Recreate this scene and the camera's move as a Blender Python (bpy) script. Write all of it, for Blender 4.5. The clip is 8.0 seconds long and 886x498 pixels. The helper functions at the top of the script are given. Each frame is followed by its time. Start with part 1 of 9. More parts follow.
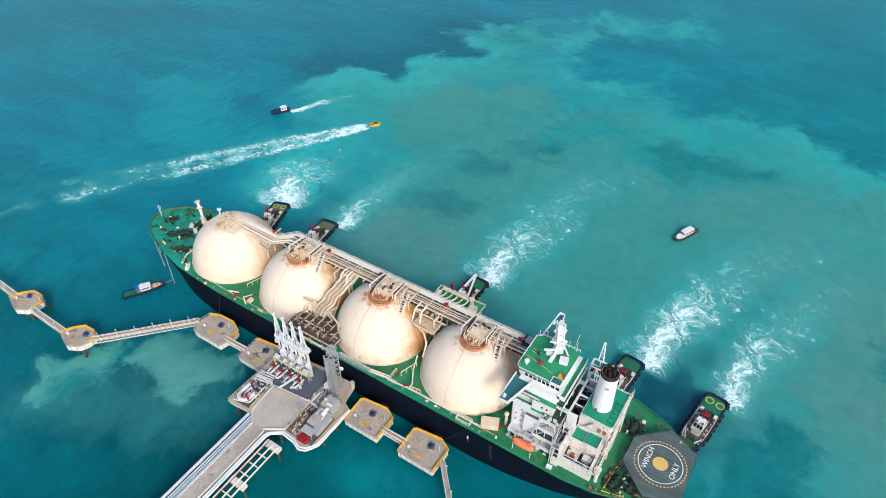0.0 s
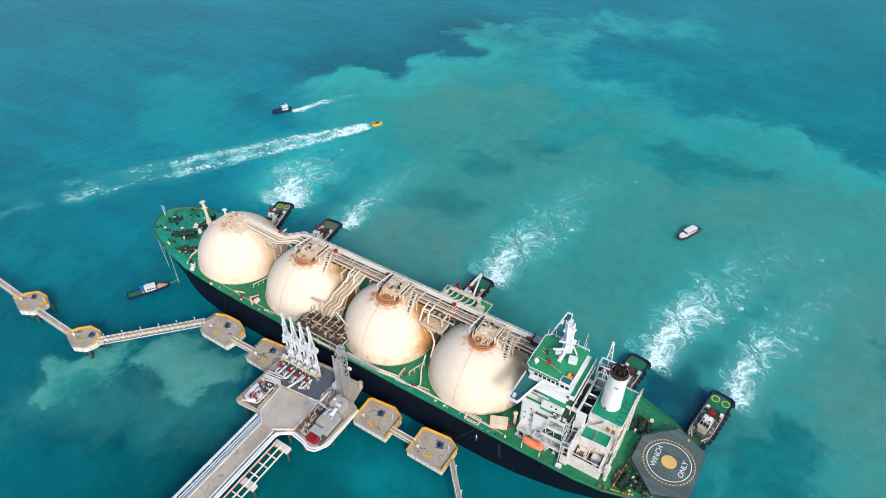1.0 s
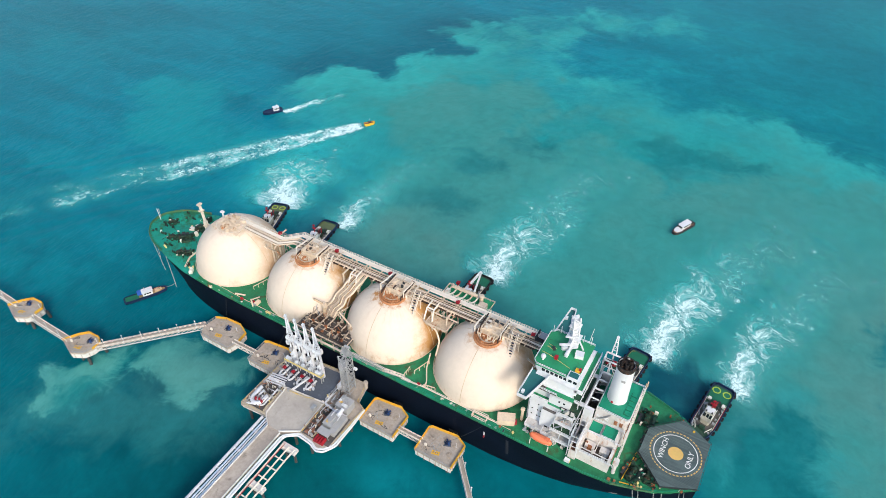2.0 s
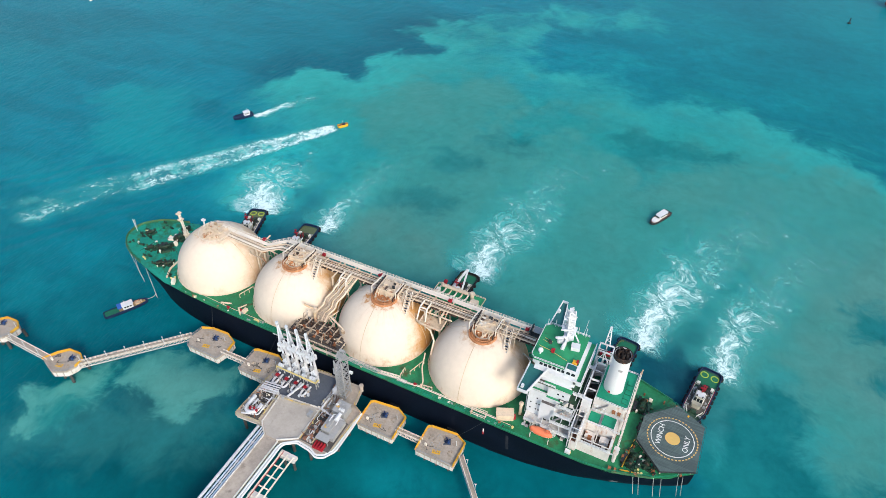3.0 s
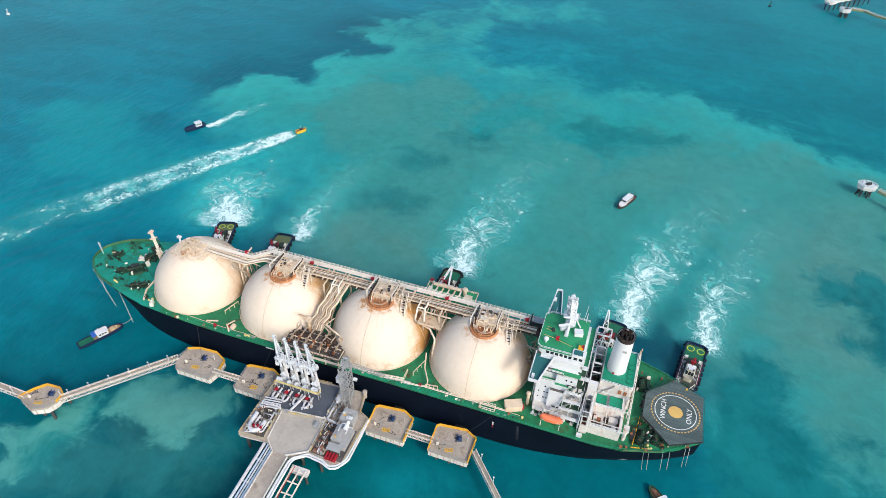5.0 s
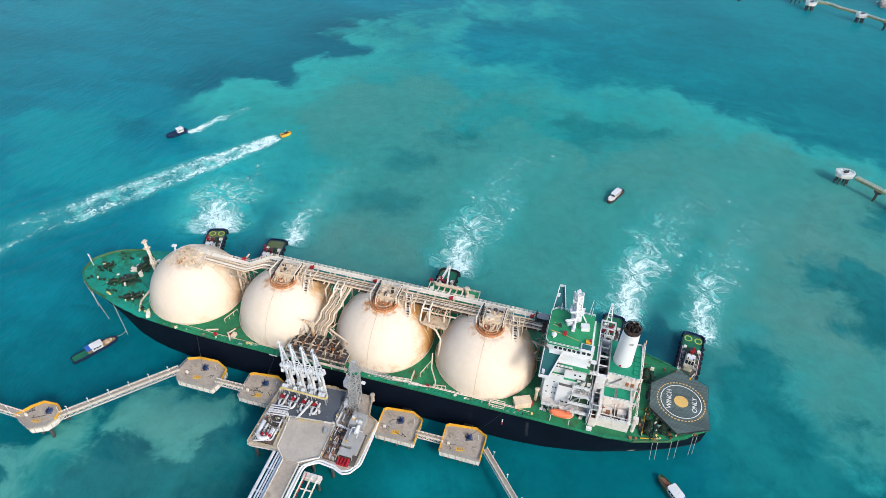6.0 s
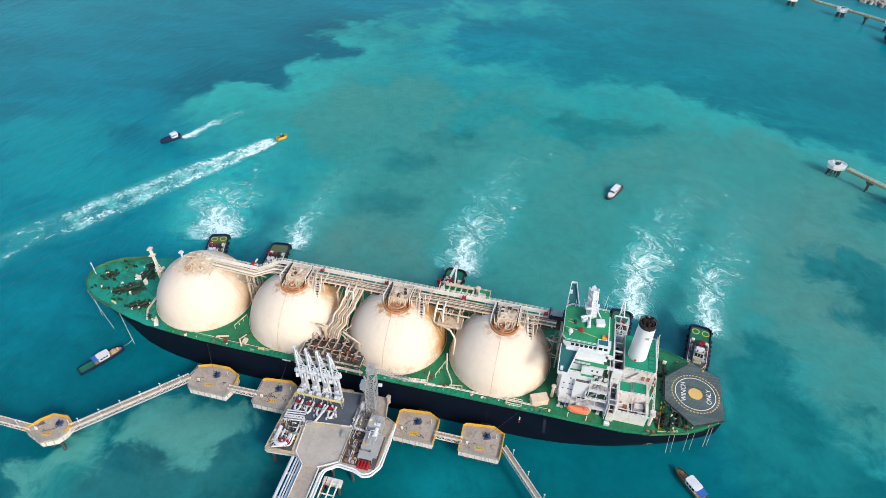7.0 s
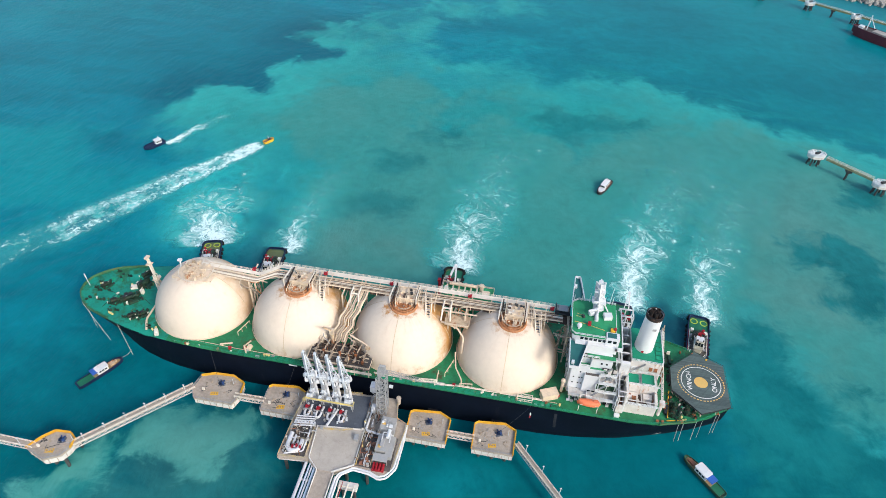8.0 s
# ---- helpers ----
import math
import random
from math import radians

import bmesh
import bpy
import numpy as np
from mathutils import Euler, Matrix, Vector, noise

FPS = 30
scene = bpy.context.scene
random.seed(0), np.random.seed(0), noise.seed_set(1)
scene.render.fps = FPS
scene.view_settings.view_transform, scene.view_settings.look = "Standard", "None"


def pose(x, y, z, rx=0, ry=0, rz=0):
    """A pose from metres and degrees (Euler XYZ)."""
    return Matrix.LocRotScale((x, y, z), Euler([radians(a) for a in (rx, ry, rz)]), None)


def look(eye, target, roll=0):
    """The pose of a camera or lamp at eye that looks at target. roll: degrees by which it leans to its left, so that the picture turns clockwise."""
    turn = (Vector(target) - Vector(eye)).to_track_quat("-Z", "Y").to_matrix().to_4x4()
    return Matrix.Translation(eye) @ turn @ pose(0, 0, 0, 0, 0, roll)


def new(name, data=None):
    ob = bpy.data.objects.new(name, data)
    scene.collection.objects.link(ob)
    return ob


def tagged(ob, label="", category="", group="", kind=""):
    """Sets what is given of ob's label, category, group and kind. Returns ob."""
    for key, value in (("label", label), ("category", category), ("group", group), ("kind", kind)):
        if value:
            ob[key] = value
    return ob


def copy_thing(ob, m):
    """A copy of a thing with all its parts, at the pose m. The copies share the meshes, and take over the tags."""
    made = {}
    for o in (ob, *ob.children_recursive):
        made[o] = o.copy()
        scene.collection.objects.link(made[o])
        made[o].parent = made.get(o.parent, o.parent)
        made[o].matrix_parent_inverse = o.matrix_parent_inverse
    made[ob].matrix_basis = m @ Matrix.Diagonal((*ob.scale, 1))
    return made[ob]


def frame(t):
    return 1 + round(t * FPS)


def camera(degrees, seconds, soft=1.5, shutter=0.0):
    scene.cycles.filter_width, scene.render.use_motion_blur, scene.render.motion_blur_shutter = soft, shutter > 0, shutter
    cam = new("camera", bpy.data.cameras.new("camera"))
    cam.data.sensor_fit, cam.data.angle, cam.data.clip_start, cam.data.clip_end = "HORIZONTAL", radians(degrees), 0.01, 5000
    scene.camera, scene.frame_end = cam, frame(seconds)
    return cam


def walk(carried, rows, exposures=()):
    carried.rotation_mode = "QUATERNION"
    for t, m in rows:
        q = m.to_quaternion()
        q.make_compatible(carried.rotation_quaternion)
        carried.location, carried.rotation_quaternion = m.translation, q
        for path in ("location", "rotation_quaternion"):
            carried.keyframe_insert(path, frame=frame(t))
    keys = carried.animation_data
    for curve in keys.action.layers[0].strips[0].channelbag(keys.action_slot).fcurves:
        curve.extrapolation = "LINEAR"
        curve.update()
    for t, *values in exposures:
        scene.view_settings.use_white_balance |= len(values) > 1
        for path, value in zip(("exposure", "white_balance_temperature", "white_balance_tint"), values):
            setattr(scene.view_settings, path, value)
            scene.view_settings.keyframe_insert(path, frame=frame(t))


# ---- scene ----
cam = camera(68.6, 8.0, soft=0.85)
PATH = [
    (0, (128.253, -149.841, 232.812), (127.443, -148.567, 231.499), 0.2),
    (0.5, (126.043, -151.247, 233.224), (125.242, -149.971, 231.909), 0.4),
    (1, (123.62, -152.857, 233.735), (122.827, -151.577, 232.419), 0.5),
    (1.5, (120.655, -155.091, 233.833), (119.875, -153.804, 232.516), 0.6),
    (3, (107.066, -163.086, 233.775), (106.419, -161.728, 232.456), 1.2),
    (3.5, (101.875, -165.701, 233.628), (101.274, -164.322, 232.31), 1.3),
    (4, (96.454, -168.124, 233.552), (95.9, -166.726, 232.233), 1.4),
    (4.5, (90.697, -170.394, 233.486), (90.19, -168.979, 232.167), 1.6),
    (6, (71.852, -176.482, 233.35), (71.481, -175.024, 232.032), 2.2),
    (6.5, (65.664, -178.032, 233.076), (65.322, -176.567, 231.759), 2.2),
    (7, (59.186, -179.785, 232.838), (58.873, -178.311, 231.522), 2.3),
    (7.5, (52.427, -181.346, 232.479), (52.154, -179.864, 231.165), 2.5),
    (8, (45.625, -182.747, 232.288), (45.399, -181.256, 230.974), 2.7),
]
walk(cam, [(t, look(eye, target, roll)) for t, eye, target, roll in PATH])

# ---- world, sun and exposure ----
SUN_DIR = Vector((0.72, -0.60, 0.66)).normalized()
sky_world = bpy.data.worlds.new("sky")
scene.world = sky_world
sky_world.use_nodes = True
wn = sky_world.node_tree
sky = wn.nodes.new("ShaderNodeTexSky")
sky.sky_type = 'NISHITA'
sky.sun_disc = False
sky.sun_elevation = math.asin(SUN_DIR.z)
sky.sun_rotation = math.atan2(SUN_DIR.x, SUN_DIR.y)
sky.dust_density = 2.2
wn.links.new(sky.outputs[0], wn.nodes["Background"].inputs[0])
wn.nodes["Background"].inputs[1].default_value = 0.15
sun = new("sun", bpy.data.lights.new("sun", 'SUN'))
sun.data.energy = 1.45
sun.data.angle = radians(13.0)
sun.data.color = (1.0, 0.94, 0.86)
sun.matrix_world = look(SUN_DIR * 800, (0, 0, 0))
scene.view_settings.exposure = 0.68


# ---- materials ----
def nodes_of(m):
    m.use_nodes = True
    t = m.node_tree
    return t, t.nodes, t.links, t.nodes["Principled BSDF"]


def math_node(t, op, a, b=None, c=None, clamp=False):
    n = t.nodes.new("ShaderNodeMath")
    n.operation, n.use_clamp = op, clamp
    for i, x in enumerate((a, b, c)):
        if x is None:
            continue
        if isinstance(x, (int, float)):
            n.inputs[i].default_value = x
        else:
            t.links.new(x, n.inputs[i])
    return n.outputs[0]


def noise_node(t, vec, scale, detail=4.0, rough=0.55, distort=0.0):
    n = t.nodes.new("ShaderNodeTexNoise")
    n.inputs["Scale"].default_value = scale
    n.inputs["Detail"].default_value = detail
    n.inputs["Roughness"].default_value = rough
    n.inputs["Distortion"].default_value = distort
    t.links.new(vec, n.inputs["Vector"])
    return n.outputs["Fac"]


def ramp(t, fac, lo, hi):
    n = t.nodes.new("ShaderNodeMapRange")
    n.interpolation_type = 'SMOOTHSTEP'
    n.inputs["From Min"].default_value = lo
    n.inputs["From Max"].default_value = hi
    t.links.new(fac, n.inputs["Value"])
    return n.outputs[0]


def mix_colour(t, fac, a, b):
    n = t.nodes.new("ShaderNodeMix")
    n.data_type = 'RGBA'
    for sock, x in ((n.inputs[0], fac), (n.inputs[6], a), (n.inputs[7], b)):
        if isinstance(x, (int, float)):
            sock.default_value = x
        elif isinstance(x, tuple):
            sock.default_value = (*x, 1)
        else:
            t.links.new(x, sock)
    return n.outputs[2]


def paint(name, colour, rough=0.6, metal=0.0, large=0.15, small=1.5, vary=0.18, stain=None, stain_at=(0.58, 0.72),
          stain_scale=0.35, streak=1.0, bump=0.08, pieces=0.0, gloss=0.4):
    """A worn surface: colour drifting at two scales, with stains of their own shape. streak > 1 draws the stains out downwards."""
    m = bpy.data.materials.new(name)
    t, nd, ln, bsdf = nodes_of(m)
    co = nd.new("ShaderNodeTexCoord").outputs["Object"]
    big = noise_node(t, co, large, 5)
    fine = noise_node(t, co, small, 6, 0.65)
    f = math_node(t, 'ADD', math_node(t, 'MULTIPLY', big, 0.6), math_node(t, 'MULTIPLY', fine, 0.4))
    if pieces:
        info = nd.new("ShaderNodeObjectInfo").outputs["Random"]
        f = math_node(t, 'ADD', f, math_node(t, 'MULTIPLY', math_node(t, 'SUBTRACT', info, 0.5), pieces))
    f = ramp(t, f, 0.3, 0.7)
    dark = tuple(c * (1 - vary) for c in colour)
    light = tuple(min(1, c * (1 + vary * 0.6)) for c in colour)
    col = mix_colour(t, f, dark, light)
    if stain:
        mp = nd.new("ShaderNodeMapping")
        mp.inputs["Scale"].default_value = (1, 1, 1 / streak)
        ln.new(co, mp.inputs["Vector"])
        s = ramp(t, noise_node(t, mp.outputs[0], stain_scale, 7, 0.68, 0.4), *stain_at)
        col = mix_colour(t, s, col, stain)
    ln.new(col, bsdf.inputs["Base Color"])
    r = nd.new("ShaderNodeMapRange")
    r.inputs["To Min"].default_value, r.inputs["To Max"].default_value = max(0.05, rough - 0.12), min(1, rough + 0.12)
    ln.new(fine, r.inputs["Value"])
    ln.new(r.outputs[0], bsdf.inputs["Roughness"])
    bsdf.inputs["Metallic"].default_value = metal
    bsdf.inputs["Specular IOR Level"].default_value = gloss
    if bump:
        b = nd.new("ShaderNodeBump")
        b.inputs["Strength"].default_value, b.inputs["Distance"].default_value = bump, 0.08
        ln.new(fine, b.inputs["Height"])
        ln.new(b.outputs[0], bsdf.inputs["Normal"])
    return m


M_HULL = paint("hull_black", (0.003, 0.006, 0.014), 0.6, gloss=0.1, stain=(0.018, 0.022, 0.030), stain_at=(0.58, 0.84), stain_scale=0.2, streak=6, vary=0.3)
M_DECK = paint("deck_green", (0.016, 0.205, 0.085), 0.7, large=0.08, small=0.9, vary=0.42, stain=(0.06, 0.075, 0.03), stain_at=(0.52, 0.70), stain_scale=0.16)
M_DECK_BOW = paint("deck_green_bow", (0.006, 0.27, 0.19), 0.65, large=0.08, small=0.9, vary=0.38, stain=(0.018, 0.115, 0.05), stain_at=(0.47, 0.66), stain_scale=0.15)
M_DECK_ROOF = paint("roof_green", (0.022, 0.27, 0.115), 0.6, large=0.1, small=1.2, vary=0.22, stain=(0.03, 0.12, 0.05), stain_at=(0.6, 0.78))
M_DECK_TEAL = paint("deck_teal", (0.008, 0.27, 0.15), 0.55, large=0.1, small=1.2, vary=0.25, stain=(0.02, 0.09, 0.05), stain_at=(0.6, 0.8))
M_WING = paint("wing_deck", (0.02, 0.13, 0.13), 0.6, vary=0.2)
M_DECK_OLIVE = paint("bulwark_green", (0.05, 0.16, 0.07), 0.7, large=0.2, small=1.2, vary=0.35, stain=(0.14, 0.11, 0.05), stain_at=(0.5, 0.7), stain_scale=0.4)


TANKS = [-88.5, -43.3, 2.3, 47.5]  # centres of the four domes along the ship


def tank_material(cx, wear_and_shade):
    """Cream dome paint with grime clouds, rust runs from the tank top and, on one flank, an ochre blush of rust and
    painted shade.
    """
    m = paint("tank_cream_dome", (0.715, 0.612, 0.495), 0.7, large=0.05, small=0.5, vary=0.08, stain=(0.56, 0.40, 0.25), stain_at=(0.60, 0.88), stain_scale=0.07, streak=2.5, bump=0.03, gloss=0.15)
    t = m.node_tree
    bsdf = t.nodes["Principled BSDF"]
    old = bsdf.inputs["Base Color"].links[0].from_socket
    co = t.nodes.new("ShaderNodeTexCoord").outputs["Object"]
    mp = t.nodes.new("ShaderNodeMapping")
    mp.inputs["Location"].default_value = (-cx, 0, -19.0)
    t.links.new(co, mp.inputs["Vector"])
    sep = t.nodes.new("ShaderNodeSeparateXYZ")
    t.links.new(mp.outputs[0], sep.inputs[0])
    ang = math_node(t, 'ARCTAN2', sep.outputs["Y"], sep.outputs["X"])
    run = t.nodes.new("ShaderNodeCombineXYZ")
    t.links.new(math_node(t, 'MULTIPLY', ang, 5.0), run.inputs[0])
    t.links.new(math_node(t, 'MULTIPLY', sep.outputs["Z"], 0.12), run.inputs[1])
    run.inputs[2].default_value = cx
    lines = ramp(t, noise_node(t, run.outputs[0], 1.0, 6, 0.75), 0.46, 0.78)
    top = ramp(t, sep.outputs["Z"], 10.0, 20.0)
    foot = ramp(t, sep.outputs["Z"], 6.0, 0.0)
    halo = math_node(t, 'ADD', sep.outputs["Z"], math_node(t, 'MULTIPLY', math_node(t, 'SUBTRACT', noise_node(t, mp.outputs[0], 0.3, 7, 0.72), 0.5), 9.0))
    old = mix_colour(t, math_node(t, 'MULTIPLY', ramp(t, halo, 18.2, 20.4), 0.8 * wear_and_shade), old, (0.46, 0.22, 0.08))
    col = mix_colour(t, math_node(t, 'MULTIPLY', lines, math_node(t, 'MULTIPLY', math_node(t, 'MAXIMUM', math_node(t, 'MULTIPLY', top, 0.35), foot), 0.7 * wear_and_shade)), old, (0.44, 0.24, 0.10))
    # rust ochre plus painted-in shade on the aft, far side of the dome
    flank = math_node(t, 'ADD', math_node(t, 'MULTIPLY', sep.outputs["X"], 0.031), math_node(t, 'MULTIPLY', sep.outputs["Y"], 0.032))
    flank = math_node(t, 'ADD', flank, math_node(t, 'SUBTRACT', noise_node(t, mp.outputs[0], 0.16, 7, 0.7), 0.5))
    col = mix_colour(t, math_node(t, 'MULTIPLY', ramp(t, flank, 0.36 - 0.16 * wear_and_shade, 0.78), 0.95 * wear_and_shade), col, (0.48, 0.25, 0.085))
    t.links.new(col, bsdf.inputs["Base Color"])
    return m


M_TANKS = [tank_material(cx, wear_and_shade) for cx, wear_and_shade in zip(TANKS, (0.6, 1.1, 1.5, 0.8))]
M_RIM = paint("rim_rust_orange", (0.46, 0.20, 0.085), 0.75, large=0.5, small=2, vary=0.3, stain=(0.60, 0.44, 0.28), stain_at=(0.55, 0.72), stain_scale=0.5)
M_SEAM = paint("tank_seam", (0.60, 0.47, 0.32), 0.6, small=0.8, vary=0.25)
M_CREAM = paint("pipe_cream", (0.66, 0.54, 0.40), 0.55, large=0.3, small=1.5, vary=0.18, stain=(0.36, 0.2, 0.1), stain_at=(0.62, 0.8), stain_scale=0.5)
M_WALK = paint("catwalk_pale", (0.74, 0.68, 0.58), 0.6, large=0.2, small=1.5, vary=0.12, stain=(0.5, 0.36, 0.24), stain_at=(0.64, 0.82))
M_BEAM_DARK = paint("beam_dark_brown", (0.075, 0.05, 0.038), 0.75, large=0.4, small=1.6, vary=0.3, stain=(0.22, 0.13, 0.08), stain_at=(0.56, 0.74), stain_scale=0.5)
M_PIPE_BROWN = paint("pipe_weathered", (0.38, 0.31, 0.235), 0.65, large=0.4, small=1.6, vary=0.25, stain=(0.22, 0.13, 0.08), stain_at=(0.56, 0.74), stain_scale=0.5)
M_DOME = paint("dome_rusty", (0.56, 0.43, 0.29), 0.7, large=0.4, small=2, vary=0.3, stain=(0.36, 0.11, 0.035), stain_at=(0.5, 0.66), stain_scale=0.35)
M_RUST = paint("rust", (0.30, 0.115, 0.05), 0.85, large=0.4, small=2, vary=0.4, stain=(0.52, 0.38, 0.24), stain_at=(0.55, 0.7))
M_GRATE = paint("manifold_deck", (0.105, 0.096, 0.09), 0.8, large=0.4, small=2, vary=0.35, stain=(0.32, 0.2, 0.12), stain_at=(0.58, 0.75))
M_WHITE = paint("white_paint", (0.66, 0.68, 0.69), 0.45, large=0.12, small=1.2, vary=0.08, stain=(0.52, 0.46, 0.39), stain_at=(0.6, 0.82), stain_scale=0.5, streak=5)
M_WHITE_OLD = paint("white_rusted", (0.64, 0.61, 0.57), 0.55, large=0.2, small=1.2, vary=0.16, stain=(0.42, 0.21, 0.1), stain_at=(0.55, 0.74), stain_scale=0.5, streak=4)
M_GLASS = paint("window_glass", (0.02, 0.03, 0.035), 0.12, vary=0.2, bump=0)
M_DARK = paint("dark_steel", (0.035, 0.04, 0.042), 0.6, vary=0.35)
M_SOOT = paint("soot", (0.02, 0.017, 0.016), 0.85, vary=0.4, stain=(0.12, 0.055, 0.03), stain_at=(0.5, 0.7), stain_scale=0.6)
M_GEAR = paint("winch_dark_green", (0.013, 0.046, 0.028), 0.65, large=0.5, small=2, vary=0.5, stain=(0.075, 0.055, 0.03), stain_at=(0.52, 0.68), stain_scale=0.9, pieces=0.4)
M_RED = paint("red_paint", (0.33, 0.012, 0.022), 0.5, vary=0.2)
M_ORANGE = paint("lifeboat_orange", (0.78, 0.20, 0.09), 0.45, vary=0.15, stain=(0.8, 0.35, 0.2), stain_at=(0.6, 0.8))
M_YELLOW = paint("yellow_paint", (0.72, 0.40, 0.03), 0.6, small=2, vary=0.2, stain=(0.5, 0.33, 0.1), stain_at=(0.6, 0.8))
M_PALE_YELLOW = paint("marking_cream", (0.66, 0.55, 0.22), 0.65, vary=0.15)
M_RAIL_FADED = paint("rail_faded", (0.46, 0.40, 0.27), 0.7, small=2, vary=0.25, stain=(0.58, 0.40, 0.10), stain_at=(0.52, 0.62), stain_scale=0.3)
M_MARK_WHITE = paint("marking_white", (0.72, 0.73, 0.70), 0.65, small=2, vary=0.15)
M_SPOT = paint("spot_yellow", (0.62, 0.40, 0.12), 0.65, vary=0.12)
M_PLANK = paint("grey_plank", (0.082, 0.118, 0.116), 0.75, large=0.12, small=1.5, vary=0.26, pieces=0.24)
M_CONCRETE = paint("concrete", (0.40, 0.345, 0.285), 0.85, large=0.14, small=1.1, vary=0.28, stain=(0.22, 0.185, 0.15), stain_at=(0.53, 0.74), stain_scale=0.3)
M_CONCRETE_PALE = paint("concrete_pale", (0.62, 0.605, 0.57), 0.85, large=0.1, small=1.1, vary=0.15, stain=(0.26, 0.235, 0.20), stain_at=(0.54, 0.76), stain_scale=0.4, streak=5)
M_ROADPAD = paint("pad_concrete", (0.42, 0.385, 0.335), 0.85, large=0.12, small=0.9, vary=0.16, stain=(0.29, 0.26, 0.225), stain_at=(0.53, 0.75), stain_scale=0.2)
M_PAD = paint("dark_pad", (0.085, 0.10, 0.125), 0.8, large=0.15, small=1.2, vary=0.2, stain=(0.16, 0.17, 0.18), stain_at=(0.6, 0.8), stain_scale=0.3)
M_PILE = paint("pile_steel", (0.05, 0.055, 0.055), 0.8, vary=0.35, stain=(0.18, 0.15, 0.12), stain_at=(0.56, 0.72))
M_PIPE = paint("pipe_silver", (0.62, 0.63, 0.65), 0.38, metal=0.15, large=0.3, small=1.5, vary=0.15, stain=(0.4, 0.38, 0.35), stain_at=(0.62, 0.8))
M_BLUE_PIPE = paint("pipe_pale_blue", (0.46, 0.56, 0.68), 0.4, vary=0.15)
M_ARM = paint("arm_grey", (0.60, 0.64, 0.68), 0.42, large=0.5, small=2, vary=0.2, stain=(0.3, 0.31, 0.33), stain_at=(0.6, 0.75))
M_GREY = paint("grey_cladding", (0.35, 0.355, 0.35), 0.55, vary=0.14)
M_STEEL = paint("galvanised", (0.38, 0.39, 0.39), 0.5, metal=0.2, vary=0.25)
M_NAVY = paint("navy_hull", (0.008, 0.020, 0.060), 0.45, vary=0.3)
M_BLUE = paint("bright_blue", (0.03, 0.12, 0.45), 0.5, vary=0.2)
M_HOOK = paint("hook_blue", (0.025, 0.07, 0.2), 0.5, vary=0.25)
M_TUG_DECK = paint("tug_deck", (0.03, 0.09, 0.05), 0.65, large=0.5, vary=0.35, stain=(0.10, 0.09, 0.06), stain_at=(0.55, 0.7), stain_scale=0.4)
M_TUG_GREEN = paint("tug_stern_green", (0.01, 0.14, 0.07), 0.6, vary=0.25)
M_BRIDGE = paint("bridge_olive", (0.27, 0.25, 0.13), 0.75, large=0.3, small=1.5, vary=0.3)
M_OLIVE = paint("tug_stern_olive", (0.11, 0.14, 0.06), 0.65, vary=0.3)
M_RING = paint("ring_yellow", (0.42, 0.52, 0.05), 0.6, vary=0.15)
M_TYRE = paint("fender_rubber", (0.012, 0.012, 0.013), 0.85, vary=0.3)
M_TUG_SIDE = paint("tug_side_deck", (0.13, 0.12, 0.10), 0.7, large=0.5, small=2, vary=0.4, stain=(0.10, 0.07, 0.05), stain_at=(0.5, 0.7), stain_scale=0.7)
M_TUG_HOUSE = paint("tug_house", (0.42, 0.41, 0.33), 0.55, vary=0.2, stain=(0.25, 0.22, 0.17), stain_at=(0.58, 0.75), stain_scale=0.5)
M_CABIN = paint("cabin_cream", (0.66, 0.66, 0.58), 0.5, vary=0.1)
M_BROWN = paint("deck_brown", (0.26, 0.12, 0.075), 0.65, vary=0.25)
M_WOOD = paint("boat_timber", (0.32, 0.22, 0.11), 0.7, large=0.5, vary=0.3)
M_ROCK = paint("rock", (0.36, 0.34, 0.31), 0.9, large=0.1, small=0.8, vary=0.3)
M_ROPE = paint("rope", (0.42, 0.44, 0.42), 0.8, vary=0.1)
M_SHIP_BROWN = paint("ship_brick_red", (0.24, 0.045, 0.05), 0.6, vary=0.25)
M_SHIP_RED = paint("ship_maroon", (0.10, 0.02, 0.03), 0.55, vary=0.25)


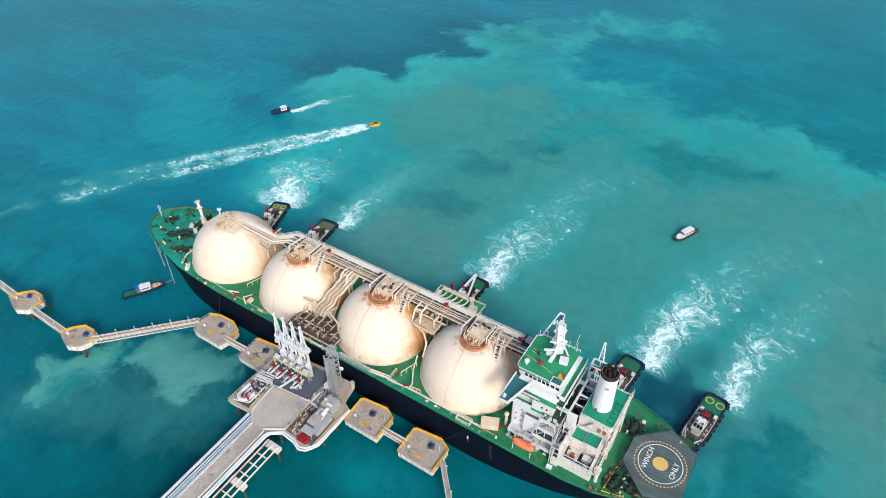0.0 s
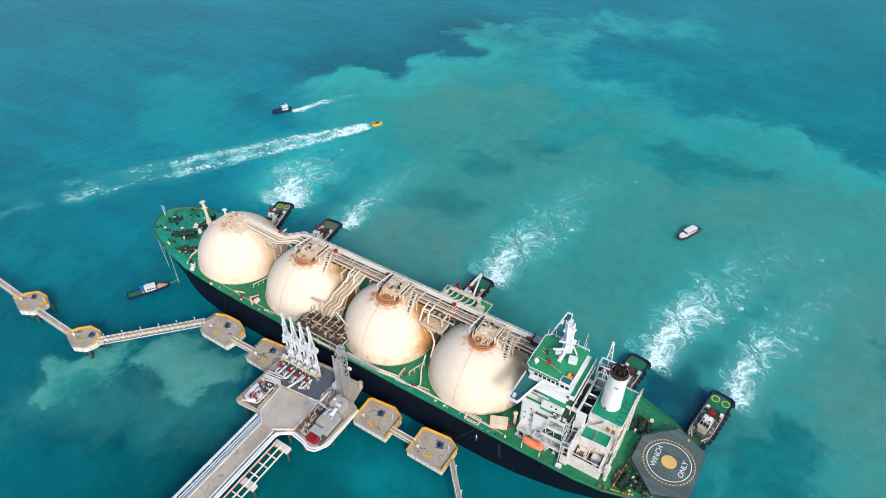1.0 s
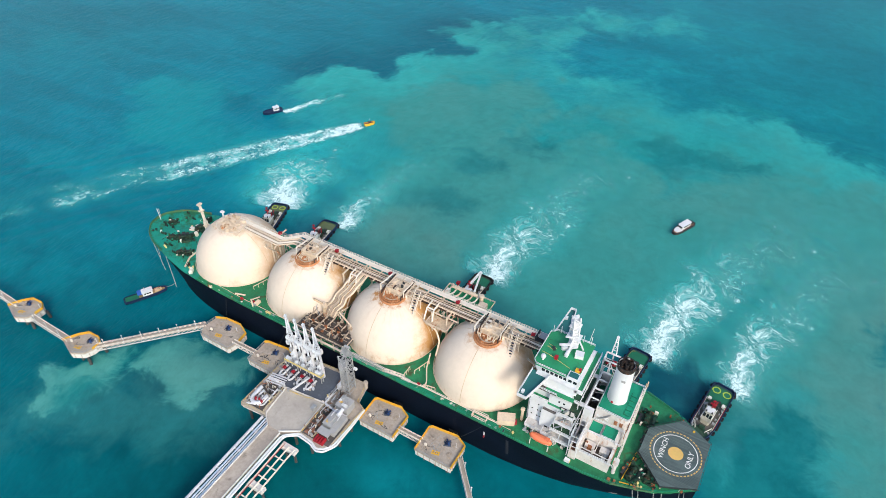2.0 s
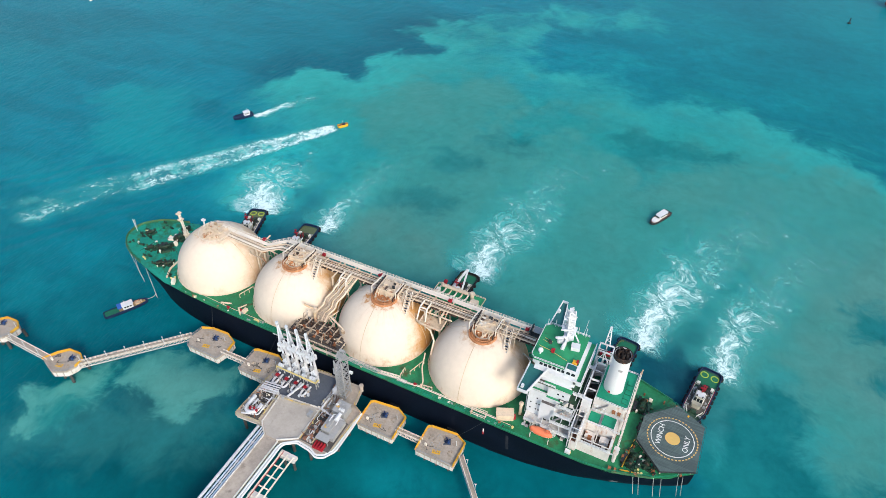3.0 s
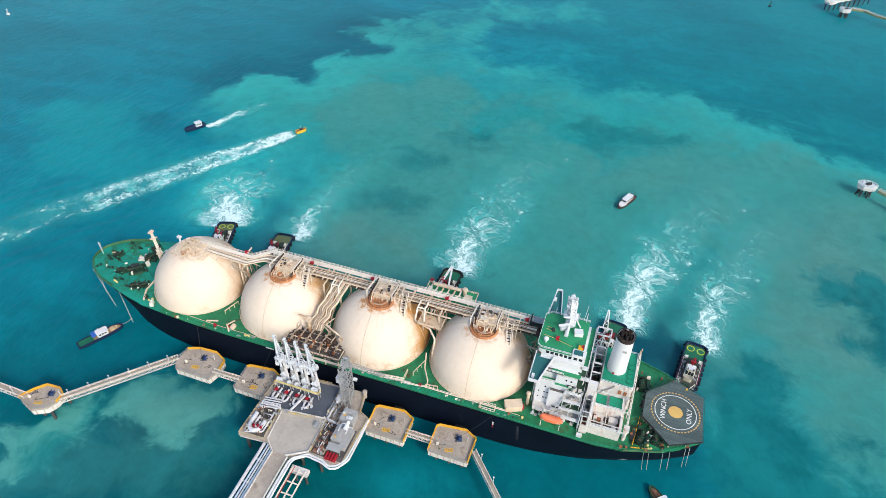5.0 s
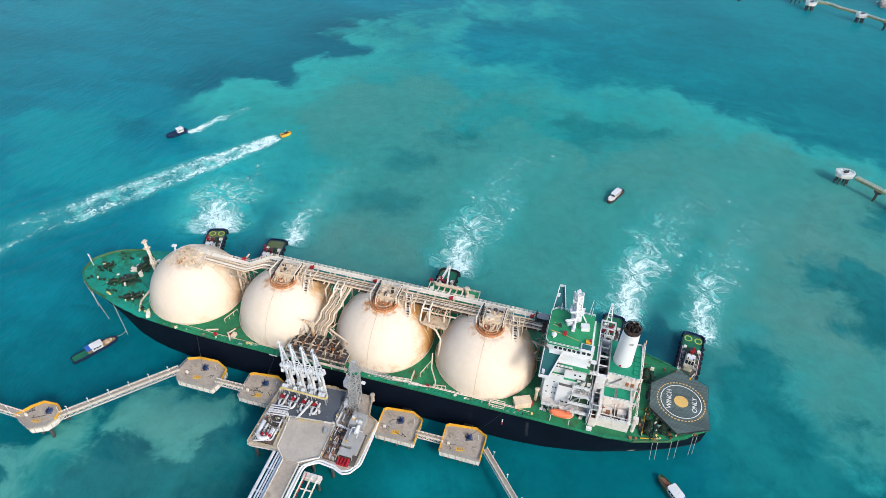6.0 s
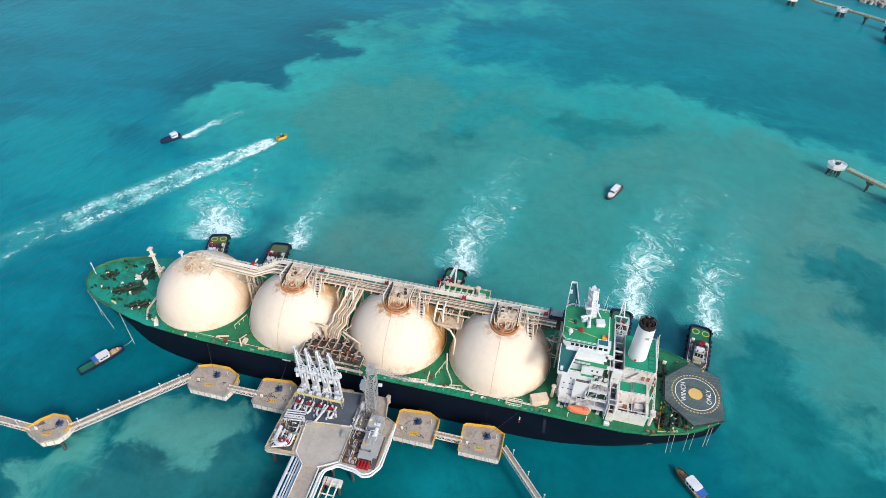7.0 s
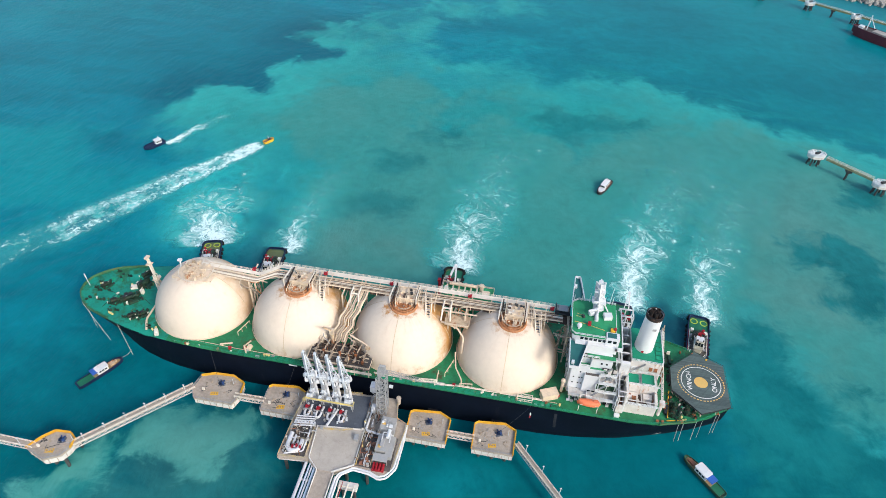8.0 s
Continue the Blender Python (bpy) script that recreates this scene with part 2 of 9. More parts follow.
def sea_material():
    """Coastal water: dark teal, with silt plumes whose edges billow, shade painted in by the ship, and wind ripples."""
    m = bpy.data.materials.new("sea_water")
    t, nd, ln, bsdf = nodes_of(m)
    pos = nd.new("ShaderNodeNewGeometry").outputs["Position"]

    def field(name):
        n = nd.new("ShaderNodeAttribute")
        n.attribute_name = name
        return n.outputs["Fac"]

    def folded(by):
        n = nd.new("ShaderNodeVectorMath")
        n.operation = 'MULTIPLY_ADD'
        ln.new(fold.outputs["Color"], n.inputs[0])
        n.inputs[1].default_value = (by, by, 0)
        ln.new(pos, n.inputs[2])
        return n.outputs[0]

    def drawn_out(vec, turn, along, across):
        n = nd.new("ShaderNodeMapping")
        n.inputs["Rotation"].default_value = (0, 0, radians(turn))
        n.inputs["Scale"].default_value = (along, across, 1)
        ln.new(vec, n.inputs["Vector"])
        return n.outputs[0]

    fold = nd.new("ShaderNodeTexNoise")
    fold.inputs["Scale"].default_value, fold.inputs["Detail"].default_value = 0.03, 4
    ln.new(pos, fold.inputs["Vector"])
    wide_fold, small_fold = folded(34), folded(12)
    cell = nd.new("ShaderNodeTexVoronoi")
    cell.feature = 'SMOOTH_F1'
    cell.inputs["Scale"].default_value, cell.inputs["Smoothness"].default_value = 0.055, 0.3
    ln.new(wide_fold, cell.inputs["Vector"])
    curd = math_node(t, 'SUBTRACT', 0.45, cell.outputs["Distance"])
    rough = math_node(t, 'SUBTRACT', noise_node(t, wide_fold, 0.03, 12, 0.7, 0.2), 0.5)
    billow = math_node(t, 'ADD', rough, math_node(t, 'MULTIPLY', curd, 0.25))
    puff = math_node(t, 'SUBTRACT', noise_node(t, pos, 0.011, 6, 0.55, 0.3), 0.5)
    broad = noise_node(t, pos, 0.006, 6, 0.6, 0.6)
    curl = math_node(t, 'SUBTRACT', noise_node(t, small_fold, 0.05, 9, 0.62, 0.5), 0.5)
    # metres by which torn and curling edges leave each drift's outline
    tear = math_node(t, 'ADD', math_node(t, 'MULTIPLY', billow, 66.0), math_node(t, 'MULTIPLY', puff, 22.0))

    def drift(name, share, lo, hi):
        return ramp(t, math_node(t, 'ADD', field(name), math_node(t, 'MULTIPLY', tear, share)), lo, hi)

    mottle = ramp(t, math_node(t, 'ADD', puff, math_node(t, 'MULTIPLY', billow, 0.7)), -0.2, 0.2)
    wisp = ramp(t, math_node(t, 'ADD', billow, math_node(t, 'MULTIPLY', puff, 0.7)), -0.2, 0.16)
    veil = ramp(t, noise_node(t, drawn_out(wide_fold, -18, 0.32, 1), 0.03, 8, 0.62, 0.4), 0.40, 0.68)
    streaks = noise_node(t, drawn_out(wide_fold, 24, 0.16, 1), 0.05, 7, 0.6, 0.3)

    base = mix_colour(t, ramp(t, broad, 0.36, 0.64), SEA_OPEN, SEA_BLUE)
    base = mix_colour(t, math_node(t, 'MULTIPLY', ramp(t, streaks, 0.40, 0.62), 0.45), base, SEA_DEEP_BLUE)
    east = mix_colour(t, ramp(t, broad, 0.36, 0.64), SEA_EAST, SEA_EAST_PALE)
    east = mix_colour(t, math_node(t, 'MULTIPLY', ramp(t, streaks, 0.42, 0.66), 0.18), east, SEA_PALE)
    base = mix_colour(t, field("east"), base, east)
    base = mix_colour(t, field("near_jetty"), base, mix_colour(t, wisp, SEA_JETTY, SEA_JETTY_PALE))
    base = mix_colour(t, math_node(t, 'MULTIPLY', drift("lobe", 0.8, -16.0, 12.0), 0.85), base, SEA_PALE)
    base = mix_colour(t, math_node(t, 'MULTIPLY', field("light"), wisp), base, SEA_PALE)
    # clear dark water squeezed along the plume's front
    front = math_node(t, 'MULTIPLY', drift("pale", 1.2, -46.0, -6.0), math_node(t, 'SUBTRACT', 1.0, math_node(t, 'MULTIPLY', field("east"), 0.35)))
    base = mix_colour(t, math_node(t, 'MULTIPLY', front, field("crisp")), base, SEA_DEEP_BLUE)
    # thin veils trailing off the plumes
    halo = ramp(t, math_node(t, 'ADD', field("pale"), math_node(t, 'MULTIPLY', tear, 1.4)), -85.0, 4.0)
    base = mix_colour(t, math_node(t, 'MULTIPLY', math_node(t, 'MULTIPLY', veil, halo), math_node(t, 'MULTIPLY', field("east"), 0.85)), base, SEA_RIM)
    edge = mix_colour(t, drift("pale", 1.5, 4.0, 70.0), SEA_EDGE, mix_colour(t, mottle, SEA_RIM, SEA_SILT))
    soft_edge = math_node(t, 'MULTIPLY', drift("pale", 1.0, -18.0, 20.0), math_node(t, 'ADD', 0.7, math_node(t, 'MULTIPLY', veil, 0.3)))
    hard_edge = drift("pale", 1.0, -5.0, 9.0)
    lie = math_node(t, 'ADD', soft_edge, math_node(t, 'MULTIPLY', math_node(t, 'SUBTRACT', hard_edge, soft_edge), field("crisp")))
    lie = math_node(t, 'MULTIPLY', lie, math_node(t, 'SUBTRACT', 1.0, math_node(t, 'MULTIPLY', field("far_out"), math_node(t, 'SUBTRACT', 0.75, math_node(t, 'MULTIPLY', wisp, 0.75)))))
    col = mix_colour(t, lie, base, edge)
    col = mix_colour(t, math_node(t, 'MULTIPLY', drift("grey", 1.2, -9.0, 16.0), 0.92), col, mix_colour(t, mottle, SEA_SILT, SEA_GREY))
    haze = ramp(t, math_node(t, 'ADD', field("haze"), math_node(t, 'MULTIPLY', curl, 60.0)), -6.0, 14.0)
    col = mix_colour(t, math_node(t, 'MULTIPLY', haze, 0.22), col, SEA_PATCH)
    patch = ramp(t, math_node(t, 'ADD', field("patch"), math_node(t, 'MULTIPLY', curl, 52.0)), -3.0, 5.0)
    col = mix_colour(t, math_node(t, 'MULTIPLY', patch, 0.92), col, mix_colour(t, ramp(t, curl, -0.12, 0.12), SEA_PATCH_DIM, SEA_PATCH))
    # dark water, with the shade beside hull and tugs painted in
    shade = math_node(t, 'MULTIPLY', field("deep_shade"), math_node(t, 'ADD', 0.7, math_node(t, 'MULTIPLY', ramp(t, billow, 0.16, -0.12), 0.3)))
    col = mix_colour(t, math_node(t, 'MULTIPLY', shade, 0.95, clamp=True), col, SEA_DEEP_SHADE)
    tan = math_node(t, 'MULTIPLY', field("tan"), ramp(t, puff, -0.25, 0.15))
    col = mix_colour(t, tan, col, SEA_TAN)
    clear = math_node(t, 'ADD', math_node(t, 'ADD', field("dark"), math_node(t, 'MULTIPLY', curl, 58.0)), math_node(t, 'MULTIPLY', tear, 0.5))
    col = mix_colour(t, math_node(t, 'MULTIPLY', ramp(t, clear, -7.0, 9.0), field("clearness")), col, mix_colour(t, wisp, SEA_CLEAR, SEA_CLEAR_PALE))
    # water whipped up round the tugs
    churn = math_node(t, 'MULTIPLY', field("churn"), ramp(t, noise_node(t, small_fold, 0.06, 8, 0.65, 0.4), 0.28, 0.54))
    col = mix_colour(t, math_node(t, 'MULTIPLY', churn, 0.95, clamp=True), col, SEA_CHURN)
    # fine uneven clouding of the whole surface
    grain = math_node(t, 'ADD', noise_node(t, pos, 0.12, 6, 0.7, 0.4), math_node(t, 'MULTIPLY', rough, 0.5))
    hsv = nd.new("ShaderNodeHueSaturation")
    ln.new(col, hsv.inputs["Color"])
    ln.new(math_node(t, 'ADD', 0.72, math_node(t, 'MULTIPLY', grain, 0.56)), hsv.inputs["Value"])
    ln.new(hsv.outputs[0], bsdf.inputs["Base Color"])
    bsdf.inputs["Roughness"].default_value = 0.28
    bsdf.inputs["IOR"].default_value = 1.333
    bsdf.inputs["Specular IOR Level"].default_value = 0.10
    wind = drawn_out(pos, 28, 1, 0.42)
    swell = noise_node(t, wind, 0.2, 6, 0.65, 0.2)
    chop = noise_node(t, wind, 0.8, 4, 0.6, 0.2)
    h = math_node(t, 'ADD', math_node(t, 'MULTIPLY', swell, 0.8), math_node(t, 'MULTIPLY', chop, 0.3))
    h = math_node(t, 'MULTIPLY', h, math_node(t, 'SUBTRACT', 1.0, math_node(t, 'MULTIPLY', field("calm"), 0.75)))
    # the boat's waves running out beside its wake
    comb = drawn_out(small_fold, -54, 1, 1)
    sep = nd.new("ShaderNodeSeparateXYZ")
    ln.new(comb, sep.inputs[0])
    crest = math_node(t, 'SINE', math_node(t, 'MULTIPLY', sep.outputs["Y"], 0.62))
    h = math_node(t, 'ADD', h, math_node(t, 'MULTIPLY', math_node(t, 'MULTIPLY', crest, field("arm")), 0.26))
    b = nd.new("ShaderNodeBump")
    b.inputs["Strength"].default_value, b.inputs["Distance"].default_value = 0.8, 1.0
    ln.new(h, b.inputs["Height"])
    ln.new(b.outputs[0], bsdf.inputs["Normal"])
    return m


SEA_DEEP_SHADE, SEA_OPEN, SEA_BLUE, SEA_DEEP_BLUE = (0.001, 0.060, 0.094), (0.001, 0.150, 0.196), (0.001, 0.190, 0.250), (0.001, 0.112, 0.156)
SEA_EAST, SEA_EAST_PALE, SEA_PALE = (0.001, 0.142, 0.176), (0.001, 0.186, 0.214), (0.004, 0.240, 0.272)
SEA_JETTY, SEA_JETTY_PALE, SEA_CLEAR, SEA_CLEAR_PALE = (0.001, 0.074, 0.087), (0.001, 0.106, 0.119), (0.002, 0.108, 0.122), (0.006, 0.160, 0.168)
SEA_RIM, SEA_EDGE, SEA_CHURN = (0.010, 0.252, 0.238), (0.026, 0.325, 0.306), (0.025, 0.47, 0.45)
SEA_SILT, SEA_GREY, SEA_TAN = (0.036, 0.236, 0.212), (0.048, 0.240, 0.214), (0.092, 0.214, 0.188)
SEA_PATCH, SEA_PATCH_DIM = (0.070, 0.295, 0.260), (0.014, 0.195, 0.188)
M_SEA = sea_material()


def foam_material(name, length, half, power=1.0, core=0.34, reach=1.0, sweep=0.4, rails=False):
    """White water: a dense core at local y = 0 that frays into lace swept out to both sides, in a turquoise cloud. core: how far the solid part runs; reach: how wide the lace."""
    m = bpy.data.materials.new(name)
    t, nd, ln, bsdf = nodes_of(m)
    co = nd.new("ShaderNodeTexCoord").outputs["Object"]

    def mul(*f):
        out = f[0]
        for g in f[1:]:
            out = math_node(t, 'MULTIPLY', out, g)
        return out

    def warped(vec, scale, by, detail):
        n = nd.new("ShaderNodeTexNoise")
        n.inputs["Scale"].default_value, n.inputs["Detail"].default_value = scale, detail
        ln.new(vec, n.inputs["Vector"])
        c = nd.new("ShaderNodeVectorMath")
        c.operation = 'SUBTRACT'
        ln.new(n.outputs["Color"], c.inputs[0])
        c.inputs[1].default_value = (0.5, 0.5, 0.5)
        d = nd.new("ShaderNodeVectorMath")
        d.operation = 'MULTIPLY_ADD'
        ln.new(c.outputs[0], d.inputs[0])
        d.inputs[1].default_value = (by, by, 0)
        ln.new(vec, d.inputs[2])
        return d.outputs[0]

    def ridges(vec, scale, sharp, detail=5):
        n = noise_node(t, vec, scale, detail, 0.68, 0.0)
        r = math_node(t, 'SUBTRACT', 1.0, math_node(t, 'MULTIPLY', math_node(t, 'ABSOLUTE', math_node(t, 'SUBTRACT', n, 0.5)), 5.0), clamp=True)
        return math_node(t, 'POWER', r, sharp)

    coarse = warped(co, 0.035, 9 if rails else 36, 4)
    fine = warped(coarse, 0.2, 3 if rails else 7, 3)
    sep, flat = nd.new("ShaderNodeSeparateXYZ"), nd.new("ShaderNodeSeparateXYZ")
    ln.new(coarse, sep.inputs[0])
    ln.new(co, flat.inputs[0])
    out = math_node(t, 'ABSOLUTE', sep.outputs["X"])
    bent = nd.new("ShaderNodeSeparateXYZ")
    ln.new(fine, bent.inputs[0])
    # the lace leaves the axis sideways and bends back
    comb = nd.new("ShaderNodeCombineXYZ")
    ln.new(math_node(t, 'MULTIPLY', bent.outputs["X"], 0.62 if not rails else 1.0), comb.inputs[0])
    ln.new(math_node(t, 'MULTIPLY', math_node(t, 'SUBTRACT', bent.outputs["Y"], math_node(t, 'MULTIPLY', out, sweep)), 1.0 if not rails else 0.4), comb.inputs[1])
    v = comb.outputs[0]
    lace = math_node(t, 'MAXIMUM', ridges(v, 0.10, 2.0, 8), mul(ridges(v, 0.27, 1.8, 6), 0.85))
    lace = math_node(t, 'MAXIMUM', lace, mul(ridges(fine, 0.16, 2.0, 8), 0.9))
    lace = mul(lace, ramp(t, noise_node(t, fine, 0.45, 5, 0.7), 0.18, 0.66))
    clots = ramp(t, noise_node(t, fine, 0.16, 8, 0.7), 0.34, 0.70)
    texture = math_node(t, 'ADD', mul(lace, 0.74), mul(clots, 0.26))
    along = math_node(t, 'DIVIDE', flat.outputs["Y"], length)
    across = math_node(t, 'DIVIDE', out, half)
    open_ = math_node(t, 'POWER', math_node(t, 'MAXIMUM', along, 0.001), 0.5)
    wide = math_node(t, 'ADD', 0.26, math_node(t, 'MULTIPLY', open_, 0.80 * reach))
    place = math_node(t, 'DIVIDE', across, wide)
    ends = mul(ramp(t, along, 0.0, 0.03), ramp(t, math_node(t, 'ABSOLUTE', math_node(t, 'DIVIDE', flat.outputs["X"], half * 1.3)), 1.0, 0.72))
    patch = ramp(t, noise_node(t, coarse, 0.045, 5, 0.6), 0.30, 0.64)
    torn = math_node(t, 'ADD', along, math_node(t, 'MULTIPLY', math_node(t, 'SUBTRACT', patch, 0.5), 0.35))
    solid_ = mul(ramp(t, torn, core, core * 0.1), ramp(t, place, 1.0, 0.0))
    thin = mul(ramp(t, torn, 1.0, 0.0), ramp(t, place, 1.15, 0.1), 0.6)
    if rails:
        pair = ramp(t, math_node(t, 'ABSOLUTE', math_node(t, 'SUBTRACT', place, 0.5)), 0.5, 0.05)
        inner = math_node(t, 'MAXIMUM', pair, ramp(t, along, 0.30, 0.02))
        solid_ = mul(ramp(t, torn, core, core * 0.1), ramp(t, place, 1.0, 0.4), math_node(t, 'ADD', 0.25, math_node(t, 'MULTIPLY', inner, 0.75)))
        thin = mul(ramp(t, torn, 1.0, 0.1), ramp(t, place, 1.1, 0.5), 0.62, math_node(t, 'ADD', 0.6, math_node(t, 'MULTIPLY', pair, 0.5)))
    dens = mul(math_node(t, 'MAXIMUM', solid_, thin), ends, power)
    # the thicker the froth, the more of the lace closes up
    low = math_node(t, 'SUBTRACT', 0.68, math_node(t, 'MULTIPLY', dens, 0.58))
    white = math_node(t, 'DIVIDE', math_node(t, 'SUBTRACT', texture, low), 0.5, clamp=True)
    white = mul(white, ramp(t, dens, 0.03, 0.22))
    cloud = ramp(t, noise_node(t, coarse, 0.07, 7, 0.65), 0.34, 0.64)
    wash = mul(ramp(t, torn, 1.0, 0.2), ramp(t, place, 1.3, 0.4), ends)
    milk = mul(wash, math_node(t, 'ADD', 0.25, math_node(t, 'MULTIPLY', cloud, 0.75)), min(0.85, 0.7 * power))
    milk = math_node(t, 'MAXIMUM', milk, mul(math_node(t, 'MINIMUM', dens, 1.0), math_node(t, 'ADD', 0.3, math_node(t, 'MULTIPLY', clots, 0.45))))
    pale = mix_colour(t, ramp(t, dens, 0.1, 0.95), (0.035, 0.48, 0.45), (0.13, 0.64, 0.60))
    ln.new(mix_colour(t, white, pale, (0.76, 0.93, 0.91)), bsdf.inputs["Base Color"])
    bsdf.inputs["Roughness"].default_value = 0.7
    ln.new(math_node(t, 'MAXIMUM', math_node(t, 'MULTIPLY', white, 0.95), milk), bsdf.inputs["Alpha"])
    return m


# ---- building helpers ----
class Shape:
    """Gathers the faces of one mesh."""

    def __init__(self):
        self.v, self.f = [], []

    def add(self, verts, faces):
        n = len(self.v)
        self.v += [tuple(p) for p in verts]
        self.f += [tuple(n + i for i in q) for q in faces]
        return self

    def box(self, x0, x1, y0, y1, z0, z1):
        return self.prism([(x0, y0), (x1, y0), (x1, y1), (x0, y1)], z0, z1)

    def block(self, cx, cy, z0, sx, sy, sz, turn=0.0, chamfer=0.0):
        hx, hy, c = sx / 2, sy / 2, chamfer
        if c:
            p = [(-hx + c, -hy), (hx - c, -hy), (hx, -hy + c), (hx, hy - c), (hx - c, hy), (-hx + c, hy), (-hx, hy - c), (-hx, -hy + c)]
        else:
            p = [(-hx, -hy), (hx, -hy), (hx, hy), (-hx, hy)]
        co, si = math.cos(radians(turn)), math.sin(radians(turn))
        return self.prism([(cx + x * co - y * si, cy + x * si + y * co) for x, y in p], z0, z0 + sz)

    def prism(self, poly, z0, z1, inset_top=0.0):
        n = len(poly)
        area = sum(poly[i][0] * poly[(i + 1) % n][1] - poly[(i + 1) % n][0] * poly[i][1] for i in range(n))
        if area < 0:
            poly = poly[::-1]
        cx, cy = sum(p[0] for p in poly) / n, sum(p[1] for p in poly) / n
        top = [(cx + (x - cx) * (1 - inset_top), cy + (y - cy) * (1 - inset_top), z1) for x, y in poly]
        faces = [tuple(range(n - 1, -1, -1)), tuple(range(n, 2 * n))]
        faces += [(i, (i + 1) % n, n + (i + 1) % n, n + i) for i in range(n)]
        return self.add([(x, y, z0) for x, y in poly] + top, faces)

    def beam(self, a, b, w, h=None):
        """A square bar from a to b."""
        a, b, h = Vector(a), Vector(b), h or w
        d = (b - a).normalized()
        s = d.cross(Vector((0, 0, 1)))
        s = s.normalized() if s.length > 1e-4 else Vector((1, 0, 0))
        u = s.cross(d).normalized()
        o = [s * (i * w / 2) + u * (j * h / 2) for i, j in ((-1, -1), (1, -1), (1, 1), (-1, 1))]
        return self.add([a + p for p in o] + [b + p for p in o], [(0, 1, 2, 3), (7, 6, 5, 4), (0, 4, 5, 1), (1, 5, 6, 2), (2, 6, 7, 3), (3, 7, 4, 0)])

    def tube(self, pts, r, n=8, r1=None):
        """Round pipe through the points; r1 is the radius at the far end of a single length."""
        p = [Vector(v) for v in pts]
        line_ = [p[0]]
        for i in range(1, len(p) - 1):
            back, on = p[i - 1] - p[i], p[i + 1] - p[i]
            line_.append(p[i] + back.normalized() * min(1.3 * r, 0.4 * back.length))
            line_.append(p[i] + on.normalized() * min(1.3 * r, 0.4 * on.length))
        line_.append(p[-1])
        verts, faces, side = [], [], None
        for i, v in enumerate(line_):
            d = (line_[min(i + 1, len(line_) - 1)] - line_[max(i - 1, 0)]).normalized()
            if side is None:
                side = d.cross(Vector((0, 0, 1)))
                side = side if side.length > 1e-4 else Vector((1, 0, 0))
            side = (side - d * side.dot(d)).normalized()
            u = side.cross(d).normalized()
            e = r if r1 is None or i == 0 else r1
            verts += [v + (side * math.cos(k * math.tau / n) + u * math.sin(k * math.tau / n)) * e for k in range(n)]
        m = len(line_)
        for i in range(m - 1):
            faces += [(i * n + k, (i + 1) * n + k, (i + 1) * n + (k + 1) % n, i * n + (k + 1) % n) for k in range(n)]
        faces += [tuple(range(n)), tuple(range(m * n - 1, (m - 1) * n - 1, -1))]
        return self.add(verts, faces)

    def lathe(self, profile, cx, cy, n=32, squash=1.0):
        """Turns a profile of (radius, height) round the upright through (cx, cy)."""
        verts, faces, k = [], [], len(profile)
        for i in range(n):
            a = i * math.tau / n
            verts += [(cx + r * math.cos(a), cy + r * squash * math.sin(a), z) for r, z in profile]
        for i in range(n):
            j = (i + 1) % n
            faces += [(i * k + q, j * k + q, j * k + q + 1, i * k + q + 1) for q in range(k - 1)]
        return self.add(verts, faces)

    def band(self, cx, cy, z0, z1, r0, r1, n=48, a0=0.0, a1=360.0, squash=1.0):
        """A flat ring, or a piece of one."""
        full = abs(a1 - a0) > 359.9
        m = n if full else n + 1
        verts, faces = [], []
        for i in range(m):
            a = radians(a0 + (a1 - a0) * i / n)
            c, s = math.cos(a), math.sin(a) * squash
            verts += [(cx + r0 * c, cy + r0 * s, z0), (cx + r1 * c, cy + r1 * s, z0), (cx + r1 * c, cy + r1 * s, z1), (cx + r0 * c, cy + r0 * s, z1)]
        for i in range(n):
            p, q = 4 * i, 4 * ((i + 1) % m)
            faces += [(p + 3, p + 2, q + 2, q + 3), (p + 1, q + 1, q + 2, p + 2), (q, p, p + 3, q + 3), (p, q, q + 1, p + 1)]
        return self.add(verts, faces)

    def rail(self, pts, h=1.1, step=3.0, r=0.07, rails=2):
        """Posts and rails along the points."""
        for a, b in zip(pts, pts[1:]):
            a, b = Vector(a), Vector(b)
            n = max(1, round((b - a).length / step))
            for i in range(n + 1):
                p = a.lerp(b, i / n)
                self.beam(p, p + Vector((0, 0, h)), r * 1.3)
            for k in range(rails):
                o = Vector((0, 0, h * (k + 1) / rails))
                self.beam(a + o, b + o, r * 1.6)
        return self

    def truss(self, a, b, w, r=0.15, step=3.0, up=None):
        """A box lattice from a to b, w wide."""
        a, b = Vector(a), Vector(b)
        d = (b - a).normalized()
        s = d.cross(up or Vector((0, 0, 1)))
        s = s.normalized() if s.length > 1e-3 else Vector((1, 0, 0))
        u = s.cross(d).normalized()
        cs = [(s * i + u * j) * (w / 2) for i, j in ((-1, -1), (1, -1), (1, 1), (-1, 1))]
        n = max(1, round((b - a).length / step))
        for c in cs:
            self.beam(a + c, b + c, r)
        for k in range(n):
            p, q = a.lerp(b, k / n), a.lerp(b, (k + 1) / n)
            for i in range(4):
                j = (i + 1) % 4
                self.beam(p + cs[i], p + cs[j], r * 0.8)
                self.beam(p + cs[i], q + cs[j], r * 0.8)
        return self


ORIGIN = {}


def finish(ob, at=(0, 0, 0)):
    ORIGIN[ob.name] = Vector(at)
    return ob


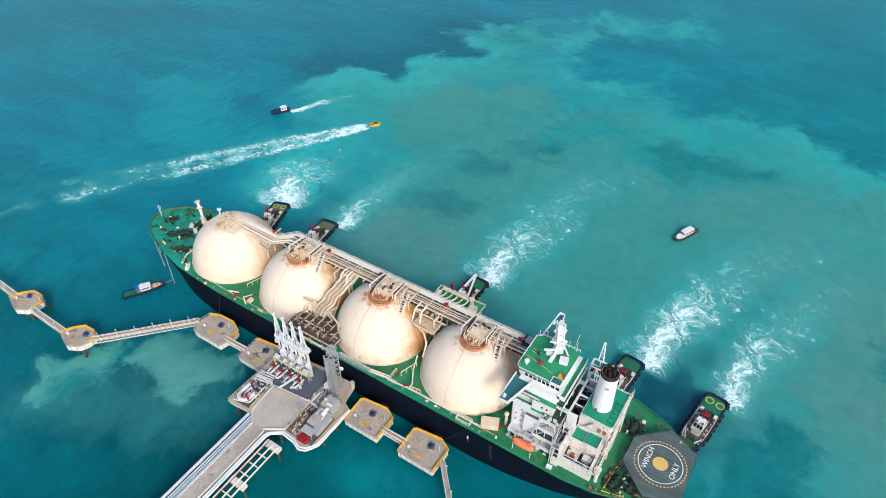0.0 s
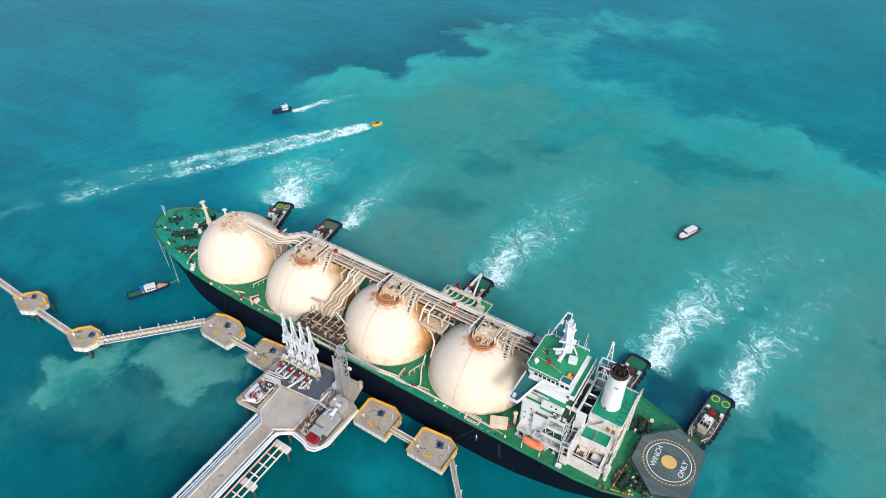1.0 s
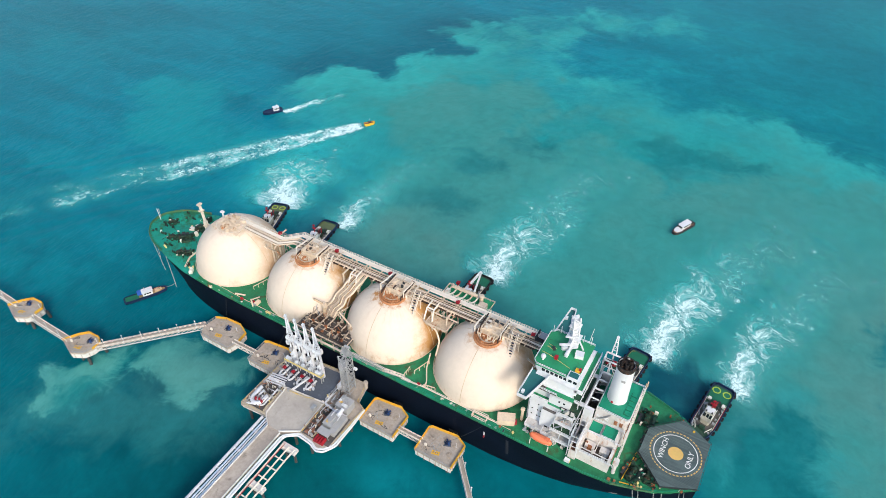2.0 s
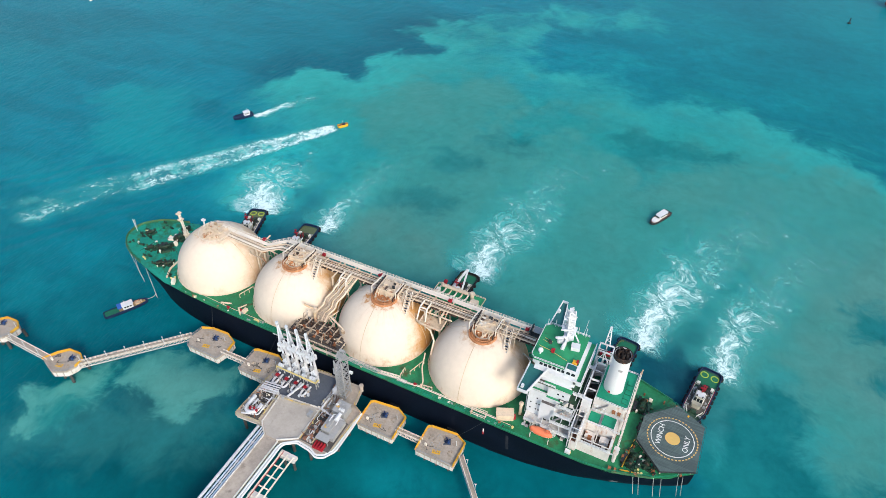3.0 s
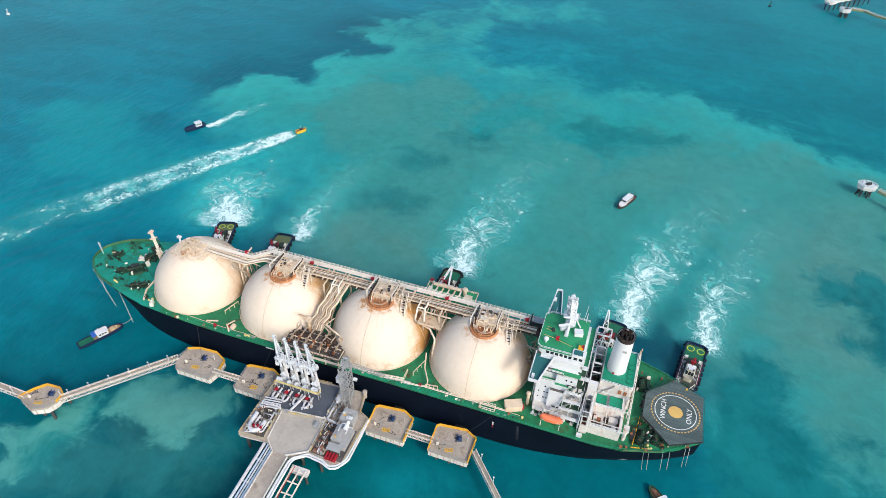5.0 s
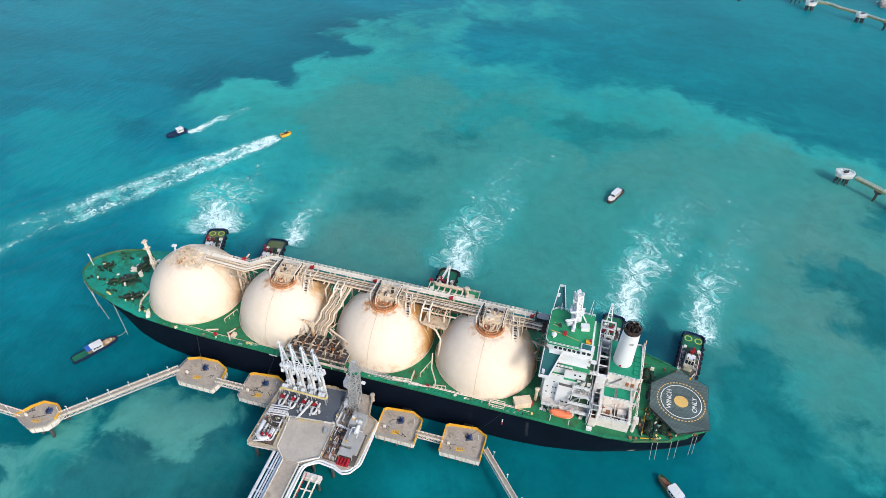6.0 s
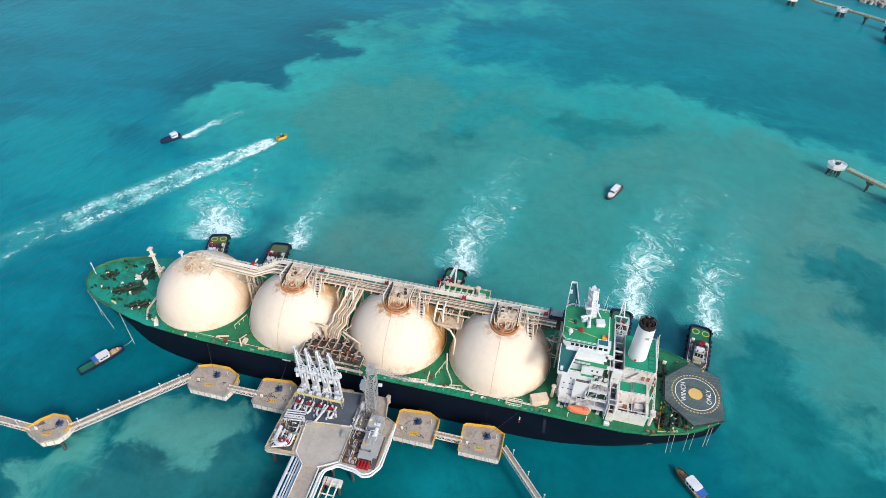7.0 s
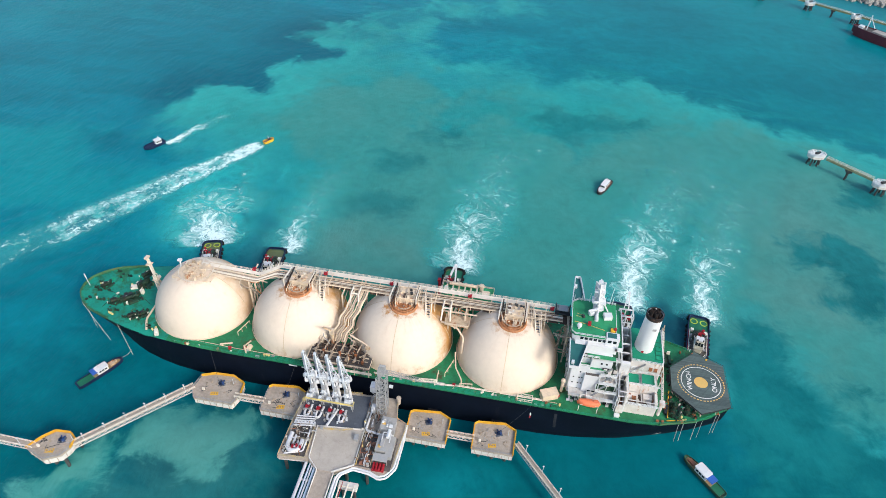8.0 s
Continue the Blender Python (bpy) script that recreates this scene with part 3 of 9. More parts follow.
def mesh_of(name, g, material, at=(0, 0, 0), sharp=34):
    me = bpy.data.meshes.new(name)
    ax, ay, az = at
    me.from_pydata([(x - ax, y - ay, z - az) for x, y, z in g.v], [], g.f)
    me.materials.append(material)
    me.polygons.foreach_set("use_smooth", [True] * len(me.polygons))
    me.update()
    me.set_sharp_from_angle(angle=radians(sharp))
    return me


def thing(name, at, label, category, group="", kind=""):
    ob = new(name)
    ob.location = at
    ob.empty_display_size = 1
    return finish(tagged(ob, label, category, group, kind), at)


def part(name, g, material, parent, label="", kind=""):
    """One mesh under a thing or under a part; its numbers are the place's own."""
    at = ORIGIN[parent.name]
    ob = new(name, mesh_of(name, g, material, at))
    ob.parent = parent
    if label:
        ob["label"] = label
    if kind:
        ob["kind"] = kind
    return finish(ob, at)


def solid(name, g, material, label, category, group="", kind=""):
    return finish(tagged(new(name, mesh_of(name, g, material)), label, category, group, kind))


def lerp_table(table, x):
    for (x0, y0), (x1, y1) in zip(table, table[1:]):
        if x <= x1:
            k = max(0.0, (x - x0) / (x1 - x0))
            return y0 + (y1 - y0) * k
    return table[-1][1]

# ---- sea ----
DECK = 17.5
def inside_metres(poly, px, py):
    """Signed distance to an outline, positive inside."""
    best = np.full(px.shape, 1e9)
    odd = np.zeros(px.shape, bool)
    for (ax, ay), (bx, by) in zip(poly, poly[1:] + poly[:1]):
        dx, dy = bx - ax, by - ay
        k = np.clip(((px - ax) * dx + (py - ay) * dy) / (dx * dx + dy * dy), 0, 1)
        best = np.minimum(best, np.hypot(px - ax - k * dx, py - ay - k * dy))
        cross = ((ay > py) != (by > py)) & (px < ax + (py - ay) * dx / (dy if abs(dy) > 1e-9 else 1e-9))
        odd ^= cross
    return np.where(odd, best, -best)


def spots(rows, px, py):
    """Soft round patches: x, y, half-length, half-width, turn, weight."""
    out = np.zeros(px.shape)
    for cx, cy, rx, ry, turn, w in rows:
        c, s = math.cos(radians(turn)), math.sin(radians(turn))
        u, v = (px - cx) * c + (py - cy) * s, -(px - cx) * s + (py - cy) * c
        out = np.maximum(out, w * np.exp(-((u / rx) ** 2 + (v / ry) ** 2)))
    return out


def sea_sheet():
    """One water sheet to the horizon, fine where it is looked at, with the drift of silt stored in it."""
    xs = np.array([-3000, -1500, -900, *np.arange(-640, 481, 5), 700, 1200, 3000], float)
    ys = np.array([-3000, -1200, -400, *np.arange(-180, 721, 5), 900, 1500, 3000], float)
    gx, gy = np.meshgrid(xs, ys)
    px, py = gx.ravel(), gy.ravel()
    nx, ny = len(xs), len(ys)
    faces = [(j * nx + i, j * nx + i + 1, (j + 1) * nx + i + 1, (j + 1) * nx + i) for j in range(ny - 1) for i in range(nx - 1)]
    me = bpy.data.meshes.new("water")
    me.from_pydata(np.stack([px, py, np.zeros(px.shape)], 1).tolist(), [], faces)
    me.materials.append(M_SEA)
    values = {
        "pale": inside_metres(PLUME, px, py), "grey": inside_metres(SILT, px, py),
        "patch": inside_metres(JETTY_PLUME, px, py), "haze": inside_metres(JETTY_WISP, px, py),
        "lobe": inside_metres(LOBES, px, py), "churn": spots(SEA_CHURN_SPOTS, px, py), "crisp": np.clip((py - 160) / 40, 0, 1) * np.maximum(np.clip((-60 - px) / 60, 0, 1) * np.clip((400 - py) / 60, 0, 1), np.clip((px - 80) / 50, 0, 1) * np.clip((330 - py) / 20, 0, 1) * 0.8),
        "dark": np.max([inside_metres(o, px, py) for o in CLEAR_WATER], 0),
        "far_out": np.clip((py - 240) / 110, 0, 1), "clearness": np.clip((px - 90) / 60, 0, 1) * 0.30 + 0.58,
        "deep_shade": spots(SEA_DARK_SPOTS, px, py), "light": spots(SEA_PALE_SPOTS, px, py), "tan": spots(SEA_TAN_SPOTS, px, py),
        "near_jetty": np.clip(spots([(30, -95, 230, 90, 0, 1.1), (-95, 60, 40, 30, 0, 0.3)], px, py), 0, 1),
        "east": np.clip((px + 60) / 220, 0, 1) * np.clip((py - 20) / 120, 0, 1), "calm": np.clip((px + 130) / 180, 0, 1),
        "arm": spots([(-205, -5, 75, 9, 58, 1), (-262, 20, 60, 10, 42, 0.8)], px, py),
    }
    for name, v in values.items():
        me.attributes.new(name, 'FLOAT', 'POINT').data.foreach_set("value", np.ascontiguousarray(v, np.float32))
    return tagged(new("water", me), "teal coastal sea with pale drifting silt plumes", "sea", kind="structure")


PLUME = [(-64, 66), (-92, 92), (-120, 112), (-150, 132), (-188, 148), (-212, 166), (-210, 178), (-209, 196), (-210, 217), (-204, 230), (-181, 233), (-159, 232), (-156, 248), (-167, 258), (-153, 285), (-123, 305), (-142, 316), (-172, 322), (-162, 349), (-136, 368),
         (-108, 410), (-61, 445), (7, 480), (32, 457), (32, 430), (-12, 430), (-21, 410), (-47, 385), (-56, 358), (-41, 322), (-23, 307), (2, 320), (31, 321), (59, 302), (86, 315), (126, 312), (157, 295), (182, 290), (194, 274), (213, 267), (232, 261),
         (300, 225), (345, 170), (345, 40), (250, -30), (172, -34), (150, 14), (60, 20), (-56, 20)]
SILT = [(-58, 20), (-74, 62), (-80, 90), (-86, 110), (-92, 140), (-112, 160), (-128, 180), (-134, 216), (-120, 250), (-86, 263), (-69, 279), (-36, 286), (-21, 265), (-19, 237), (-33, 210), (-16, 211), (25, 235), (47, 223), (63, 209), (78, 196), (91, 206), (122, 234),
        (158, 256), (185, 264), (212, 254), (231, 251), (275, 217), (345, 170), (345, 20), (260, -40), (196, 4), (178, 28), (182, 42), (168, 57), (150, 50), (100, 58), (60, 30)]
LOBES = [(-251, 54), (-271, 70), (-278, 93), (-305, 116), (-304, 133), (-280, 147), (-262, 155), (-241, 147), (-245, 131), (-225, 112), (-199, 107), (-190, 116), (-164, 98), (-193, 75)]
JETTY_PLUME = [(-116, -101), (-118, -92), (-125, -86), (-121, -79), (-113, -65), (-102, -53), (-92, -44), (-73, -40), (-52, -39), (-42, -43), (-45, -51), (-54, -54), (-61, -55), (-57, -61), (-60, -67), (-65, -71), (-71, -71), (-78, -69), (-88, -67), (-92, -66), (-94, -79), (-95, -87), (-94, -96), (-102, -103), (-108, -107)]
JETTY_WISP = [(-128, -90), (-112, -66), (-70, -66), (-40, -52), (-31, -66), (-31, -81), (-56, -94), (-76, -104), (-104, -124), (-128, -112)]
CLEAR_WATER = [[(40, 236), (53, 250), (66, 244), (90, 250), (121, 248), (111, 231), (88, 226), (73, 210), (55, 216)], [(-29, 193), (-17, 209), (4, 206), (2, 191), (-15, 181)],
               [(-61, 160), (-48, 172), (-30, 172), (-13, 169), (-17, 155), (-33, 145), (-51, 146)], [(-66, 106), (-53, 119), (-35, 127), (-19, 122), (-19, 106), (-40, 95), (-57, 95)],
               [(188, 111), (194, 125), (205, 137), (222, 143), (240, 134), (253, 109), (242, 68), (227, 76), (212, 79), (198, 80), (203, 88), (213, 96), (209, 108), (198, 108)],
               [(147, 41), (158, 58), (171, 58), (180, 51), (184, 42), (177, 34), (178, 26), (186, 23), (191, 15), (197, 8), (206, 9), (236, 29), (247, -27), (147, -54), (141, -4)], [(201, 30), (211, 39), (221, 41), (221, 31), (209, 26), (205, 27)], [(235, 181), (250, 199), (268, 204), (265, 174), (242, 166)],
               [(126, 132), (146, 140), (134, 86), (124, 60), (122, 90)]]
# dark patches; those close to hull and tugs also hold painted shade
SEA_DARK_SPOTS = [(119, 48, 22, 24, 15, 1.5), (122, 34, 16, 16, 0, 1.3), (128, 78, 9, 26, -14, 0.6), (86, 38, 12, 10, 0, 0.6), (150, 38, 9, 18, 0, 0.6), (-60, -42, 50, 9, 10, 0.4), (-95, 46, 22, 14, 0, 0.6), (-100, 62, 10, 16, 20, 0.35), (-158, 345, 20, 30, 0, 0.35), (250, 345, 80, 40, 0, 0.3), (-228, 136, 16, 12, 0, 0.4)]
SEA_PALE_SPOTS = [(-215, 45, 60, 34, 50, 0.55), (-190, -40, 60, 30, 30, 0.35), (-270, 20, 50, 22, 48, 0.6), (38, -54, 18, 8, 20, 0.5), (-400, 140, 80, 40, 20, 0.3), (150, 12, 5, 20, -10, 0.8), (20, 345, 70, 26, 24, 0.8), (60, 400, 60, 30, 20, 0.4), (130, 345, 60, 20, -10, 0.4), (-380, 330, 160, 50, 20, 0.35)]
SEA_TAN_SPOTS = [(-38, 70, 42, 34, 0, 1.0), (185, 80, 50, 50, 20, 0.75), (-72, -58, 20, 12, 20, 0.6), (200, 140, 110, 70, 0, 0.5), (90, 180, 60, 40, 0, 0.2)]
SEA_CHURN_SPOTS = [(-131, 84, 24, 34, 18, 1.25), (-146, 116, 22, 20, 18, 0.8), (-77, 88, 13, 30, -2, 0.5), (18, 106, 18, 44, -6, 0.3), (112, 96, 15, 40, -13, 0.3), (146, 92, 13, 34, -11, 0.2)]
sea_sheet()

# ---- the gas carrier ----
DECK_EDGE = [(-148, 0), (-147.4, 3.6), (-146, 6.6), (-143.5, 9.4), (-140, 12.2), (-136.5, 14.0), (-130, 16.0), (-122, 18.5), (-116, 20.1), (-106, 22.2), (-93, 23.5), (-80, 24.2), (-66, 24.5), (100, 24.5), (109.4, 23.3), (123.8, 19.0), (130, 15.6), (136.4, 11.0), (137.5, 10.2)]
WATER_EDGE = [(-138, 0), (-134, 5), (-127, 9.8), (-119, 14.6), (-109, 19.0), (-97, 22.0), (-80, 24), (-60, 24.5), (62, 24.5), (76, 23.5), (94, 20.5), (115, 14), (131, 7)]


def smooth_table(table, x):
    h = 2.0
    return (lerp_table(table, x - h) + 2 * lerp_table(table, x) + lerp_table(table, x + h)) / 4 if table[0][0] + h < x < table[-1][0] - h else lerp_table(table, x)


def hull_point(s, z):
    k = min(1, max(0, z / DECK))
    x0 = -138 - 10 * k ** 1.3
    x1 = 131 + 6.5 * min(1, k * 2.2) ** 0.6
    x = x0 + (x1 - x0) * s
    bd = smooth_table(DECK_EDGE, -148 + 285.5 * s)
    bw = smooth_table(WATER_EDGE, -138 + 269 * s)
    f = k ** 0.9
    return x, bw + (bd - bw) * f


def hull_side(z0, z1, rows):
    g = Shape()
    st = [0, .002, .006, .012, .02, .03, .045, .06, .08, .1, .13, .16, .2, .25, .3, .4, .5, .6, .7, .75, .8, .84, .87, .9, .93, .96, .98, 1.0]
    n = len(st)
    for side in (-1, 1):
        verts, faces = [], []
        for j in range(rows + 1):
            z = z0 + (z1 - z0) * j / rows
            for s in st:
                x, b = hull_point(s, z)
                verts.append((x, side * b, z))
        for j in range(rows):
            for i in range(n - 1):
                q = (j * n + i, j * n + i + 1, (j + 1) * n + i + 1, (j + 1) * n + i)
                faces.append(q if side < 0 else q[::-1])
        g.add(verts, faces)
    tr = []
    for j in range(rows + 1):
        z = z0 + (z1 - z0) * j / rows
        x, b = hull_point(1.0, z)
        tr.append((x, b, z))
    verts = [(x, -b, z) for x, b, z in tr] + [(x, b, z) for x, b, z in tr]
    m = rows + 1
    g.add(verts, [(j, m + j, m + j + 1, j + 1) for j in range(rows)])
    return g


def deck_outline(x0, x1, inset=0.0):
    xs = sorted({x0, x1, *[x for x, _ in DECK_EDGE if x0 < x < x1], *[x0 + (x1 - x0) * i / 24 for i in range(25)]})
    near = [(x, -max(0.02, smooth_table(DECK_EDGE, x) - inset)) for x in xs]
    return near + [(x, -y) for x, y in reversed(near)]


ship = thing("gas_carrier", (0, 0, 0), "black gas carrier with green deck and four cream domed tanks", "ship")
hull = part("hull", hull_side(-3, DECK, 10), M_HULL, ship, "black painted steel hull")
part("main_deck", Shape().prism(deck_outline(-96, 137.3, 0.15), DECK - 0.6, DECK + 0.02), M_DECK, ship, "worn green deck with dark stains")
part("bow_deck", Shape().prism(deck_outline(-147.6, -96.02, 0.15), DECK - 0.6, DECK + 0.02), M_DECK_BOW, ship, "sea-green foredeck")
g = Shape()
edge = [(x, -smooth_table(DECK_EDGE, x)) for x in (-148, -147.4, -146.4, -144.5, -142, -139.6, -136.5, -133, -130, -126)]
edge = [(x, -y) for x, y in reversed(edge[1:])] + edge
for (xa, ya), (xb, yb) in zip(edge, edge[1:]):
    g.beam((xa, ya, DECK + 0.55), (xb, yb, DECK + 0.55), 0.25, 1.3)
part("bulwark", g, M_DECK_OLIVE, hull)
g = Shape()
for (xa, ya), (xb, yb) in zip(edge, edge[1:]):
    n = max(1, round(math.hypot(xb - xa, yb - ya) / 1.6))
    for k in range(n):
        x, y = xa + (xb - xa) * k / n, ya + (yb - ya) * k / n
        g.beam((x, y, DECK + 1.1), (x + (-122 - x) * 0.045, y * 0.93, DECK + 0.05), 0.09, 0.2)
part("bulwark_stay", g, M_DECK_OLIVE, hull, kind="stuff")
g = Shape()
for sgn in (-1, 1):
    g.rail([(x, sgn * (smooth_table(DECK_EDGE, x) - 0.3), DECK) for x in (-100, -60, -34, -5, 30, 60, 100, 110, 118, 126, 136)], step=3.2)
part("deck_railing", g, M_DECK_TEAL, hull, kind="stuff")
g = Shape()
for x, w in ((-40.5, 3.6), (-35, 3.2)):
    g.box(x, x + w, -24.75, -24.55, DECK - 0.35, DECK + 0.12)
part("name_board", g, M_MARK_WHITE, hull, "white plate on the deck edge")
part("draught_mark", Shape().box(60.0, 60.5, -24.62, -24.4, 9.6, 13.2), M_MARK_WHITE, hull)
part("draught_mark", Shape().box(60.0, 60.5, -24.63, -24.4, 9.6, 11.4), M_RED, hull)
def hull_scuff(s0, s1, z0, z1, material, label):
    verts = []
    for s_, z in ((s0, z0), (s1, z0), (s1, z1), (s0, z1)):
        x, b = hull_point(s_, z)
        verts += [(x, -b - 0.06, z), (x, -b + 0.1, z)]
    part("hull_scuff", Shape().add(verts, [(0, 2, 4, 6), (7, 5, 3, 1), (0, 1, 3, 2), (2, 3, 5, 4), (4, 5, 7, 6), (6, 7, 1, 0)]), material, hull, label)


M_SCUFF = paint("scuffed_paint", (0.016, 0.020, 0.028), 0.8, large=0.4, small=2, vary=0.5, stain=(0.004, 0.007, 0.015), stain_at=(0.42, 0.6), stain_scale=0.5, streak=4)
hull_scuff(0.760, 0.764, 6.0, 15.0, M_SCUFF, "pale run down the hull side")
hull_scuff(0.909, 0.916, 4.0, 6.5, M_GREY, "pale scrape low on the quarter")
# tanks: domes over the cargo
R_TANK, Z_TANK = 20.9, 18.4


def dome_top(tank, cx, rng):
    """The tank's neck: a rusty ring trough, a cream equipment frame, pipes, and a dark stair beside it."""
    z = 38.7
    part("dome_skirt", Shape().lathe([(5.9, 36.2), (5.8, z), (5.3, z + 0.15), (5.2, z - 0.5), (0.01, z - 0.5)], cx + 0.4, -0.3, 40), M_RIM, tank, "rust-orange ring round the tank top")
    for r, h in ((4.5, 0.0), (3.5, 0.4)):
        part("ring_pipe", Shape().tube([(cx + 0.4 + r * math.cos(radians(a)), -0.3 + r * math.sin(radians(a)), z + h) for a in range(160, 400, 15)], 0.24, 7), M_PIPE_BROWN if h else M_RIM, tank)
    box = part("equipment_frame", Shape().box(cx - 2.6, cx + 4.2, 0.2, 6.4, z - 0.5, z + 2.4), M_CREAM, tank, "cream equipment housing")
    frame_ = Shape()
    for y in (0.0, 3.3, 6.6):
        frame_.beam((cx - 3, y, z + 2.7), (cx + 4.6, y, z + 2.7), 0.35)
    for x in (cx - 3, cx + 0.8, cx + 4.6):
        frame_.beam((x, 0, z + 2.7), (x, 9, z + 2.7), 0.35).beam((x, 0, z - 0.4), (x, 0, z + 2.7), 0.35)
    part("top_frame", frame_, M_CREAM, box)
    # dark block standing in for the shade behind the housing
    part("shade_block", Shape().box(cx - 3.6, cx + 4.9, 6.4, 9.0, z - 1.6, z - 0.2), M_BEAM_DARK, box)
    for _ in range(18):
        x, y = cx + rng.uniform(-2.2, 3.8), rng.uniform(0.6, 6)
        part("top_box", Shape().block(x, y, z + 2.4, rng.uniform(0.5, 1.7), rng.uniform(0.5, 1.4), rng.uniform(0.3, 1.1), rng.choice((0, 0, 30))), rng.choice((M_CREAM, M_WALK, M_BEAM_DARK, M_DARK, M_PIPE_BROWN, M_DOME)), box)
    g, rust = Shape(), Shape()
    for _ in range(12):
        a, r = rng.uniform(math.pi, math.tau), rng.uniform(1.0, 4.4)
        (rust if rng.random() < 0.6 else g).block(cx + 0.4 + r * math.cos(a), -0.3 + r * math.sin(a), z - 0.5, rng.uniform(0.4, 1.1), rng.uniform(0.4, 1.0), rng.uniform(0.6, 1.8), rng.uniform(0, 90))
    for _ in range(8):
        x, y = cx + rng.uniform(-4, 4.5), rng.uniform(-3.5, 0)
        g.tube([(x, y, z - 0.4), (x, y, z + 1.0), (x + rng.uniform(-1, 1), y + rng.uniform(2, 4), z + 1.6)], rng.uniform(0.14, 0.24), 6)
    part("dome_fitting", g, M_CREAM, tank, kind="stuff")
    part("rusty_fitting", rust, M_RIM, tank, kind="stuff")
    stair = part("access_stair", Shape().beam((cx + 9.0, 4.6, z + 1.6), (cx + 10.6, -3.2, z - 3.4), 0.2, 0.4).beam((cx + 10.4, 4.6, z + 1.6), (cx + 12.0, -3.2, z - 3.4), 0.2, 0.4), M_WALK, tank, "steel access stair")
    for k in range(9):
        f = (k + 0.5) / 9
        part("tread", Shape().block(cx + 9.7 + 1.6 * f, 4.6 - 7.8 * f, z + 1.6 - 5.0 * f, 1.5, 0.55, 0.12), (M_NAVY, M_DARK, M_STEEL)[k % 3], stair)
    part("stair_rail", Shape().rail([(cx + 8.6, 4.6, z + 1.6), (cx + 10.2, -3.2, z - 3.4)], h=1.1, step=1.6, r=0.13).rail([(cx + 11.2, 4.6, z + 1.6), (cx + 12.2, -1.4, z - 2.6)], h=1.1, step=1.6, r=0.13), M_WALK, stair)
    part("stair_landing", Shape().box(cx + 8.4, cx + 11.6, 4.4, 6.6, z + 1.3, z + 1.5), M_PIPE_BROWN, stair)
    for x in (cx - 4.4, cx + 5.0):
        part("tie_beam", Shape().beam((x, 9.4, z + 1.6), (x, -1.4, z + 0.9), 0.5, 0.5).beam((x, -1.4, z + 0.9), (x, -1.4, z - 1.6), 0.4), M_BEAM_DARK, tank, "dark brown tie beam")
    side = Shape()
    for x in (cx + 6.0, cx + 8.2, cx + 13.2):
        side.beam((x, 1.0, z + 1.7), (x, 9.2, z + 1.7), 0.34).beam((x, 1.0, z + 1.7), (x, 1.0, z - 3.2), 0.3)
    for y in (1.2, 3.6, 6.2):
        side.beam((cx + 5.4, y, z + 1.6), (cx + 13.4, y, z + 1.6), 0.3)
    part("side_frame", side, M_CREAM, tank)
    for k in range(4):
        x = cx + 5.8 + 0.8 * k
        part("side_pipe", Shape().tube([(x, 8.6, z + 0.9), (x, 2.0 + 0.8 * k, z + 0.9), (x + 0.5, 1.0 + 0.7 * k, z - 1.8)], 0.2, 6), (M_WALK, M_PIPE_BROWN)[k % 2], tank)
    part("tall_frame", Shape().beam((cx - 5.4, -0.6, z - 1.2), (cx - 5.4, -0.6, z + 3.4), 0.45).beam((cx - 5.4, -0.6, z + 3.4), (cx - 5.0, 8, z + 2.6), 0.45), M_WALK, tank)
    part("tall_frame", Shape().beam((cx + 5.4, 0.4, z - 1.2), (cx + 5.4, 0.4, z + 3.2), 0.4).beam((cx + 5.4, 0.4, z + 3.2), (cx + 5.4, 8, z + 2.6), 0.4), M_WALK, tank)


def dome_clutter(g, rust, cx, rng):
    """Valves, boxes and short pipes on the foremost tank's top."""
    for _ in range(34):
        a, r = rng.uniform(0, math.tau), rng.uniform(0.5, 6.2)
        x, y = cx + r * math.cos(a), r * math.sin(a)
        (g if rng.random() < 0.7 else rust).block(x, y, 38.3, rng.uniform(0.4, 1.6), rng.uniform(0.4, 1.3), rng.uniform(0.4, 1.9), rng.choice((0, 0, 90, 45)))
    for _ in range(18):
        x, y = cx + rng.uniform(-5, 5), rng.uniform(-4.5, 4)
        z = 39.2 + rng.uniform(0, 1.2)
        p = [(x, y, 38.3), (x, y, z), (x, y + rng.uniform(2, 5), z)] if rng.random() < 0.5 else [(x, y, 38.3), (x, y, z), (x + rng.uniform(-4, 4), y, z)]
        g.tube(p, rng.uniform(0.16, 0.32), 6)


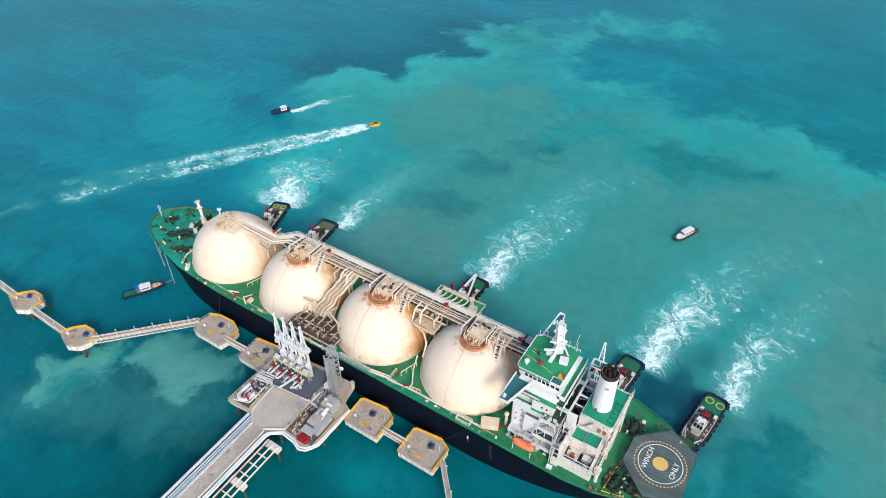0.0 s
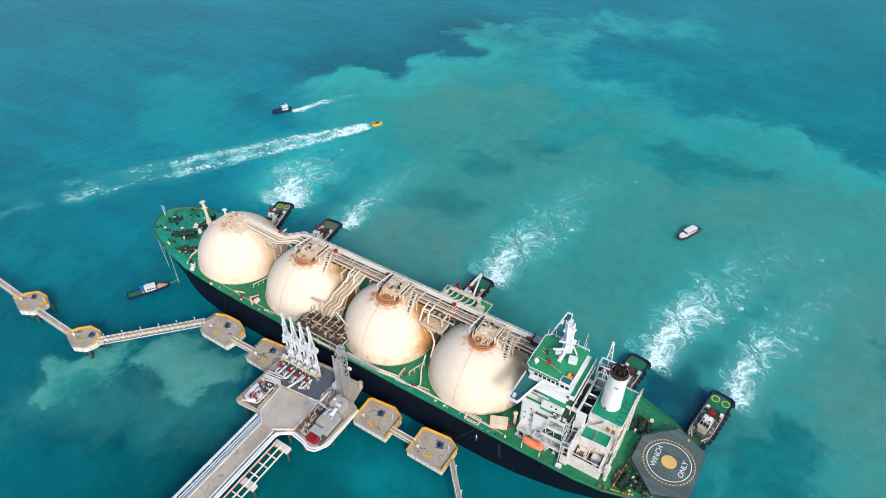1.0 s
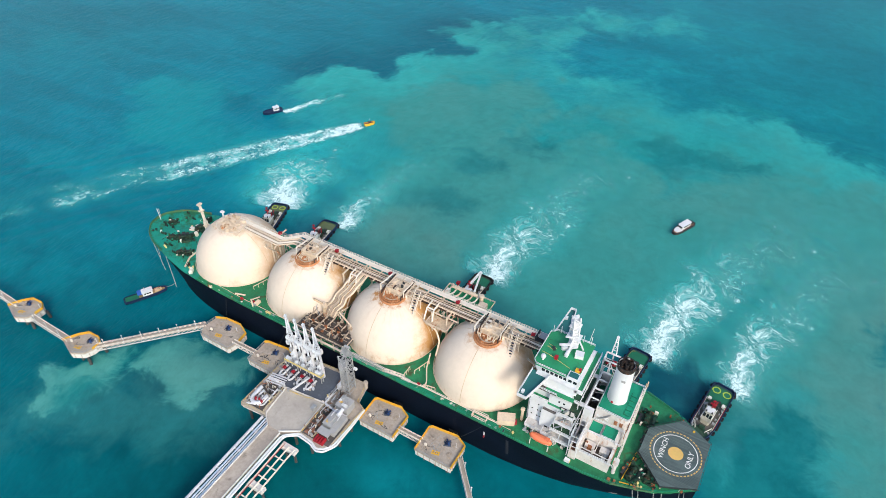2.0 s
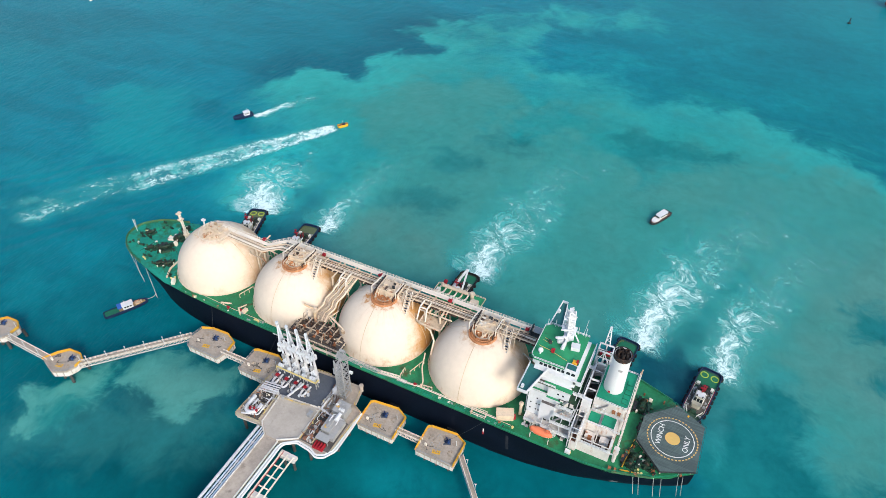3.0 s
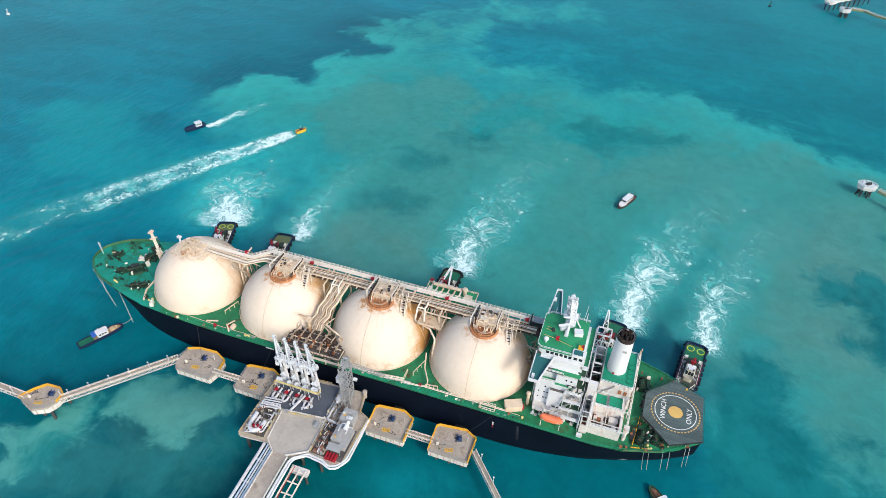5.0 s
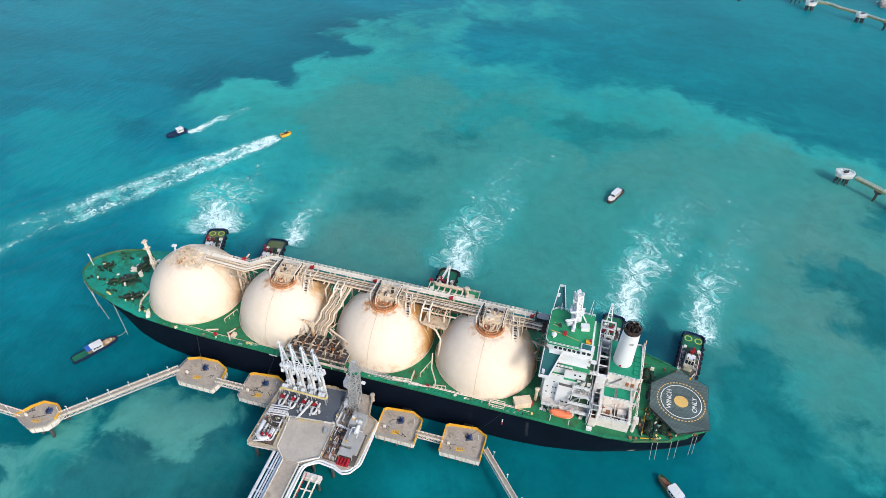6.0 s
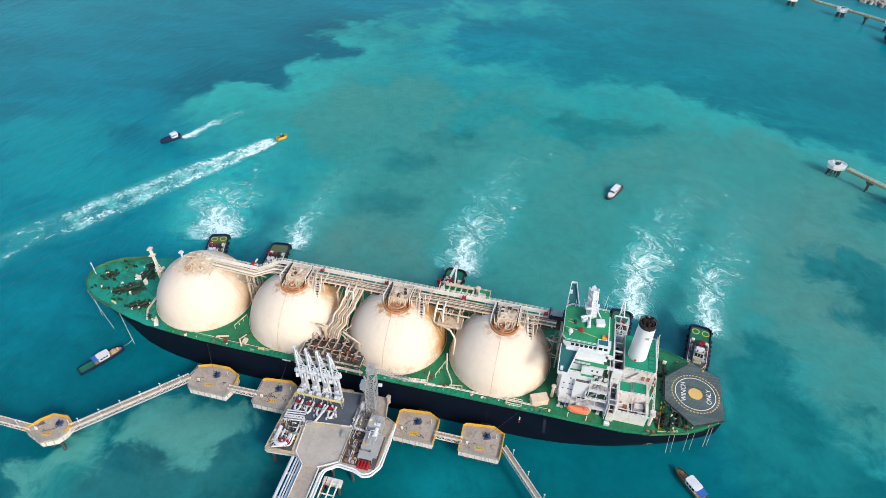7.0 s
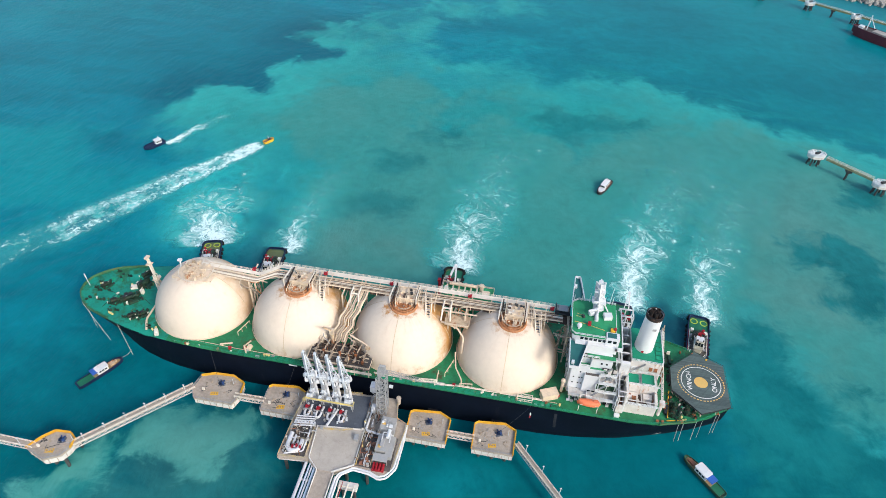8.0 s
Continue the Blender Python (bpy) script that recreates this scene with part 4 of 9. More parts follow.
for i, cx in enumerate(TANKS):
    prof = [(R_TANK + 0.25, DECK), (R_TANK + 0.25, Z_TANK)]
    prof += [(R_TANK * math.cos(a), Z_TANK + R_TANK * math.sin(a)) for a in [radians(3 + 66 * k / 20) for k in range(21)]]
    prof.append((0.01, Z_TANK + R_TANK * math.sin(radians(69)) + 0.1))
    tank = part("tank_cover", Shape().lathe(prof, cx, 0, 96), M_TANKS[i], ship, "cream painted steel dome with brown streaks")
    for ang in ((-91, -3, 88, 178) if i else (-4, 88, 176)):
        g = Shape()
        a = radians(ang)
        for k in range(16):
            e0, e1 = radians(2 + 67 * k / 16), radians(2 + 67 * (k + 1) / 16)
            g.beam(*[(cx + (R_TANK - 0.01) * math.cos(e) * math.cos(a), (R_TANK + 0.02) * math.cos(e) * math.sin(a), Z_TANK + (R_TANK + 0.02) * math.sin(e)) for e in (e0, e1)], 0.3, 0.1)
        part("seam", g, M_SEAM, tank)
    g = Shape()
    ring = [(cx + 21.5 * math.cos(radians(a)), 21.5 * math.sin(radians(a)), DECK + 0.9) for a in range(0, 361, 10)]
    g.tube(ring, 0.16, 6)
    part("base_pipe", g, M_CREAM, tank)
    if i:
        dome_top(tank, cx, random.Random(20 + i))
        continue
    part("dome_skirt", Shape().prism([(cx - 9, -5), (cx - 2, -6), (cx + 7, -5), (cx + 8, 3), (cx + 4, 6.5), (cx - 6, 6)], 36.0, 38.3), M_CREAM, tank, "cream walkway round the tank top")
    g, rust = Shape(), Shape()
    dome_clutter(g, rust, cx, random.Random(20))
    part("dome_fitting", g, M_CREAM, tank, kind="stuff")
    part("rusty_fitting", rust, M_DOME, tank, kind="stuff")
    part("dome_railing", Shape().rail([(cx + 7.4 * math.cos(radians(a)), 7.4 * math.sin(radians(a)), 38.3) for a in range(0, 361, 24)], step=3), M_WALK, tank)

# pipe gantry over the tank tops
gantry = part("pipe_gantry", Shape().box(-54, 70, 9.4, 11.6, 38.6, 38.9), M_WALK, ship, "pale catwalk carried on pipe racks over the tanks")
part("catwalk", Shape().beam((-88, 4.6, 38.9), (-62, 5.2, 37.2), 1.8, 0.25).beam((-62, 5.2, 37.2), (-54, 10.5, 38.75), 1.8, 0.25), M_WALK, gantry)
g = Shape()
g.rail([(-88, 5.6, 39), (-62, 6.2, 37.3), (-54, 11.5, 38.9), (70, 11.5, 38.9)], step=3)
g.rail([(-54, 9.5, 38.9), (70, 9.5, 38.9)], step=3)
part("railing", g, M_WALK, gantry)
for k, (dy, r) in enumerate(((0, 0.36), (1.25, 0.28), (2.4, 0.42), (3.5, 0.24), (4.3, 0.3))):
    y = 8.6 - dy
    g = Shape().tube([(-84, 3.2 - dy * 0.75, 38.6), (-62, 3.4 - dy * 0.75, 37.0), (-55, y, 37.9), (68, y, 37.9)], r, 8)
    part("cargo_pipe", g, (M_CREAM, M_PIPE_BROWN, M_WALK, M_PIPE_BROWN, M_CREAM)[k], gantry)
# dark sheets added for the shade seen between the pipes
for x in range(-53, 68, 8):
    part("pipe_shade", Shape().box(x, x + 7.2, 3.9, 9.2, 36.7, 36.85), M_BEAM_DARK, gantry, "dark brown sheet standing in for shade under the pipes")
for k, y in enumerate((4.9, 5.6, 7.0, 7.9)):
    part("small_pipe", Shape().tube([(-53 + 2 * k, y, 38.5), (67 - 3 * k, y, 38.5)], 0.13, 6), (M_BEAM_DARK, M_PIPE_BROWN, M_CREAM, M_PIPE_BROWN)[k], gantry)
for x in range(-50, 71, 8):
    part("cross_beam", Shape().beam((x, 3.2, 37.3), (x, 11.6, 37.3), 0.35, 0.5).beam((x, 11.3, 37.3), (x, 11.3, 38.7), 0.3), M_CREAM, gantry)
for x in (-76, -69, -62):
    part("cross_beam", Shape().beam((x, -1.2, 36.6), (x, 6, 36.8), 0.3, 0.4), M_CREAM, gantry)
for x in (-65.5, -24, -16.5, 21.5, 28.5, 70.5):
    g = Shape()
    y1 = 5 if x < -60 else 10.5
    for y in (0.5, y1):
        g.beam((x, y, DECK), (x, y, 37.4), 0.55)
    for z in (24, 31):
        g.beam((x, 0.5, z), (x, y1, z + 3), 0.3)
    g.beam((x, 0.3, 37), (x, 11, 37), 0.5)
    part("gantry_leg", g, M_CREAM, gantry)
for x, y, z in ((-65.2, 6.6, 37.6), (-33.8, 9.2, 38.9), (-4.8, 9.2, 38.9), (28.9, 9.2, 38.9), (63.2, 9.0, 38.9)):
    g = Shape().block(x, y, z, 1.5, 1.2, 1.1).tube([(x, y, z + 1), (x + 0.9, y + 0.3, z + 1.7)], 0.2, 6)
    part("fire_monitor", g, M_RED, gantry, "red fire monitor")
# branch pipes from the domes
for cx in TANKS[1:]:
    for k in range(3):
        x = cx - 3 + 2.8 * k
        part("branch_pipe", Shape().tube([(x, 3 + k, 40.4), (x, 6 + 0.3 * k, 40.6), (x + 1, 8, 38.2)], 0.24, 6), M_CREAM, gantry)
# goalposts and sloping pipes on the near side of the gantry
for x in (-18.6, 20.5):
    g = Shape()
    for dx in (-1.6, 1.6):
        g.tube([(x + dx, 5.2, 38.6), (x + dx, 1.0, 38.4), (x + dx * 1.2, -1.2, 33)], 0.34, 8)
    g.tube([(x - 1.6, 1.2, 38.4), (x + 1.6, 1.2, 38.4)], 0.34, 8)
    part("goalpost_pipe", g, M_WALK, gantry)
for x0, x1 in ((17, 33),):
    g = Shape().tube([(x0 + 2, -2, 33.4), (x0 + 9, -3.6, 32.6), (x0 + 12, -6, 30), (x0 + 12, -9, 24)], 0.4, 8).tube([(x0 + 1, 2.4, 35.4), (x1, 2.4, 35.4)], 0.32, 8)
    for k in range(4):
        g.beam((x0 + 3 * k + 2, 2, 35), (x0 + 3 * k + 3.6, 8, 37.5), 0.25)
    part("brace_pipe", g, M_CREAM, gantry)
part("gantry_landing", Shape().box(64.5, 70.8, 7.6, 12.4, 38.3, 38.85).box(64.5, 65, 7.6, 12.4, 38.8, 40.2).box(70.2, 70.6, 7.6, 12.4, 38.8, 40.2), M_DARK, gantry)
part("awning_sheet", Shape().box(65.8, 69.6, 8.2, 11.4, 39.9, 40.1), M_GREY, gantry)
# deck house and reservoir on the far side of the deck
far = part("far_manifold", Shape().box(15, 38, 18.4, 27.0, 27.4, 27.8), M_DECK_ROOF, ship, "green manifold platform with cream pipes on the far side")
for x in (15.5, 22.5, 30, 37.5):
    for y in (18.8, 24.0):
        part("manifold_leg", Shape().beam((x, y, DECK), (x, y, 27.4), 0.4), M_CREAM, far)
part("manifold_rail", Shape().rail([(15, 18.4, 27.8), (15, 26.9, 27.8), (38, 26.9, 27.8), (38, 18.4, 27.8)], step=2.2, r=0.11), M_CREAM, far)
for k in range(6):
    x = 17 + 2.7 * k
    part("manifold_pipe", Shape().tube([(x, 26.4, 29.0), (x, 22, 29.2), (x - 0.6, 19, 30.5), (x - 0.8, 12, 36)], 0.36, 8), (M_CREAM, M_WALK)[k % 2], far)
    part("flange", Shape().tube([(x, 26.0, 29.0), (x, 26.8, 29.0)], 0.65, 10), M_CREAM, far)
part("header_drum", Shape().tube([(18, 24.6, 30.2), (30.5, 24.6, 30.2)], 0.75, 12), M_CREAM, far, "cream horizontal drum")
part("far_locker", Shape().block(34.6, 21.4, 27.8, 3.4, 3.0, 2.4), M_CREAM, far)
part("far_locker", Shape().block(16.8, 21.6, 27.8, 1.6, 3.4, 1.8), M_CABIN, far)
part("deck_vent", Shape().tube([(32.4, 24.6, 27.8), (32.4, 24.6, 31.0)], 0.9, 12).lathe([(1.2, 30.8), (1.2, 31.6), (0.01, 31.9)], 32.4, 24.6, 12), M_CREAM, far)

# pipes that drop between the middle tanks to the manifold
rng = random.Random(17)
for k in range(7):
    x = -25.2 + 0.95 * k
    j = rng.uniform(-0.5, 0.5)
    path = [(x + 5.6, 7.5, 37.6), (x + 5.4, 2.0 + j, 36.6), (x + 4.2 + j, -1.5, 35.0), (x + 4.0, -4.0 + j, 33.6), (x + 2.0, -7.0 + j, 31.2), (x + 2.2 + j, -9.0, 29.4), (x + 0.2, -11.5 + j, 27), (x - 0.2, -14, 24.5)]
    part("riser_pipe", Shape().tube(path, (0.42, 0.26, 0.34)[k % 3], 7), (M_CREAM, M_PIPE_BROWN, M_CREAM, M_PIPE_BROWN)[k % 4], ship, "cream cargo pipe with rust stains")
for k in range(3):
    x = -23.5 + 2.6 * k
    part("pipe_prop", Shape().beam((x, -12, DECK), (x + 1.5, -3, 33.5), 0.35), M_PIPE_BROWN, ship)
    part("pipe_prop", Shape().beam((-25 + 0.8 * (2 - k), -4 - 3.5 * k, 32.8 - 3.3 * k), (-18 + 0.8 * (2 - k), -4 - 3.5 * k, 32.8 - 3.3 * k), 0.3), M_PIPE_BROWN, ship)
rng = random.Random(8)
for k in range(14):
    x, y, z = rng.uniform(-31, -10), rng.uniform(-17, -9), rng.uniform(23, 26.5)
    p = [(x, y, z)]
    for _ in range(3):
        x += rng.uniform(-3.5, 3.5)
        y += rng.uniform(0.2, 2.2)
        z = min(31, z + rng.uniform(0, 2.2))
        p.append((max(-33, min(-8, x)), y, z))
    part("tangle_pipe", Shape().tube(p, rng.uniform(0.14, 0.28), 6), (M_CREAM, M_PIPE_BROWN, M_STEEL, M_PIPE_BROWN)[k % 4], ship)
# pipework and bracing crowded into the gaps between the domes
rng = random.Random(52)
for gx in (-66, 25, 69):
    for k in range(16):
        x, y, z = gx + rng.uniform(-3.2, 3.2), rng.uniform(0, 12), rng.uniform(24, 36)
        m = rng.choice((M_CREAM, M_PIPE_BROWN, M_PIPE_BROWN, M_RIM, M_WALK))
        if k % 3 == 0:
            part("gap_brace", Shape().beam((x, y, z), (x + rng.uniform(-4, 4), y + rng.uniform(-1, 1), z + rng.uniform(-4, 4)), 0.28), m, gantry)
        elif k % 3 == 1:
            part("gap_pipe", Shape().tube([(x, y, DECK), (x, y, z), (x + rng.uniform(-3, 3), y + rng.uniform(-4, 3), z + 0.6)], rng.uniform(0.16, 0.32), 7), m, gantry)
        else:
            part("gap_pipe", Shape().tube([(gx - 4, y, z), (gx - 1 + rng.uniform(-1, 1), y - 1.5, z + 0.6), (gx + 4, y - 1.2, z + rng.uniform(-1, 1.6))], rng.uniform(0.16, 0.3), 7), m, gantry)
part("gap_landing", Shape().box(20.5, 30.5, -3.4, 3.0, 33.2, 33.4), M_DOME, gantry, "rust-brown landing")
part("gap_rail", Shape().rail([(20.5, 3.0, 33.4), (20.5, -3.4, 33.4), (30.5, -3.4, 33.4), (30.5, 3.0, 33.4)], step=1.8, r=0.13), M_CREAM, gantry)
# manifold platform
man = part("manifold_platform", Shape().box(-32.5, -6, -24.6, -13, 22.0, 22.5), M_GRATE, ship, "dark grating platform with rusty pipe flanges")
for x in (-32, -25.5, -19, -12.5, -6.5):
    for y in (-24.2, -13.5):
        part("platform_leg", Shape().beam((x, y, DECK), (x, y, 22.2), 0.4), M_CREAM, man)
part("platform_railing", Shape().rail([(-32.4, -14, 22.5), (-32.4, -24.5, 22.5), (-6.1, -24.5, 22.5), (-6.1, -13.2, 22.5)], step=2.4, r=0.1), M_CREAM, man)
for k in range(7):
    x = -30 + 3.4 * k
    part("manifold_pipe", Shape().tube([(x, -21.8, 23.6), (x, -17.5, 23.6), (x + 0.8, -14.5, 24.6), (x + 1.2, -12, 26)], 0.34, 8), M_PIPE_BROWN, man)
    part("flange", Shape().tube([(x, -22.6, 23.6), (x, -21.7, 23.6)], 0.62, 10), M_PIPE_BROWN if k % 3 else M_RUST, man)
    part("manifold_valve", Shape().block(x, -19.5, 22.5, 0.8, 0.8, 2.2).tube([(x - 0.6, -19.5, 24.6), (x + 0.6, -19.5, 24.6)], 0.3, 8), M_RUST if k % 2 else M_PIPE_BROWN, man)
for k in range(5):
    y = -15.2 - 1.9 * k
    part("service_pipe", Shape().tube([(-31.5, y, 23.2 + 0.25 * (k % 2)), (-20 + 3 * (k % 2), y, 23.4), (-7.5, y - 0.4, 23.2)], 0.16 + 0.05 * (k % 3), 6), (M_PIPE_BROWN, M_BEAM_DARK, M_CREAM)[k % 3], man)
part("edge_walk", Shape().box(-33.5, -5.0, -25.6, -24.7, 20.6, 20.8), M_WALK, man, "pale walkway along the platform edge")
part("edge_rail", Shape().rail([(-33.5, -25.5, 20.8), (-5.0, -25.5, 20.8)], step=2.0, r=0.13), M_WALK, man)
g = Shape()
rng = random.Random(5)
for _ in range(60):
    g.block(rng.uniform(-31, -8), rng.uniform(-20, -13.5), 22.5, rng.uniform(0.4, 1.3), rng.uniform(0.4, 1.2), rng.uniform(0.4, 1.8))
part("manifold_fitting", g, M_BEAM_DARK, man, kind="stuff")
for k in range(26):
    x, y = rng.uniform(-32, -7), rng.uniform(-23.5, -13.5)
    part("manifold_rod", Shape().tube([(x, y, 22.6), (x + rng.uniform(-1, 1), y + rng.uniform(-0.6, 0.6), rng.uniform(24, 26.5))], rng.uniform(0.08, 0.16), 5), rng.choice((M_CREAM, M_RUST, M_BEAM_DARK, M_PIPE_BROWN)), man)
crane = part("hose_crane", Shape().tube([(-24.5, -14, 22.4), (-24.5, -14, 31)], 0.75, 12).beam((-24.5, -14, 30.5), (-26.6, -17.0, 35.2), 0.8), M_DOME, ship, "rusty cream hose crane folded upright")
part("crane_cabin", Shape().block(-24.5, -14, 29, 1.8, 1.8, 2.2), M_CREAM, crane)
crane = part("hose_crane", Shape().tube([(-9, -15.5, 22.4), (-9, -15.5, 27)], 0.6, 12).beam((-9, -15.5, 26.5), (-17, -13, 28.5), 0.6), M_CREAM, ship)
part("crane_cabin", Shape().block(-8.6, -15.8, 25.2, 2.0, 1.8, 1.6), M_DOME, crane)

# long service lines on deck
for y, rr_, m in ((-22.1, 0.16, M_DECK_TEAL), (-21.4, 0.12, M_CREAM), (22.0, 0.16, M_CREAM), (21.3, 0.12, M_DECK_TEAL)):
    part("deck_line", Shape().tube([(-92, y * 0.955, DECK + 0.5), (-66, y, DECK + 0.5), (-34, y, DECK + 0.5)], rr_, 6), m, ship)
    part("deck_line", Shape().tube([(-4, y, DECK + 0.5), (70, y, DECK + 0.5)], rr_, 6), m, ship)
rng = random.Random(77)
for k in range(34):
    x = rng.uniform(-95, 70)
    if -34 < x < -5:
        continue
    y = -rng.uniform(21.8, 23.4)
    part("deck_item", Shape().block(x, y, DECK, rng.uniform(0.3, 1.3), rng.uniform(0.3, 0.7), rng.uniform(0.3, 1.1), rng.uniform(0, 90)), rng.choice((M_WALK, M_CREAM, M_DARK, M_DECK_OLIVE, M_RUST)), ship)

# deck fittings along the near and far sides
rng = random.Random(11)
g = Shape()
for y in (-23.2, -22.7):
    g.tube([(-64, y, DECK + 0.5), (-34, y, DECK + 0.5)], 0.14, 6)
    g.tube([(-4, y, DECK + 0.5), (68, y, DECK + 0.5)], 0.14, 6)
part("deck_pipe", g, M_DECK_TEAL, ship)
for y, r in ((-22.0, 0.2), (-21.5, 0.13)):
    part("deck_pipe", Shape().tube([(-5, y, DECK + 0.7), (26, y, DECK + 0.7), (30, y + 0.6, DECK + 0.7), (64, y + 0.6, DECK + 0.7)], r, 6), M_WALK, ship)
part("tank_pipe", Shape().tube([(26.5, -9, 24), (27.6, -14, DECK + 3), (31, -19.6, DECK + 2.4), (31, -21.6, DECK + 0.6)], 0.28, 8), M_CREAM, ship)
for k in range(9):
    part("walk_grating", Shape().box(-3 + 7.2 * k, 1 + 7.2 * k, -24.0, -22.9, DECK + 0.1, DECK + 0.35), M_DECK_TEAL, ship)
for x, y, w, turn in ((-66, -10.5, 7.5, 72), (-20.5, -24, 4, 0), (25, -13.5, 8, 72), (21, -18.5, 4, 90), (33, -20.8, 5, 8)):
    g = Shape()
    c, s = math.cos(radians(turn)), math.sin(radians(turn))
    a, b = (x - c * w / 2, y - s * w / 2), (x + c * w / 2, y + s * w / 2)
    for k in range(4):
        px, py = a[0] + (b[0] - a[0]) * k / 3, a[1] + (b[1] - a[1]) * k / 3
        g.beam((px, py, DECK), (px, py, DECK + 2.2), 0.22)
    g.beam((*a, DECK + 2.2), (*b, DECK + 2.2), 0.3)
    part("pipe_stand", g, M_CREAM, ship)
for x, y in ((-61.2, -20.6), (-97.6, -17.2), (-67.4, -21.8), (28.2, -21.2), (-19, -21), (68.5, -16.5)):
    part("hose_box", Shape().block(x, y, DECK, 1.2, 0.9, 1.3), M_RED, ship, "red fire hose box")
g = Shape()
for x, y in ((-52, -22.4), (-51, -22.2), (-50, -22.4), (-103, -17.8), (-104, -19), (71, -22), (94, -22.5), (54, -22.6), (12, -22.8)):
    g.tube([(x, y, DECK), (x, y, DECK + 0.9)], 0.38, 10).lathe([(0.5, DECK + 0.8), (0.5, DECK + 1.0), (0.01, DECK + 1.05)], x, y, 10)
part("bollard", g, M_PALE_YELLOW, ship)
g = Shape()
for k in range(26):
    x = rng.uniform(-60, 68)
    y = -rng.uniform(21.2, 23.6)
    g.block(x, y, DECK, rng.uniform(0.5, 1.6), rng.uniform(0.4, 0.9), rng.uniform(0.3, 1.0))
part("deck_fitting", g, M_GREY, ship, kind="stuff")
g = Shape().tube([(-72, -21.2, DECK + 1.3), (-67, -19.8, DECK + 1.6)], 0.35, 8).beam((-71, -21, DECK), (-71, -21, DECK + 1.3), 0.25)
part("deck_davit", g, M_CREAM, ship)
g = Shape().tube([(-60, -22.6, DECK), (-60, -22.6, DECK + 5)], 0.35, 8).beam((-60, -22.6, DECK + 4.6), (-59, -18.5, DECK + 3.4), 0.4).block(-59.5, -20, DECK, 1.6, 2.6, 1.4)
part("deck_crane", g, M_CREAM, ship)
cabin = part("stores_cabin", Shape().block(66.4, -18.6, DECK, 6.6, 3.6, 3.0, 24), M_CREAM, ship, "small cream store cabin on deck")
part("cabin_roof", Shape().block(66.4, -18.6, DECK + 3.0, 6.9, 3.9, 0.25, 24), M_CREAM, cabin)
part("cabin_box", Shape().block(69.9, -17.6, DECK, 1.2, 1.4, 1.8, 24), M_RED, cabin, "red hose locker")
# gangway landing and reel by the near rail
part("landing_frame", Shape().rail([(54, -23.6, DECK), (60, -23.6, DECK), (60, -21, DECK), (54, -21, DECK), (54, -23.6, DECK)], h=2.2, step=1.5, r=0.12), M_WALK, ship)

# fore mast, second mast and bow gear
mast = part("fore_mast", Shape().truss((-110.6, 1.8, DECK), (-111.2, 1.8, 30), 1.4, 0.22, 1.7).truss((-111.2, 1.8, 30), (-112.0, 1.8, 39.6), 0.8, 0.17, 1.2).tube([(-110.6, 1.8, DECK), (-112, 1.8, 40)], 0.36, 8), M_WALK, ship, "cream lattice foremast")
part("mast_stay", Shape().beam((-107, -0.4, DECK), (-111.4, 1.6, 29), 0.5), M_CREAM, mast)
part("mast_stay", Shape().beam((-107, 4, DECK), (-111.4, 2, 29), 0.5), M_CREAM, mast)
for x, z, w, d, h in ((-111.8, 36, 2.4, 2.4, 0.3), (-112, 39.5, 1.6, 2.4, 0.6), (-111, 27, 2.6, 2.6, 0.3)):
    part("mast_platform", Shape().block(x, 1.8, z, w, d, h), M_CREAM, mast)
g = Shape().block(-108.6, 2, DECK, 3.6, 4.6, 3.0).tube([(-110, -1, DECK + 0.5), (-109.5, -14, DECK + 0.5), (-106.5, -19.5, DECK + 0.5)], 0.45, 8).beam((-108.5, 2.5, 25), (-98, 4.5, 34), 0.9, 0.4)
part("mast_house", g, M_CREAM, ship)
part("light_post", Shape().tube([(-97.0, 2.1, 34.2), (-96.6, 2.1, 41)], 0.38, 8).block(-96.6, 2.1, 40.8, 1.7, 1.4, 0.8), M_WHITE, ship, "white light post on a tank top")
part("fire_monitor", Shape().block(-95.2, 3.8, 36.6, 1.3, 1.2, 1.5), M_RED, ship, "red fire monitor")
part("dome_frame", Shape().rail([(-97, -3.6, 35.9), (-80, -4.6, 37.2), (-80, 6, 37.6), (-95, 5, 36.6), (-97, -3.6, 35.9)], h=1.2, step=2.5, r=0.1).box(-93, -82, -2.5, 3.5, 37.3, 38.9), M_CREAM, ship)
part("locker", Shape().block(-101.4, -20.4, DECK, 3.0, 1.6, 1.5, -58).block(-101.4, -20.4, DECK + 1.5, 2.4, 1.0, 0.6, -58), M_CABIN, ship, "cream canister on the foredeck")


